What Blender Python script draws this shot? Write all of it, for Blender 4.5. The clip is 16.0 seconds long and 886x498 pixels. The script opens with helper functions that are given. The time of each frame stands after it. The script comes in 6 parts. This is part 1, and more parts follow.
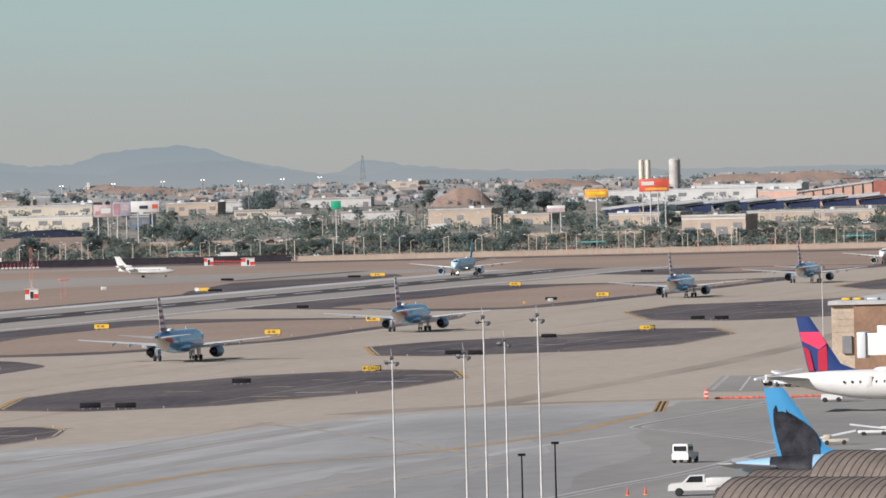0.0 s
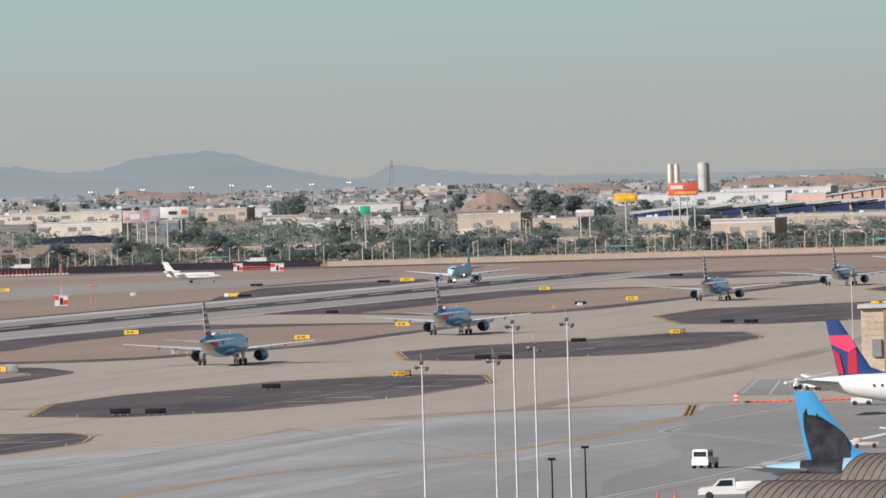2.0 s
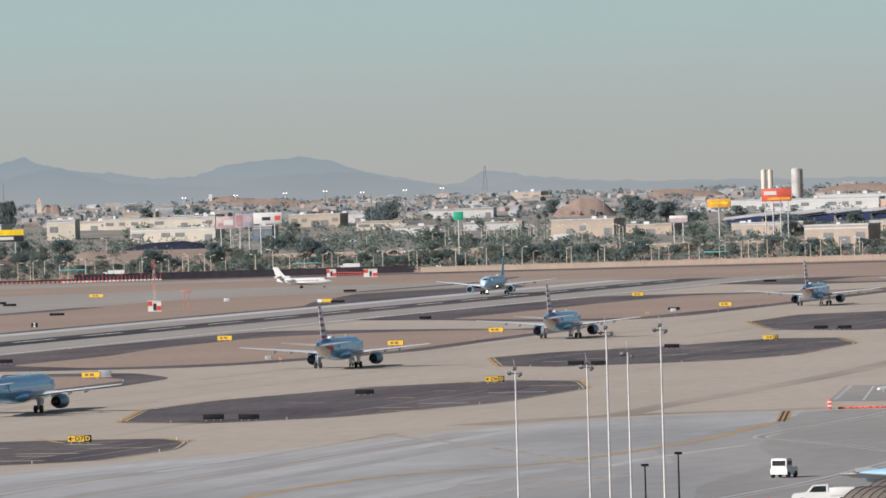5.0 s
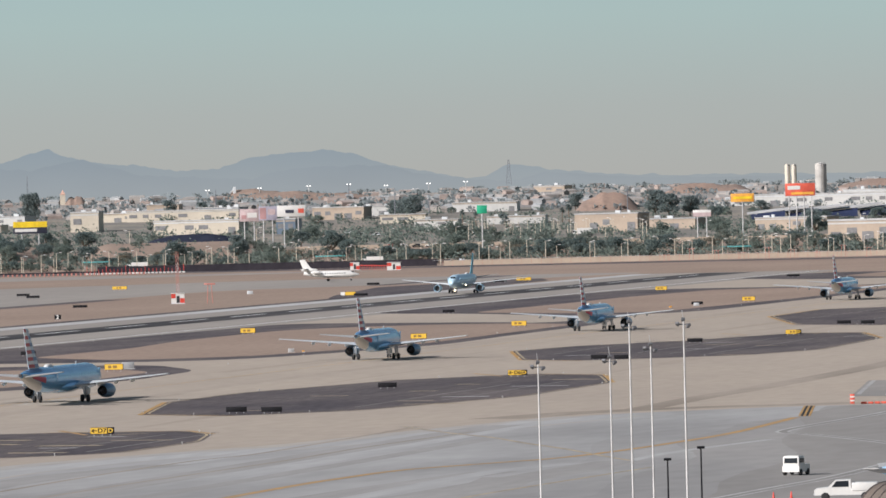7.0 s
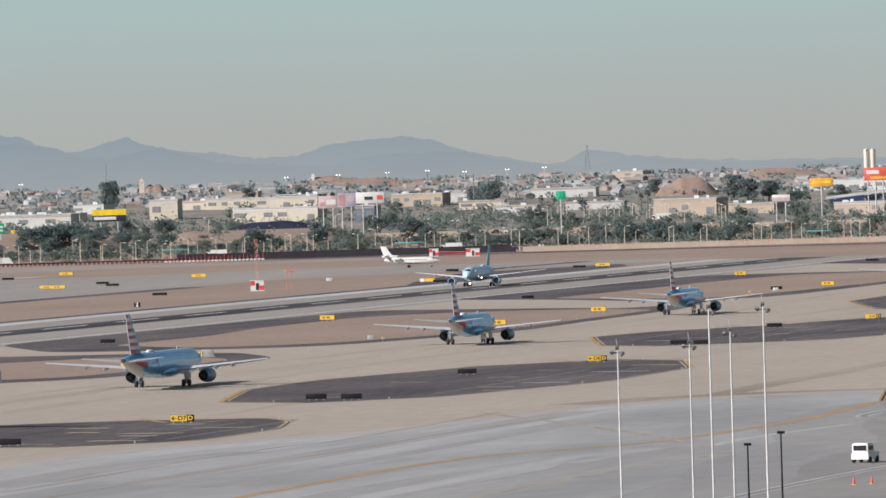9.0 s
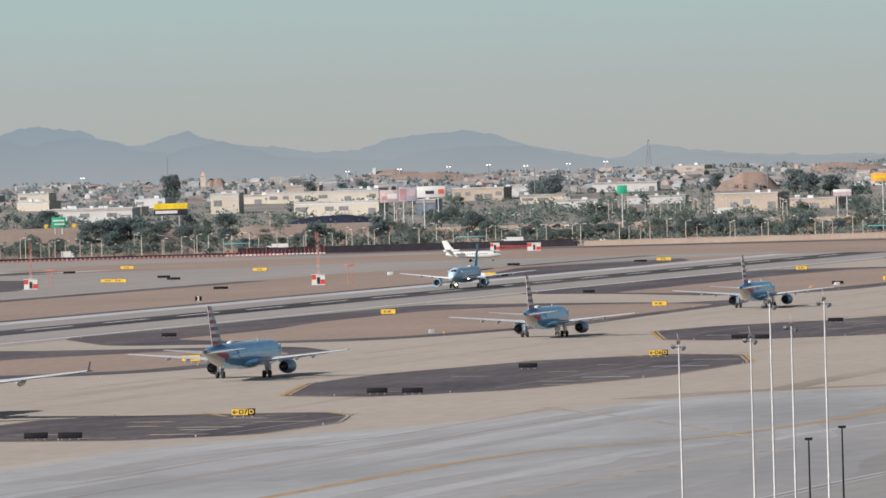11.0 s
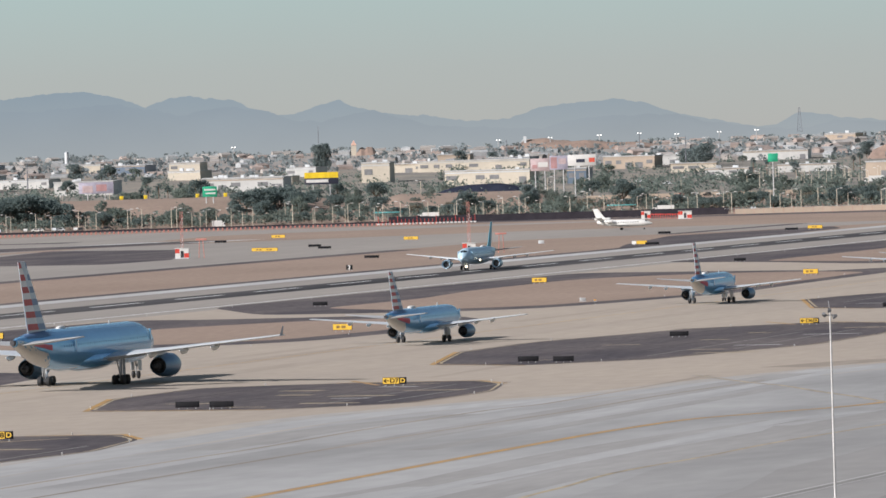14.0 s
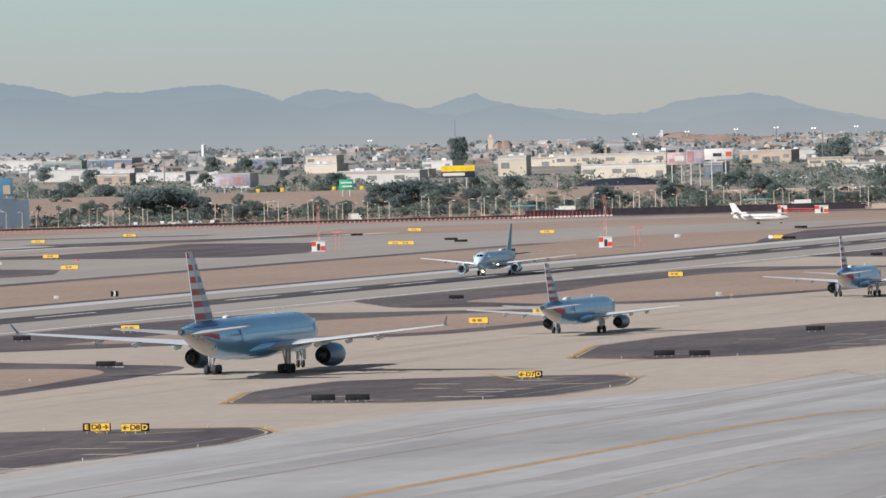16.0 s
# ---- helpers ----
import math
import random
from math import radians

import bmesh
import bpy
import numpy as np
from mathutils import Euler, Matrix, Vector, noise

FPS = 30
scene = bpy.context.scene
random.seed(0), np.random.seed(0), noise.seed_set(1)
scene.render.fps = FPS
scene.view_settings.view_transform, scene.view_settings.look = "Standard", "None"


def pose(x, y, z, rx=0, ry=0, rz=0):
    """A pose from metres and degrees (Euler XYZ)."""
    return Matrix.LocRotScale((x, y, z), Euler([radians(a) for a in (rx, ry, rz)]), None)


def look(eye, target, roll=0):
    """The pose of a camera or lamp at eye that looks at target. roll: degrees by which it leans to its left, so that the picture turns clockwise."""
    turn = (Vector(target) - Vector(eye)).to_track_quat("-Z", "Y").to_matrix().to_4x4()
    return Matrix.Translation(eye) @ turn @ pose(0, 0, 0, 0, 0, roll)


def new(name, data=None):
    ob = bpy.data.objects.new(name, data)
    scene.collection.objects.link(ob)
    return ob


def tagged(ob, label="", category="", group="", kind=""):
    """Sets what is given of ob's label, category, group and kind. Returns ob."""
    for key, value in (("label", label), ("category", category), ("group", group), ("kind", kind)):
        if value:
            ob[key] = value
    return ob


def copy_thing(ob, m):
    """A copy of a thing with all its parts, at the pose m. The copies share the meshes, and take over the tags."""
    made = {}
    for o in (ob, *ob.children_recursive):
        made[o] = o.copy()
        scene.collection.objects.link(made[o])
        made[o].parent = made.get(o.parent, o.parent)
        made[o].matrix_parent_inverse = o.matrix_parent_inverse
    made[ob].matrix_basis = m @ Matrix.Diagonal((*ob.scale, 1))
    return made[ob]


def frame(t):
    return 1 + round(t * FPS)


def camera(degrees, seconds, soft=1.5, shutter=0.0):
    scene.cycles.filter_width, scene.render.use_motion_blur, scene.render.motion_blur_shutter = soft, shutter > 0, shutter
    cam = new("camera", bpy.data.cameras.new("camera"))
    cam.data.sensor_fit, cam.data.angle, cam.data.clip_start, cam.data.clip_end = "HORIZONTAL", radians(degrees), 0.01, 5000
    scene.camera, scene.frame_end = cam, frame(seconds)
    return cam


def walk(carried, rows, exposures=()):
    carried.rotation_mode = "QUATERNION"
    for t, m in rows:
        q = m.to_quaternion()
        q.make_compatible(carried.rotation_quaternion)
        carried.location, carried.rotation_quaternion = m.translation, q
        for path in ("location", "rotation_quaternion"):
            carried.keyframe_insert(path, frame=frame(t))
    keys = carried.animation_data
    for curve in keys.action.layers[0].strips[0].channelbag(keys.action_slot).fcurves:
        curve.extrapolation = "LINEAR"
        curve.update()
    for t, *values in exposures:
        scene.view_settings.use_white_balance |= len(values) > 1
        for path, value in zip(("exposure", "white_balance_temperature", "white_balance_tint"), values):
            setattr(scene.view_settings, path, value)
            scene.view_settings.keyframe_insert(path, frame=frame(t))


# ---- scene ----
FOV = 2 * math.degrees(math.atan(784 / 13500))
cam = camera(FOV, 16.0, 1.6)
EYE = (0.0, 0.0, 31.5)
# seconds, bearing from the runway's line, tilt, roll (degrees)
PAN = [
    (0.0, 11.208, -0.517, 1.386),
    (0.5, 11.250, -0.494, 1.510),
    (1.0, 11.275, -0.487, 1.503),
    (1.5, 11.352, -0.485, 1.686),
    (2.0, 11.427, -0.476, 1.594),
    (2.5, 11.531, -0.449, 1.602),
    (3.0, 11.631, -0.454, 1.363),
    (3.5, 11.786, -0.461, 1.476),
    (4.0, 11.971, -0.435, 1.571),
    (4.2, 12.046, -0.446, 1.566),
    (6.3, 12.180, -0.380, 1.584),
    (6.5, 12.217, -0.401, 1.501),
    (7.0, 12.303, -0.458, 1.379),
    (7.5, 12.424, -0.475, 1.443),
    (8.0, 12.437, -0.469, 1.349),
    (8.5, 12.645, -0.522, 1.442),
    (9.0, 12.899, -0.546, 1.650),
    (11.5, 13.478, -0.581, 1.636),
    (12.0, 13.638, -0.591, 1.747),
    (12.5, 13.852, -0.600, 1.632),
    (13.0, 14.032, -0.619, 1.589),
    (13.5, 14.294, -0.717, 1.702),
    (14.0, 14.499, -0.781, 1.708),
    (14.5, 14.889, -0.801, 1.578),
    (15.0, 15.123, -0.823, 1.460),
    (15.5, 15.326, -0.827, 1.600),
    (16.0, 15.524, -0.801, 1.547),
]


def pan_pose(bearing, tilt, roll):
    """x runs along the runway away from the tower, y to its left; bearing turns from x towards y."""
    return pose(*EYE) @ pose(0, 0, 0, 0, 0, bearing - 90) @ pose(0, 0, 0, 90 + tilt) @ pose(0, 0, 0, 0, 0, -roll)


walk(cam, [(t, pan_pose(b, p, r)) for t, b, p, r in PAN], [(0, 0.35), (8, 0.38), (13, 0.43), (16, 0.51)])

# ---- daylight ----
SUN = Vector((-0.70, 0.71, 0.52)).normalized()
world = bpy.data.worlds.new("world")
scene.world = world
world.use_nodes = True
sky = world.node_tree.nodes.new("ShaderNodeTexSky")
sky.sky_type, sky.sun_disc = "NISHITA", False
sky.sun_elevation = math.asin(SUN.z)
sky.sun_rotation = math.atan2(SUN.x, SUN.y)
sky.air_density, sky.dust_density, sky.ozone_density = 1.2, 1.7, 1.2
world.node_tree.links.new(sky.outputs[0], world.node_tree.nodes["Background"].inputs[0])
world.node_tree.nodes["Background"].inputs[1].default_value = 0.052
sun = new("sun", bpy.data.lights.new("sun", "SUN"))
sun.data.energy, sun.data.angle, sun.data.color = 5.0, radians(0.5), (1.0, 0.97, 0.985)
sun.matrix_world = look(SUN * 100, (0, 0, 0))
scene.view_settings.exposure = 0.0


# ---- materials ----
def material(name, color, rough=0.7, metal=0.0, vary=0.12, scale=1.0, fine=None, second=None, bump=0.0, island=0.0, stretch=(1, 1, 1), emit=0.0, coat=0.0, spec=0.5):
    """A surface with two scales of variation in object space. second: a colour for its stains."""
    m = bpy.data.materials.new(name)
    m.use_nodes = True
    nt, b = m.node_tree, m.node_tree.nodes["Principled BSDF"]
    b.inputs["Roughness"].default_value, b.inputs["Metallic"].default_value = rough, metal
    b.inputs["Coat Weight"].default_value = coat
    b.inputs["Specular IOR Level"].default_value = spec
    geo = nt.nodes.new("ShaderNodeNewGeometry")
    mp = nt.nodes.new("ShaderNodeMapping")
    mp.inputs["Scale"].default_value = stretch
    nt.links.new(geo.outputs["Position"], mp.inputs["Vector"])
    big, small = nt.nodes.new("ShaderNodeTexNoise"), nt.nodes.new("ShaderNodeTexNoise")
    big.inputs["Scale"].default_value, big.inputs["Detail"].default_value = scale, 4
    small.inputs["Scale"].default_value, small.inputs["Detail"].default_value = fine or scale * 9, 3
    for n in (big, small):
        nt.links.new(mp.outputs[0], n.inputs["Vector"])
    ramp = nt.nodes.new("ShaderNodeMapRange")
    ramp.inputs["From Min"].default_value, ramp.inputs["From Max"].default_value = 0.35, 0.65
    nt.links.new(big.outputs[0], ramp.inputs["Value"])
    mix = nt.nodes.new("ShaderNodeMix")
    mix.data_type = "RGBA"
    other = second or [c * (1 - 2 * vary) for c in color]
    mix.inputs["A"].default_value, mix.inputs["B"].default_value = (*color, 1), (*other, 1)
    nt.links.new(ramp.outputs[0], mix.inputs["Factor"])
    hsv = nt.nodes.new("ShaderNodeHueSaturation")
    val = nt.nodes.new("ShaderNodeMapRange")
    val.inputs["From Min"].default_value, val.inputs["From Max"].default_value = 0.3, 0.7
    val.inputs["To Min"].default_value, val.inputs["To Max"].default_value = 1 - vary, 1 + vary
    nt.links.new(small.outputs[0], val.inputs["Value"])
    last = val.outputs[0]
    if island:
        rnd = nt.nodes.new("ShaderNodeMapRange")
        rnd.inputs["To Min"].default_value, rnd.inputs["To Max"].default_value = 1 - island, 1 + island
        nt.links.new(geo.outputs["Random Per Island"], rnd.inputs["Value"])
        mul = nt.nodes.new("ShaderNodeMath")
        mul.operation = "MULTIPLY"
        nt.links.new(last, mul.inputs[0]), nt.links.new(rnd.outputs[0], mul.inputs[1])
        last = mul.outputs[0]
    nt.links.new(mix.outputs["Result"], hsv.inputs["Color"]), nt.links.new(last, hsv.inputs["Value"])
    nt.links.new(hsv.outputs[0], b.inputs["Base Color"])
    if bump:
        bp = nt.nodes.new("ShaderNodeBump")
        bp.inputs["Strength"].default_value = bump
        nt.links.new(small.outputs[0], bp.inputs["Height"]), nt.links.new(bp.outputs[0], b.inputs["Normal"])
    if emit:
        nt.links.new(hsv.outputs[0], b.inputs["Emission Color"])
        b.inputs["Emission Strength"].default_value = emit
    return m


def leaf_material(name, color, vary=0.06, island=0.12):
    """Foliage: a part of the light passes through the leaves."""
    m = material(name, color, 0.75, vary=vary, scale=0.3, island=island, spec=0.08)
    nt = m.node_tree
    b, out = nt.nodes["Principled BSDF"], nt.nodes["Material Output"]
    tr, mx = nt.nodes.new("ShaderNodeBsdfTranslucent"), nt.nodes.new("ShaderNodeMixShader")
    nt.links.new(b.inputs["Base Color"].links[0].from_socket, tr.inputs["Color"])
    mx.inputs[0].default_value = 0.55
    nt.links.new(b.outputs[0], mx.inputs[1]), nt.links.new(tr.outputs[0], mx.inputs[2])
    nt.links.new(mx.outputs[0], out.inputs["Surface"])
    return m


def lamp_material(name, color, strength):
    m = bpy.data.materials.new(name)
    m.use_nodes = True
    b = m.node_tree.nodes["Principled BSDF"]
    b.inputs["Emission Color"].default_value, b.inputs["Emission Strength"].default_value = (*color, 1), strength
    return m


DIRT = material("desert_dirt", (0.30, 0.228, 0.183), 0.95, scale=0.02, fine=0.6, second=(0.265, 0.20, 0.16), vary=0.10, stretch=(0.4, 1, 1), spec=0.05)
CONCRETE = material("tan_concrete", (0.378, 0.324, 0.268), 0.85, scale=0.03, fine=0.4, second=(0.35, 0.30, 0.25), vary=0.06, stretch=(0.35, 1, 1), spec=0.06)
APRON = material("grey_apron_concrete", (0.352, 0.346, 0.336), 0.75, scale=0.035, fine=0.3, second=(0.262, 0.256, 0.248), vary=0.06, stretch=(0.35, 1, 1), spec=0.10)
ASPHALT = material("dark_asphalt", (0.076, 0.068, 0.074), 0.9, scale=0.06, fine=0.8, second=(0.130, 0.112, 0.110), vary=0.2, stretch=(0.3, 1, 1), spec=0.05)
RUNWAY = material("grooved_runway", (0.298, 0.272, 0.244), 0.85, scale=0.03, fine=0.4, second=(0.27, 0.245, 0.222), vary=0.07, stretch=(0.1, 1, 1), spec=0.05)
RUBBER = material("tyre_rubber_marks", (0.045, 0.043, 0.045), 0.8, scale=0.06, fine=0.5, second=(0.085, 0.08, 0.08), vary=0.15, stretch=(0.05, 1, 1), spec=0.05)
WHITE_LINE = material("white_marking", (0.70, 0.70, 0.68), 0.7, scale=0.2, second=(0.5, 0.49, 0.47))
YELLOW_LINE = material("yellow_marking", (0.44, 0.245, 0.06), 0.7, scale=0.2, second=(0.31, 0.195, 0.085))
BLACK = material("black_rubber", (0.02, 0.02, 0.021), 0.8, scale=2)
# Silver mica paint; the sky's blue reflection is put into its base colour
SILVER = material("sky_tinted_silver_paint", (0.21, 0.50, 0.79), 0.27, 0.42, vary=0.03, scale=0.3, coat=0.3)
WHITE = material("white_paint", (0.62, 0.61, 0.585), 0.35, vary=0.03, scale=0.5)
GREY = material("light_grey_paint", (0.55, 0.57, 0.58), 0.4, vary=0.04, scale=0.5)
DARK = material("dark_metal", (0.05, 0.05, 0.055), 0.5, 0.4, scale=2)
STEEL = material("galvanised_steel", (0.50, 0.50, 0.50), 0.45, 0.3, scale=1)
GLASS = material("dark_window_glass", (0.015, 0.02, 0.025), 0.08, scale=1)
SIGN = material("yellow_sign_panel", (0.58, 0.36, 0.03), 0.5, vary=0.03, scale=1)
SIGNBOX = material("black_sign_back", (0.012, 0.012, 0.014), 0.7, scale=1, spec=0.1)
RED = material("signal_red_paint", (0.62, 0.06, 0.04), 0.5, scale=1)
NAVY = material("navy_paint", (0.02, 0.045, 0.155), 0.35, vary=0.03, scale=1)
ENGINE = material("dark_blue_cowl_paint", (0.11, 0.20, 0.31), 0.35, 0.3, vary=0.05, scale=0.5)
CRIMSON = material("crimson_paint", (0.43, 0.02, 0.05), 0.35, vary=0.03, scale=1)
TEAL = material("teal_paint", (0.10, 0.35, 0.45), 0.35, vary=0.03, scale=1)
FADED = material("faded_yellow_marking", (0.44, 0.36, 0.24), 0.8, scale=0.2, second=(0.25, 0.21, 0.16), spec=0.05)
PALE = material("pale_worn_concrete", (0.44, 0.44, 0.43), 0.8, scale=0.06, fine=0.6, second=(0.38, 0.37, 0.355), vary=0.08, stretch=(0.2, 1, 1), spec=0.05)
STAIN = material("dark_stained_concrete", (0.20, 0.19, 0.18), 0.85, scale=0.08, fine=0.6, second=(0.26, 0.25, 0.235), vary=0.1, stretch=(0.2, 1, 1), spec=0.05)
APRON_OLD = material("old_grey_apron", (0.262, 0.248, 0.232), 0.8, scale=0.035, fine=0.3, second=(0.222, 0.211, 0.199), vary=0.07, stretch=(0.35, 1, 1), spec=0.08)
APRON_BLEND = material("ageing_grey_apron", (0.29, 0.277, 0.263), 0.8, scale=0.035, fine=0.3, second=(0.245, 0.238, 0.23), vary=0.065, stretch=(0.35, 1, 1), spec=0.08)
APRON_BLEND_PALE = material("lightly_aged_apron", (0.33, 0.322, 0.31), 0.78, scale=0.035, fine=0.3, second=(0.254, 0.247, 0.239), vary=0.06, stretch=(0.35, 1, 1), spec=0.09)
SMEAR = material("rubber_smeared_concrete", (0.235, 0.20, 0.165), 0.85, scale=0.05, fine=0.5, second=(0.33, 0.285, 0.24), vary=0.06, stretch=(0.2, 1, 1), spec=0.05)
TRACK = material("tyre_darkened_concrete", (0.325, 0.278, 0.23), 0.85, scale=0.06, fine=0.5, second=(0.36, 0.31, 0.26), vary=0.06, stretch=(0.2, 1, 1), spec=0.05)
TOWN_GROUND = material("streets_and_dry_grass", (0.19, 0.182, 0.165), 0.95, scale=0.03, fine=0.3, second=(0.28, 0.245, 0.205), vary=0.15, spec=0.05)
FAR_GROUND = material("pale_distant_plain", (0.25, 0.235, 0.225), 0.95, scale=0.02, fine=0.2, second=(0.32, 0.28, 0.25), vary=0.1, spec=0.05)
HILL = material("reddish_desert_rock", (0.26, 0.18, 0.14), 0.95, scale=0.08, fine=0.5, second=(0.20, 0.145, 0.118), vary=0.12)
FLOOD = lamp_material("flood_light_glow", (1.0, 0.97, 0.9), 1.0)
SCARLET = material("scarlet_paint", (0.75, 0.05, 0.12), 0.35, vary=0.03, scale=1)
AZURE = material("azure_paint", (0.05, 0.25, 0.47), 0.35, vary=0.03, scale=1)
MIDNIGHT = material("soft_black_paint", (0.008, 0.008, 0.012), 0.55, vary=0.3, scale=0.8, second=(0.035, 0.035, 0.042), spec=0.2)
STREAK = material("faintly_bleached_concrete", (0.365, 0.36, 0.352), 0.8, scale=0.06, fine=0.5, second=(0.315, 0.312, 0.305), vary=0.07, stretch=(0.2, 1, 1), spec=0.06)
GRIME = material("faintly_stained_concrete", (0.272, 0.262, 0.25), 0.85, scale=0.08, fine=0.6, second=(0.31, 0.30, 0.288), vary=0.06, stretch=(0.2, 1, 1), spec=0.05)
CREAM_BOUNCE = material("bounce_lit_silver", (0.56, 0.54, 0.50), 0.3, 0.2, vary=0.04, scale=0.4)
DUSTY = material("dusty_grey_concrete", (0.385, 0.345, 0.30), 0.85, scale=0.05, fine=0.5, second=(0.325, 0.315, 0.30), vary=0.06, stretch=(0.25, 1, 1), spec=0.06)
PALEPOLE = material("pale_pole_paint", (0.50, 0.49, 0.475), 0.5, scale=1)
PINKB_POST = material("faded_red_paint", (0.50, 0.20, 0.16), 0.6, scale=0.5)
# Silver body of the departing airliner, with reflected sky blue put into the colour
PALE_TEAL = material("sky_tinted_pale_paint", (0.47, 0.64, 0.75), 0.3, 0.25, vary=0.03, scale=0.3)
BLUSH = material("faded_rose_board", (0.44, 0.25, 0.25), 0.6, scale=0.3)
LAND_LIGHT = lamp_material("landing_light_glow", (1.0, 0.82, 0.55), 5)


# ---- mesh helpers ----
def link(name, bm, mat, parent=None, label="", smooth=True):
    me = bpy.data.meshes.new(name)
    bmesh.ops.recalc_face_normals(bm, faces=bm.faces)
    bm.to_mesh(me)
    bm.free()
    me.materials.append(mat)
    if smooth:
        me.polygons.foreach_set("use_smooth", [True] * len(me.polygons))
        me.set_sharp_from_angle(angle=radians(40))
    ob = new(name, me)
    if parent:
        ob.parent = parent
    if label:
        ob["label"] = label
    return ob


def part(name, bm, mat, parent, label="", smooth=True):
    return link(name, bm, mat, parent, label, smooth)


def thing(name, label, category, group="", kind=""):
    return tagged(new(name), label, category, group, kind)


def loft(bm, rings, cap=True):
    """Skin over rings of points, each with the same count."""
    vs = [[bm.verts.new(p) for p in r] for r in rings]
    n = len(vs[0])
    for a, b in zip(vs, vs[1:]):
        for i in range(n):
            j = (i + 1) % n
            bm.faces.new((a[i], a[j], b[j], b[i]))
    if cap:
        bm.faces.new(vs[0]), bm.faces.new(vs[-1])
    return bm


def circle(x, y, z, ry, rz, n=24):
    """A ring across the x axis."""
    return [(x, y + ry * math.cos(2 * math.pi * i / n), z + rz * math.sin(2 * math.pi * i / n)) for i in range(n)]


def box(bm, x0, x1, y0, y1, z0, z1, bevel=0.0):
    r = bmesh.ops.create_cube(bm, size=1, matrix=Matrix.Translation(((x0 + x1) / 2, (y0 + y1) / 2, (z0 + z1) / 2)) @ Matrix.Diagonal((x1 - x0, y1 - y0, z1 - z0, 1)))
    if bevel:
        es = {e for v in r["verts"] for e in v.link_edges}
        bmesh.ops.bevel(bm, geom=list(es), offset=bevel, segments=2, affect="EDGES", profile=0.5)
    return bm


def tube(bm, a, b, r, r2=None, n=10):
    a, b = Vector(a), Vector(b)
    m = Matrix.Translation((a + b) / 2) @ (b - a).to_track_quat("Z", "Y").to_matrix().to_4x4()
    bmesh.ops.create_cone(bm, cap_ends=True, segments=n, radius1=r, radius2=r if r2 is None else r2, depth=(b - a).length, matrix=m)
    return bm


def sheet(name, pts, z, mat, label="", parent=None, thick=0.0, kind="structure", category="ground"):
    bm = bmesh.new()
    f = bm.faces.new([bm.verts.new((x, y, z)) for x, y in pts])
    if f.normal.z < 0:
        f.normal_flip()
    me = bpy.data.meshes.new(name)
    bm.normal_update()
    if f.normal.z < 0:
        bmesh.ops.reverse_faces(bm, faces=[f])
    bm.to_mesh(me)
    bm.free()
    me.materials.append(mat)
    ob = new(name, me)
    if parent:
        ob.parent = parent
        return ob
    return tagged(ob, label, category, "", kind)


def B():
    return bmesh.new()


# ---- ground and pavements ----
RISE = ((0, 0), (3170, 0), (3300, 3), (3600, 8.6), (4000, 13.4), (4400, 21.4), (4800, 28.2), (4990, 29.6))


def rise(d):
    """The height of the town's slope at a distance from the tower."""
    return float(np.interp(d, [a for a, _ in RISE], [b for _, b in RISE]))


def polar(bearing, d, z=0.0):
    return (d * math.cos(radians(bearing)), d * math.sin(radians(bearing)), rise(d) + z)


def fillet(pts, r, n=5):
    """Round the corners of an outline."""
    out = []
    for i, p in enumerate(pts):
        a, b, c = Vector(pts[i - 1]), Vector(p), Vector(pts[(i + 1) % len(pts)])
        d0, d1 = (a - b), (c - b)
        q = min(r, d0.length * 0.48, d1.length * 0.48)
        s, e = b + d0.normalized() * q, b + d1.normalized() * q
        for k in range(n + 1):
            u = k / n
            out.append(tuple(s * (1 - u) ** 2 + b * 2 * u * (1 - u) + e * u * u))
    return out


def stroke(name, pts, w, z, mat, parent):
    left, right = [], []
    for i, p in enumerate(pts):
        d = (Vector(pts[min(i + 1, len(pts) - 1)]) - Vector(pts[max(i - 1, 0)])).normalized()
        n = Vector((-d.y, d.x)) * w / 2
        left.append(tuple(Vector(p) + n)), right.append(tuple(Vector(p) - n))
    bm = B()
    a, b = [bm.verts.new((*p, z)) for p in left], [bm.verts.new((*p, z)) for p in right]
    for i in range(len(pts) - 1):
        bm.faces.new((b[i], b[i + 1], a[i + 1], a[i]))
    return link(name, bm, mat, parent, "", False)


def curve_points(pts, n=6):
    out = []
    for i in range(len(pts) - 1):
        p0, p1, p2, p3 = (Vector(pts[max(0, min(len(pts) - 1, i + k))]) for k in (-1, 0, 1, 2))
        for k in range(n):
            u = k / n
            out.append(tuple(0.5 * (2 * p1 + (p2 - p0) * u + (2 * p0 - 5 * p1 + 4 * p2 - p3) * u * u + (3 * p1 - p0 - 3 * p2 + p3) * u ** 3)))
    return out + [tuple(pts[-1])]


bm = B()
rings = []
for d in (0.5, 200, 1000, 2000, 3170, 3300, 3450, 3600, 3800, 4000, 4200, 4400, 4600, 4800, 4990):
    rings.append([polar(a * 3.0, d) for a in range(120)])
loft(bm, rings, False)
bm.faces.new(bm.verts[:120])
tagged(link("ground", bm, DIRT), "brown desert dirt ground rising gently towards the town", "ground", "", "structure")

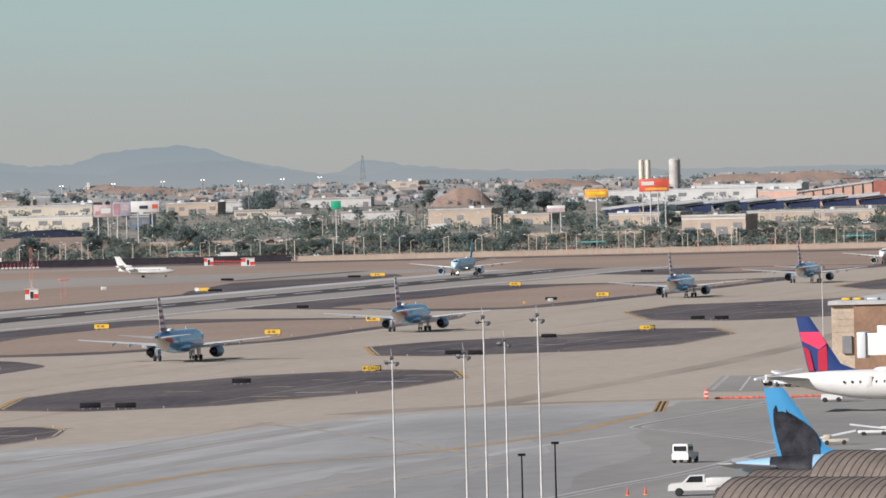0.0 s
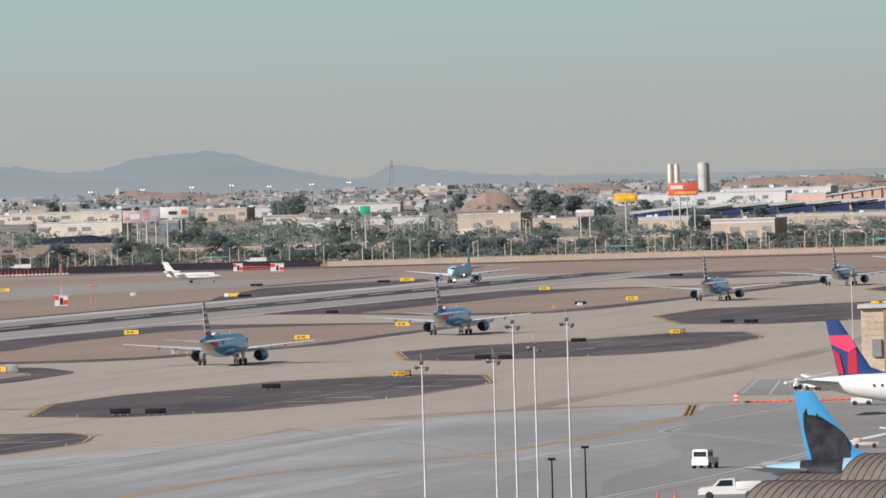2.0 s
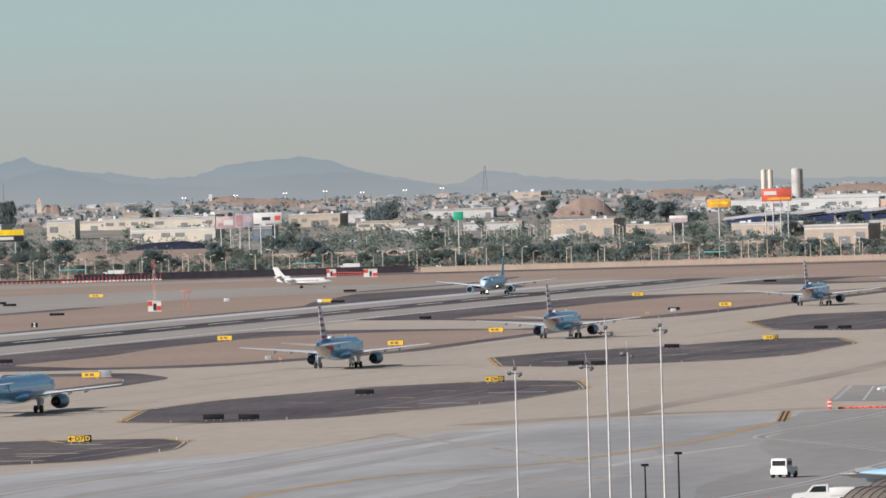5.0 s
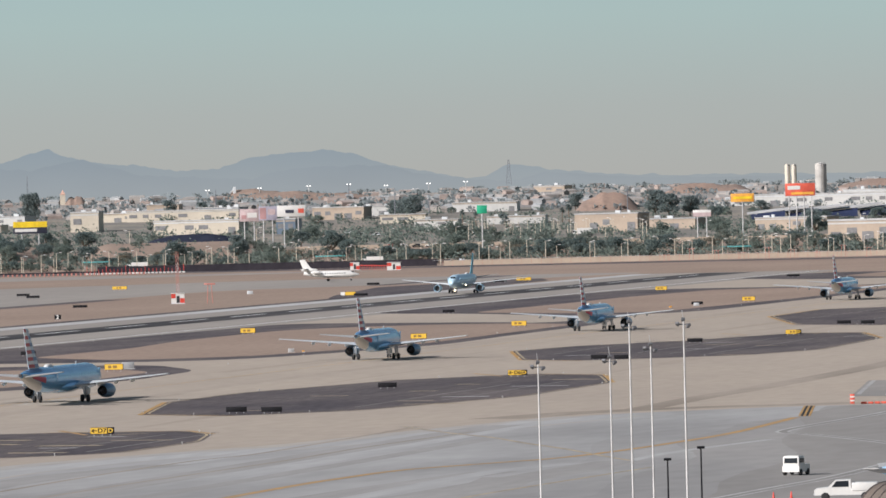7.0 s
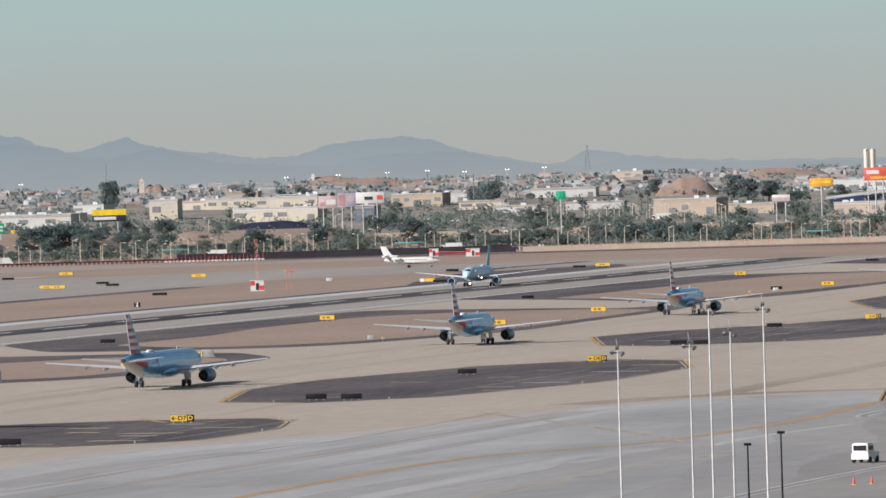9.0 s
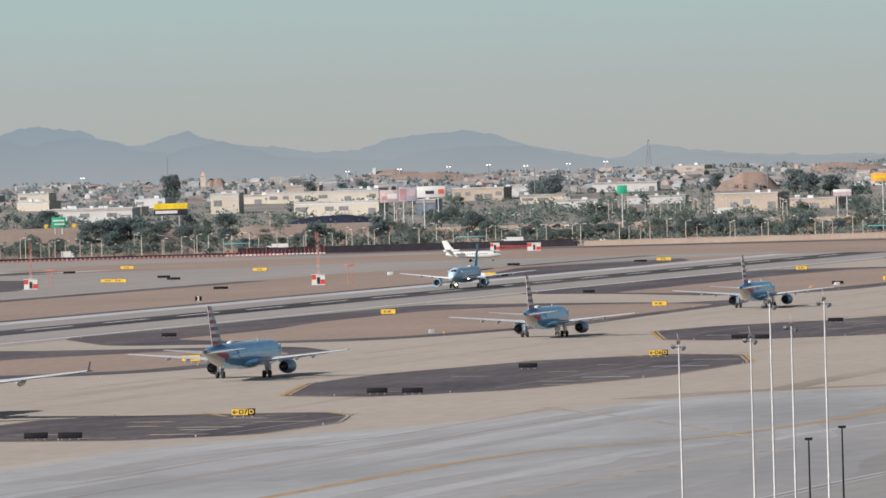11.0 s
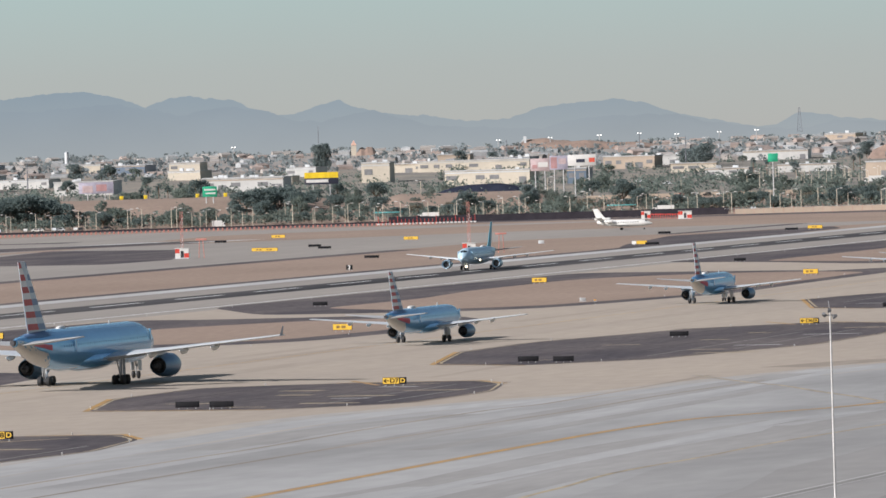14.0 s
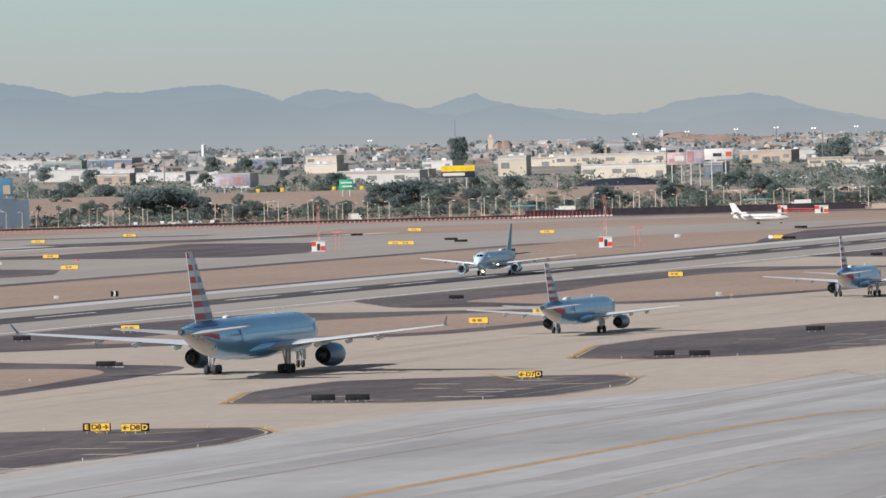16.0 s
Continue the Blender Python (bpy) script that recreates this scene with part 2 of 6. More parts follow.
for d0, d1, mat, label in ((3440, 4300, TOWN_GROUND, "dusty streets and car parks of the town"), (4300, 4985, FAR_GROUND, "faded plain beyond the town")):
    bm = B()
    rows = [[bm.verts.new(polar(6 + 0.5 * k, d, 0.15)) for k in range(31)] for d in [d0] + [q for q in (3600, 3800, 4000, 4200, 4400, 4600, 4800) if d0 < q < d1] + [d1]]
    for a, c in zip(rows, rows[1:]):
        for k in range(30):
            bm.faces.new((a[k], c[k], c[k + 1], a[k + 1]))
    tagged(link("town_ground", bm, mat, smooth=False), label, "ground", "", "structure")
sheet("taxiway", [(300, 40), (2560, 40), (2560, 336), (300, 336)], 0.015, CONCRETE, "tan concrete taxiway with worn tyre tracks")
sheet("exit_taxiway", [(300, 336), (2540, 336), (2540, 425), (300, 425)], 0.012, CONCRETE, "tan concrete exits between taxiway and runway")
sheet("runway", [(600, 425), (2600, 425), (2600, 500), (600, 500)], 0.015, RUNWAY, "grey grooved concrete runway with rubber marks")
sheet("taxiway_far", fillet([(1500, 596), (2400, 596), (2470, 540), (2640, 500), (2660, 530), (2640, 650), (2500, 760), (1500, 760)], 30), 0.012, RUNWAY, "tan concrete taxiway beyond the runway")
sheet("apron", fillet([(300, 238), (800, 240), (862, 240), (895, 230), (925, 220), (965, 213), (1022, 204), (1046, 178), (1060, 100), (1100, -200), (300, -200)], 12), 0.03, APRON, "grey concrete apron with sealed joints")
sheet("far_taxiway", fillet([(1900, 772), (2520, 772), (2760, 800), (2900, 640), (2900, 900), (2500, 960), (1900, 960)], 40), 0.010, RUNWAY, "pale concrete strip near the boundary")

ISLANDS = [
    [(640, 256), (702, 248.5), (747, 242.5), (776, 239.5), (806, 243.5), (821, 250), (822, 262), (818, 284), (800, 292), (640, 292)],
    [(897, 278), (890, 252), (903, 238), (940, 237), (970, 243), (984, 250), (985, 270), (978, 287), (940, 288)],
    [(1059, 276), (1046, 259), (1062, 244), (1120, 232), (1188, 232), (1237, 243), (1252, 258), (1228, 276), (1165, 288), (1120, 288)],
    [(1352, 281), (1338, 267), (1358, 240), (1392, 232), (1480, 235), (1538, 248), (1544, 263), (1490, 277), (1460, 293), (1425, 298)],
    [(1735, 302), (1635, 279), (1609, 256), (1640, 236), (1800, 232), (1900, 245), (1910, 262), (1856, 273), (1819, 304)],
    [(2060, 300), (1990, 280), (1985, 250), (2040, 236), (2260, 236), (2300, 250), (2280, 290), (2200, 304)],
]
for pts in ISLANDS:
    sheet("asphalt_island", fillet(pts, 5, 3), 0.034, ASPHALT, "dark asphalt infill between taxiway branches")

# dirt blocks with their dark shoulders between taxiway and runway
BLOCKS = [
    ([(700, 332), (940, 321), (1002, 324), (1040, 328), (1058, 333), (1073, 350), (1090, 372), (1112, 390), (1080, 425), (700, 425)], [(700, 338), (930, 327), (973, 329), (1030, 336), (1052, 345), (1058, 362), (1064, 385), (1000, 400), (700, 400)]),
    ([(1120, 425), (1200, 335), (1260, 329), (1320, 333), (1372, 355), (1376, 404), (1385, 420), (1300, 429)], [(1180, 395), (1215, 343), (1265, 338), (1315, 340), (1352, 360), (1345, 376), (1312, 392)]),
    ([(1478, 431), (1400, 398), (1395, 350), (1420, 340), (1500, 327), (1575, 330), (1690, 332), (1745, 340), (1716, 355), (1733, 362), (1755, 398), (1770, 424), (1673, 428)], [(1450, 400), (1412, 372), (1425, 350), (1500, 334), (1690, 338), (1712, 354), (1722, 376), (1706, 398), (1680, 406), (1590, 405), (1520, 398)]),
    ([(1890, 432), (1862, 400), (1800, 362), (1805, 340), (1844, 334), (2000, 333), (2200, 333), (2275, 342), (2240, 352), (2210, 368), (2222, 402), (2215, 428), (2108, 431)], [(1875, 402), (1830, 365), (1830, 346), (2000, 340), (2200, 340), (2225, 350), (2195, 372), (2185, 396), (2070, 402), (1988, 401)]),
    ([(2420, 432), (2361, 393), (2390, 345), (2480, 338), (2535, 338), (2538, 420), (2500, 428)], [(2440, 400), (2400, 380), (2420, 352), (2520, 350), (2520, 398)]),
]
for rim, dirt in BLOCKS:
    o = sheet("dirt_infield", fillet(rim, 16, 4), 0.02, ASPHALT, "brown dirt infield with dark asphalt shoulders")
    sheet("dirt_patch", fillet(dirt, 10, 4), 0.035, DIRT, parent=o)
sheet("shoulder", [(600, 500), (2400, 500), (2400, 506), (600, 506)], 0.02, ASPHALT, "dark asphalt runway shoulder")
sheet("shoulder", [(600, 586), (2240, 586), (2240, 596), (600, 596)], 0.02, ASPHALT, "dark asphalt taxiway shoulder")
sheet("asphalt_island", fillet([(2095, 643), (2155, 640), (2260, 668), (2375, 702), (2424, 762), (2300, 742), (2216, 742), (2222, 770), (2170, 760), (2130, 700)], 10), 0.03, ASPHALT, "dark asphalt infill between far taxiways")
sheet("asphalt_island", fillet([(2160, 506), (2330, 500), (2480, 505), (2540, 520), (2400, 545), (2230, 520)], 10), 0.03, ASPHALT, "dark asphalt infill beside the runway")
sheet("asphalt_island", fillet([(2400, 790), (2550, 740), (2560, 770), (2480, 840)], 8), 0.03, ASPHALT, "dark asphalt infill between far taxiways")
sheet("asphalt_island", fillet([(1836, 626), (1870, 624), (1946, 647), (1958, 659), (1990, 690), (1960, 720), (1850, 700), (1825, 640)], 8), 0.03, ASPHALT, "dark asphalt infill between far taxiways")
sheet("shoulder", [(2632, 822), (2658, 822), (2656, 910), (2630, 910)], 0.03, ASPHALT, "dark asphalt shoulder near the boundary")
sheet("shoulder", [(2440, 552), (2640, 548), (2640, 556), (2440, 559)], 0.03, ASPHALT, "dark asphalt shoulder of the far taxiway")
sheet("boundary_road", [(2960, 400), (3010, 400), (3010, 1100), (2960, 1100)], 0.02, ASPHALT, "dark asphalt boundary road")

OLD_EDGE = [(1044, 172), (998, 168.5), (938, 161), (870, 149), (760, 139), (600, 126)]
for k, mat in enumerate((APRON_BLEND_PALE, APRON_BLEND, APRON_OLD)):
    edge = [(x - 26 * (2 - k) * (x < 1000), y + (5.5 + 9 * (1044 - x) / 444) * (2 - k) * (x < 1000) + 1.6 * math.sin(x * 0.06 + k * 2)) for x, y in curve_points(OLD_EDGE, 5)]
    sheet("apron_old", edge + [(560, -190), (1090, -190), (1056, 100)], 0.0325 + 0.0005 * k, mat, "older darker grey concrete apron by the gates")

# runway paint and rubber
rw = bpy.data.objects["runway"]
sheet("rubber_band", [(700, 457), (2590, 455), (2590, 473), (700, 472)], 0.03, RUBBER, parent=rw)
for y, w in ((432.5, 1.0), (490, 9.0)):
    sheet("edge_line", [(700, y), (2590, y), (2590, y + w), (700, y + w)], 0.045, PALE if w > 2 else WHITE_LINE, parent=rw)
for i in range(25):
    x = 1012 + 62.2 * i
    sheet("centre_stripe", [(x, 465.4), (x + 37, 465.4), (x + 37, 466.7), (x, 466.7)], 0.045, WHITE_LINE, parent=rw)

far = bpy.data.objects["far_taxiway"]
FAR_LINE = [(2300, 829), (2377, 811), (2444, 797), (2519, 777), (2600, 757)]
stroke("rubber_band", FAR_LINE, 17, 0.016, RUBBER, far)
for off in (-15, 16):
    stroke("pale_band", [(x, y + off) for x, y in FAR_LINE], 11, 0.0165, PALE, far)

# painted lines and tyre tracks on the apron
ap = bpy.data.objects["apron"]


MAIN_LINE = [(420, 192), (716, 190.6), (789, 190.1), (811, 189.2), (833, 187.0), (848, 181.1), (863, 175), (884, 171.7), (909, 169.7), (941, 168.3), (996, 170)]
stroke("taxi_line", curve_points(MAIN_LINE), 0.95, 0.045, YELLOW_LINE, ap)
stroke("line_shade", curve_points(MAIN_LINE), 1.7, 0.0435, SMEAR, ap)
CROSS_LINE = [(986, 221), (955, 207.6), (937, 198.7), (914, 189.6), (892, 180.3), (866, 170.4), (851, 164.4)]
stroke("taxi_line", curve_points(CROSS_LINE), 0.55, 0.0455, FADED, ap)
stroke("line_shade", curve_points(CROSS_LINE), 1.3, 0.0437, GRIME, ap)
for pts in ([(640, 139), (747, 134.9), (788, 132.1), (813, 131.4), (868, 131)],
            [(1051, 159), (1000, 160.5), (964, 162.3), (945, 162.6), (936, 161), (928, 156.5), (905, 146), (868, 131)]):
    stroke("taxi_line", curve_points(pts), 0.95, 0.045, STAIN, ap)
    stroke("line_border", curve_points([(x, y + 0.75) for x, y in pts]), 0.45, 0.046, PALE, ap)
    stroke("line_border", curve_points([(x, y - 0.75) for x, y in pts]), 0.3, 0.046, PALE, ap)
stroke("worn_line", curve_points([(560, 224), (728, 222.8), (774, 221.5), (826, 222), (871, 221), (898, 218), (986, 219)]), 0.7, 0.044, SMEAR, ap)
stroke("worn_line", curve_points([(560, 215), (780, 212), (829, 210.4), (868, 208.8), (908, 208.6), (960, 206)]), 0.6, 0.044, SMEAR, ap)
stroke("bleached_band", curve_points([(520, 176.6), (646, 176.4), (727, 176), (773, 175.4), (816, 175), (828, 174), (845, 170)]), 3.4, 0.0395, STREAK, ap)
stroke("taxi_line", curve_points([(560, 157), (651, 162.8), (676, 163.9), (702, 165.4), (735, 163.8), (766, 163), (830, 158)]), 0.6, 0.045, FADED, ap)
for k, w in enumerate((13, 7)):
    stroke("dusty_edge", curve_points([(560, 236 - k * 2), (800, 238 - k * 2), (858, 236.5 - k * 2), (893, 227.5 - k * 2), (923, 217 - k * 2), (963, 210.5 - k * 2), (1016, 200 - k * 2)]), w, 0.0315 + k * 0.0005, (DUSTY, STREAK)[k], ap)
for i, mat in enumerate((YELLOW_LINE, BLACK, YELLOW_LINE, BLACK, YELLOW_LINE)):
    stroke("hold_line", [(1000 + 0.1 * i, 170.2 - 0.32 * i), (1046, 177.2 - 0.32 * i)], 0.3, 0.05, mat, ap)
sheet("lane_patch", [(1088, 177.6), (1172, 188.4), (1172, 178.2), (1084, 166)], 0.034, APRON_OLD, parent=ap)
for pts in ([(1096, 177.8), (1171, 187.4)], [(1099, 169.6), (1168, 178.6)]):
    stroke("lane_line", pts, 0.7, 0.05, STREAK, ap)
for i in range(9):
    stroke("lane_dash", [(1092 + 8.4 * i, 173 + 1.14 * i), (1096 + 8.4 * i, 173.55 + 1.14 * i)], 0.35, 0.05, WHITE_LINE, ap)
random.seed(5)
for k in range(13):
    y0 = random.uniform(150, 236)
    x0 = random.uniform(560, 900)
    ln = random.uniform(60, 220)
    pts = curve_points([(x0, y0), (x0 + ln * 0.5, y0 + random.uniform(-2, 2)), (x0 + ln, y0 + random.uniform(-6, 4))], 4)
    stroke("apron_streak", pts, random.uniform(1.5, 7), 0.036 + k * 0.0001, random.choice((STREAK, STREAK, GRIME, GRIME, GRIME)), ap)
tw = bpy.data.objects["taxiway"]
for k in range(30):
    y0 = random.choice((random.gauss(312, 7), random.uniform(228, 336)))
    x0 = random.uniform(850, 1900)
    ln = random.uniform(80, 300)
    pts = curve_points([(x0, y0), (x0 + ln * 0.5, y0 + random.uniform(-1.5, 1.5)), (x0 + ln, y0 + random.uniform(-3, 3))], 4)
    stroke("tyre_track", pts, random.uniform(0.8, 4.0), 0.018 + k * 0.0001, TRACK, tw)
stroke("tyre_smear", curve_points([(1040, 200), (1094, 201), (1150, 200.4), (1245, 201.3), (1366, 205.6), (1500, 214)]), 5, 0.024, SMEAR, tw)
stroke("tyre_smear", curve_points([(1012, 214), (1034, 206), (1048, 192), (1052, 181), (1058, 172)]), 9, 0.0255, SMEAR, tw)
stroke("taxi_line", [(600, 312), (2500, 318)], 0.35, 0.024, YELLOW_LINE, tw)
# yellow chevron lines and tar seams on the asphalt islands
random.seed(8)
for o, pts in zip([o for o in bpy.data.objects if o.name.startswith("asphalt_island")], ISLANDS):
    xs, ys = [p[0] for p in pts], [p[1] for p in pts]
    cx, cy = sum(xs) / len(xs), sum(ys) / len(ys)
    rim = fillet(pts, 5, 3)
    stroke("island_rim_line", [(cx + (x - cx) * 0.975, cy + (y - cy) * 0.975) for x, y in rim + rim[:1]], 0.4, 0.0445, FADED, o)
    # short worn bars across, tar seams along and across, faded yellow strokes near the tips
    for i in range(9):
        x = min(xs) + (max(xs) - min(xs)) * (0.12 + 0.085 * i)
        y = cy + (max(ys) - min(ys)) * random.uniform(-0.30, 0.32)
        stroke("worn_bar", [(x, y), (x - 1.5, y - random.uniform(4, 10))], random.uniform(1.2, 2.2), 0.042, random.choice((FADED, PALE, FADED)), o)
    for i in range(6):
        y = cy + (max(ys) - min(ys)) * (-0.32 + 0.125 * i)
        stroke("tar_seam", [(min(xs) + (max(xs) - min(xs)) * random.uniform(0.14, 0.3), y), (max(xs) - (max(xs) - min(xs)) * random.uniform(0.14, 0.3), y + random.uniform(-1, 1))], 0.35, 0.041, random.choice((RUBBER, RUBBER, STAIN)), o)
    for i in range(5):
        x = max(xs) - (max(xs) - min(xs)) * (0.12 + 0.16 * i)
        stroke("tar_seam", [(x, cy - (max(ys) - min(ys)) * 0.34), (x + 1, cy + (max(ys) - min(ys)) * 0.34)], 0.8, 0.0405, RUBBER, o)
    stroke("yellow_bar", [(max(xs) + 8, max(ys) - 18), (max(xs) - 12, max(ys) - 27)], 0.8, 0.043, YELLOW_LINE, o)
    stroke("yellow_bar", [(max(xs) - 9, cy - 7), (max(xs) - 16, cy - 1)], 0.8, 0.043, FADED, o)
    stroke("island_edge_line", [pts[-1], pts[0], pts[1]], 0.8, 0.045, YELLOW_LINE, o)
    stroke("island_edge_line", [pts[4], pts[5], pts[6]], 0.8, 0.045, YELLOW_LINE, o)


# ---- aircraft ----
def wing_shape(bm, root, tip, c0, c1, t0, t1, side, kink=None):
    """A tapered wing from root to tip leading-edge points (x, y, z), with chords and thicknesses; kink: one section between."""
    def section(le, c, t):
        x, y, z = le
        prof = [(0, 0), (0.06, 0.45), (0.3, 0.62), (0.65, 0.38), (1, 0.03), (1, -0.03), (0.6, -0.3), (0.25, -0.38), (0.05, -0.28)]
        return [(x - c * u, y * side, z + t * v) for u, v in prof]
    secs = [section(root, c0, t0)]
    if kink:
        secs.append(section(*kink))
    secs.append(section(tip, c1, t1))
    return loft(bm, secs)


def wheel(parent, x, y, r, w):
    bm = B()
    prof = [(-w / 2, r * 0.55), (-w / 2, r * 0.86), (-w * 0.36, r * 0.98), (w * 0.36, r * 0.98), (w / 2, r * 0.86), (w / 2, r * 0.55)]
    loft(bm, [[(x + q * math.cos(a * math.pi / 8), y + p, r + q * math.sin(a * math.pi / 8)) for a in range(16)] for p, q in prof])
    t = part("tyre", bm, BLACK, parent)
    bm = B()
    tube(bm, (x, y - w * 0.42, r), (x, y + w * 0.42, r), r * 0.56, n=14)
    part("rim", bm, STEEL, t, "grey alloy wheel rim")


def stripes_on_fin(p, fin_pts, bands, mats, thick):
    """Horizontal flag bands that lie just proud of the fin's two faces. fin_pts: lower-front, upper-front, upper-rear, lower-rear (x, z)."""
    (xa, za), (xb, zb), (xc, zc), (xd, zd) = fin_pts
    for k in range(bands):
        lo, hi = k / bands, (k + 1) / bands
        def at(f, u):
            front, rear = xa + (xb - xa) * f, xd + (xc - xd) * f
            return front + (rear - front) * u, za + (zb - za) * f
        for name, u0, u1, mat in (("tail_stripe", 0.50, 0.985, mats[k % 2]), ("tail_band", 0.05, 0.50, mats[2 + k % 2])):
            bm = B()
            rings = []
            for s in (-1, 1):
                q = [at(lo, u0), at(lo, u1), at(hi, u1), at(hi, u0)]
                rings.append([(x, s * (thick * (1 - 0.75 * (z - za) / (zb - za)) * (0.62 if ux < 0.4 else 0.6 if ux < 0.6 else 0.12) + 0.03), z) for (x, z), ux in zip(q, (u0, u1, u1, u0))])
            loft(bm, rings)
            part(name, bm, mat, p, smooth=False)


def airliner(name, label, L, R, span, height, track, engine_y, nac_r, nac_l, wheels, flag=True, winglet=0.0, lights=False, fin_top=(0.226, 0.104, 0.056), tail_span=0.182, dorsal=0.06, ahead=0.475, wing_x=8.0, fin_mats=None, body=None, group="airliners on the taxiway"):
    """A twin-jet that stands on its wheels, nose along +x, the origin on the ground between its main legs."""
    p = thing(name, label, "airliner", group)
    body = body or SILVER
    k = R / 1.98
    zc = 1.75 * k + R * 0.97
    nose, tail = L * ahead, -L * (1 - ahead)
    # fuselage
    bm = B()
    rings = []
    for s, w, dz in ((0, 0.03, -0.28), (0.004, 0.16, -0.25), (0.014, 0.36, -0.2), (0.035, 0.6, -0.13), (0.07, 0.83, -0.06), (0.11, 0.96, -0.015), (0.15, 1, 0), (0.45, 1, 0), (0.66, 1, 0), (0.74, 0.94, 0.06), (0.82, 0.78, 0.19), (0.90, 0.52, 0.36), (0.96, 0.29, 0.48), (0.99, 0.15, 0.53), (1, 0.06, 0.55)):
        rings.append(circle(nose - s * L, 0, zc + dz * R, R * w, R * w * 1.03, 28))
    loft(bm, rings)
    fus = part("fuselage", bm, body, p)
    bm = B()
    loft(bm, [circle(x * k, 0, zc - R * 0.62, R * a, R * b, 20) for x, a, b in ((8.2, 0.2, 0.1), (6.5, 0.9, 0.42), (3, 1.08, 0.52), (-2, 1.08, 0.5), (-5, 0.8, 0.38), (-7.2, 0.2, 0.1))])
    part("belly_fairing", bm, body, fus)
    # cabin windows, doors, cockpit glass
    for s in (-1, 1):
        pane = None
        x = nose - 0.15 * L
        while x > nose - 0.78 * L:
            z = zc + 0.22 * R
            y = s * math.sqrt(R * R - (0.22 * R) ** 2) * 0.995
            if pane is None:
                bm = B()
                box(bm, -0.11, 0.11, -0.03, 0.03, -0.16, 0.16)
                pane = part("window", bm, GLASS if body == WHITE else PANE, fus, "", False)
                o = pane
            else:
                o = pane.copy()
                scene.collection.objects.link(o)
            o.location = (x, y, z)
            x -= 1.06
        for dx in (0.115, 0.685):
            bm = B()
            xx = nose - dx * L
            rr = R * (0.97 if dx < 0.5 else 0.985)
            y = s * rr * 0.985
            box(bm, xx - 0.42, xx + 0.42, y - 0.05, y + 0.05, zc - 0.1 * R, zc + 0.62 * R, 0.03)
            part("door", bm, body, fus)
    bm = B()
    for s in (-1, 1):
        for a0, a1 in ((3, 30), (34, 62)):
            pts = []
            for u, w, dz, order in ((0.033, 0.58, -0.135, (a0, a1)), (0.060, 0.775, -0.077, (a1, a0))):
                for a in order:
                    back = 0.012 * (a / 60) ** 2
                    pts.append((nose - (u + back) * L + 0.04, s * R * w * 1.03 * math.sin(radians(a)), zc + dz * R + R * w * 1.07 * math.cos(radians(a))))
            bm.faces.new([bm.verts.new(v) for v in pts])
    bmesh.ops.solidify(bm, geom=bm.faces[:], thickness=0.05)
    part("cockpit_window", bm, GLASS, fus)
    bm = B()
    bmesh.ops.create_uvsphere(bm, u_segments=16, v_segments=8, radius=1, matrix=Matrix.Translation((-L * 0.16, 0, zc + R * 1.0)) @ Matrix.Diagonal((1.5, 0.62, 0.42, 1)))
    part("antenna_dome", bm, WHITE, fus, "white satellite antenna dome")
    bm = B()
    box(bm, L * 0.2, L * 0.2 + 0.5, -0.03, 0.03, zc + R, zc + R + 0.45)
    part("blade_antenna", bm, WHITE, fus)
    # wings
    half = span / 2
    sweep = math.tan(radians(28 if R < 2.2 else 32))
    x0 = wing_x
    zr, dihed = zc - 0.62 * R, math.tan(radians(5.2))
    c0, ck, c1 = (6.6, 3.8, 1.6) if R < 2.2 else (11.2, 7.2, 2.4)
    for s in (-1, 1):
        bm = B()
        yk = half * 0.37
        kink = ((x0 - yk * sweep, yk, zr + yk * dihed), ck, 0.42 * k)
        tipp = (x0 - half * sweep, half, zr + half * dihed * 1.05)
        wing_shape(bm, (x0 - R * 0.5 * sweep, R * 0.5, zr), tipp, c0, c1, 0.85 * k, 0.16 * k, s, kink)
        w = part("wing", bm, GREY, p, "light grey swept wing")
        # flap fairings under the wing
        for f in (0.33, 0.5, 0.66):
            y = half * f
            ch = np.interp(f, [0.37, 1], [ck, c1])
            xe, ze = x0 - y * sweep - ch, zr + y * dihed - 0.28 * k
            bm = B()
            loft(bm, [circle(xe + d * k, s * y, ze + e * k, 0.17 * k * a, 0.26 * k * a, 10) for d, e, a in ((2.0, 0.15, 0.2), (1.1, 0, 1), (-0.2, -0.08, 1), (-1.2, 0.05, 0.25))])
            part("flap_fairing", bm, WHITE, w)
        if winglet:
            bm = B()
            loft(bm, [[(tipp[0] - u * c1, s * (half + dy), tipp[2] + dz) for u, dy, dz in q] for q in
                      ([(0.45, 0, 0), (0.7, 0.06, 0.02), (1, 0, 0), (0.7, -0.06, 0.02)], [(1.15, 0.5 * winglet, winglet), (1.25, 0.52 * winglet, winglet), (1.4, 0.5 * winglet, winglet), (1.25, 0.48 * winglet, winglet)])])
            part("winglet", bm, ENGINE, w, "slate blue winglet")
        # engines
        ex = x0 - engine_y * sweep + nac_l * 0.62
        ez = zr + engine_y * dihed - nac_r * 1.28
        bm = B()
        prof = ((0, 0.84), (-0.02, 0.93), (0.06, 1.0), (0.3, 1.05), (0.6, 1.0), (0.86, 0.83), (1.0, 0.72))
        loft(bm, [circle(ex - u * nac_l, s * engine_y, ez, nac_r * q, nac_r * q, 24) for u, q in prof] + [circle(ex - nac_l * 0.9, s * engine_y, ez, nac_r * 0.66, nac_r * 0.66, 24)] , False)
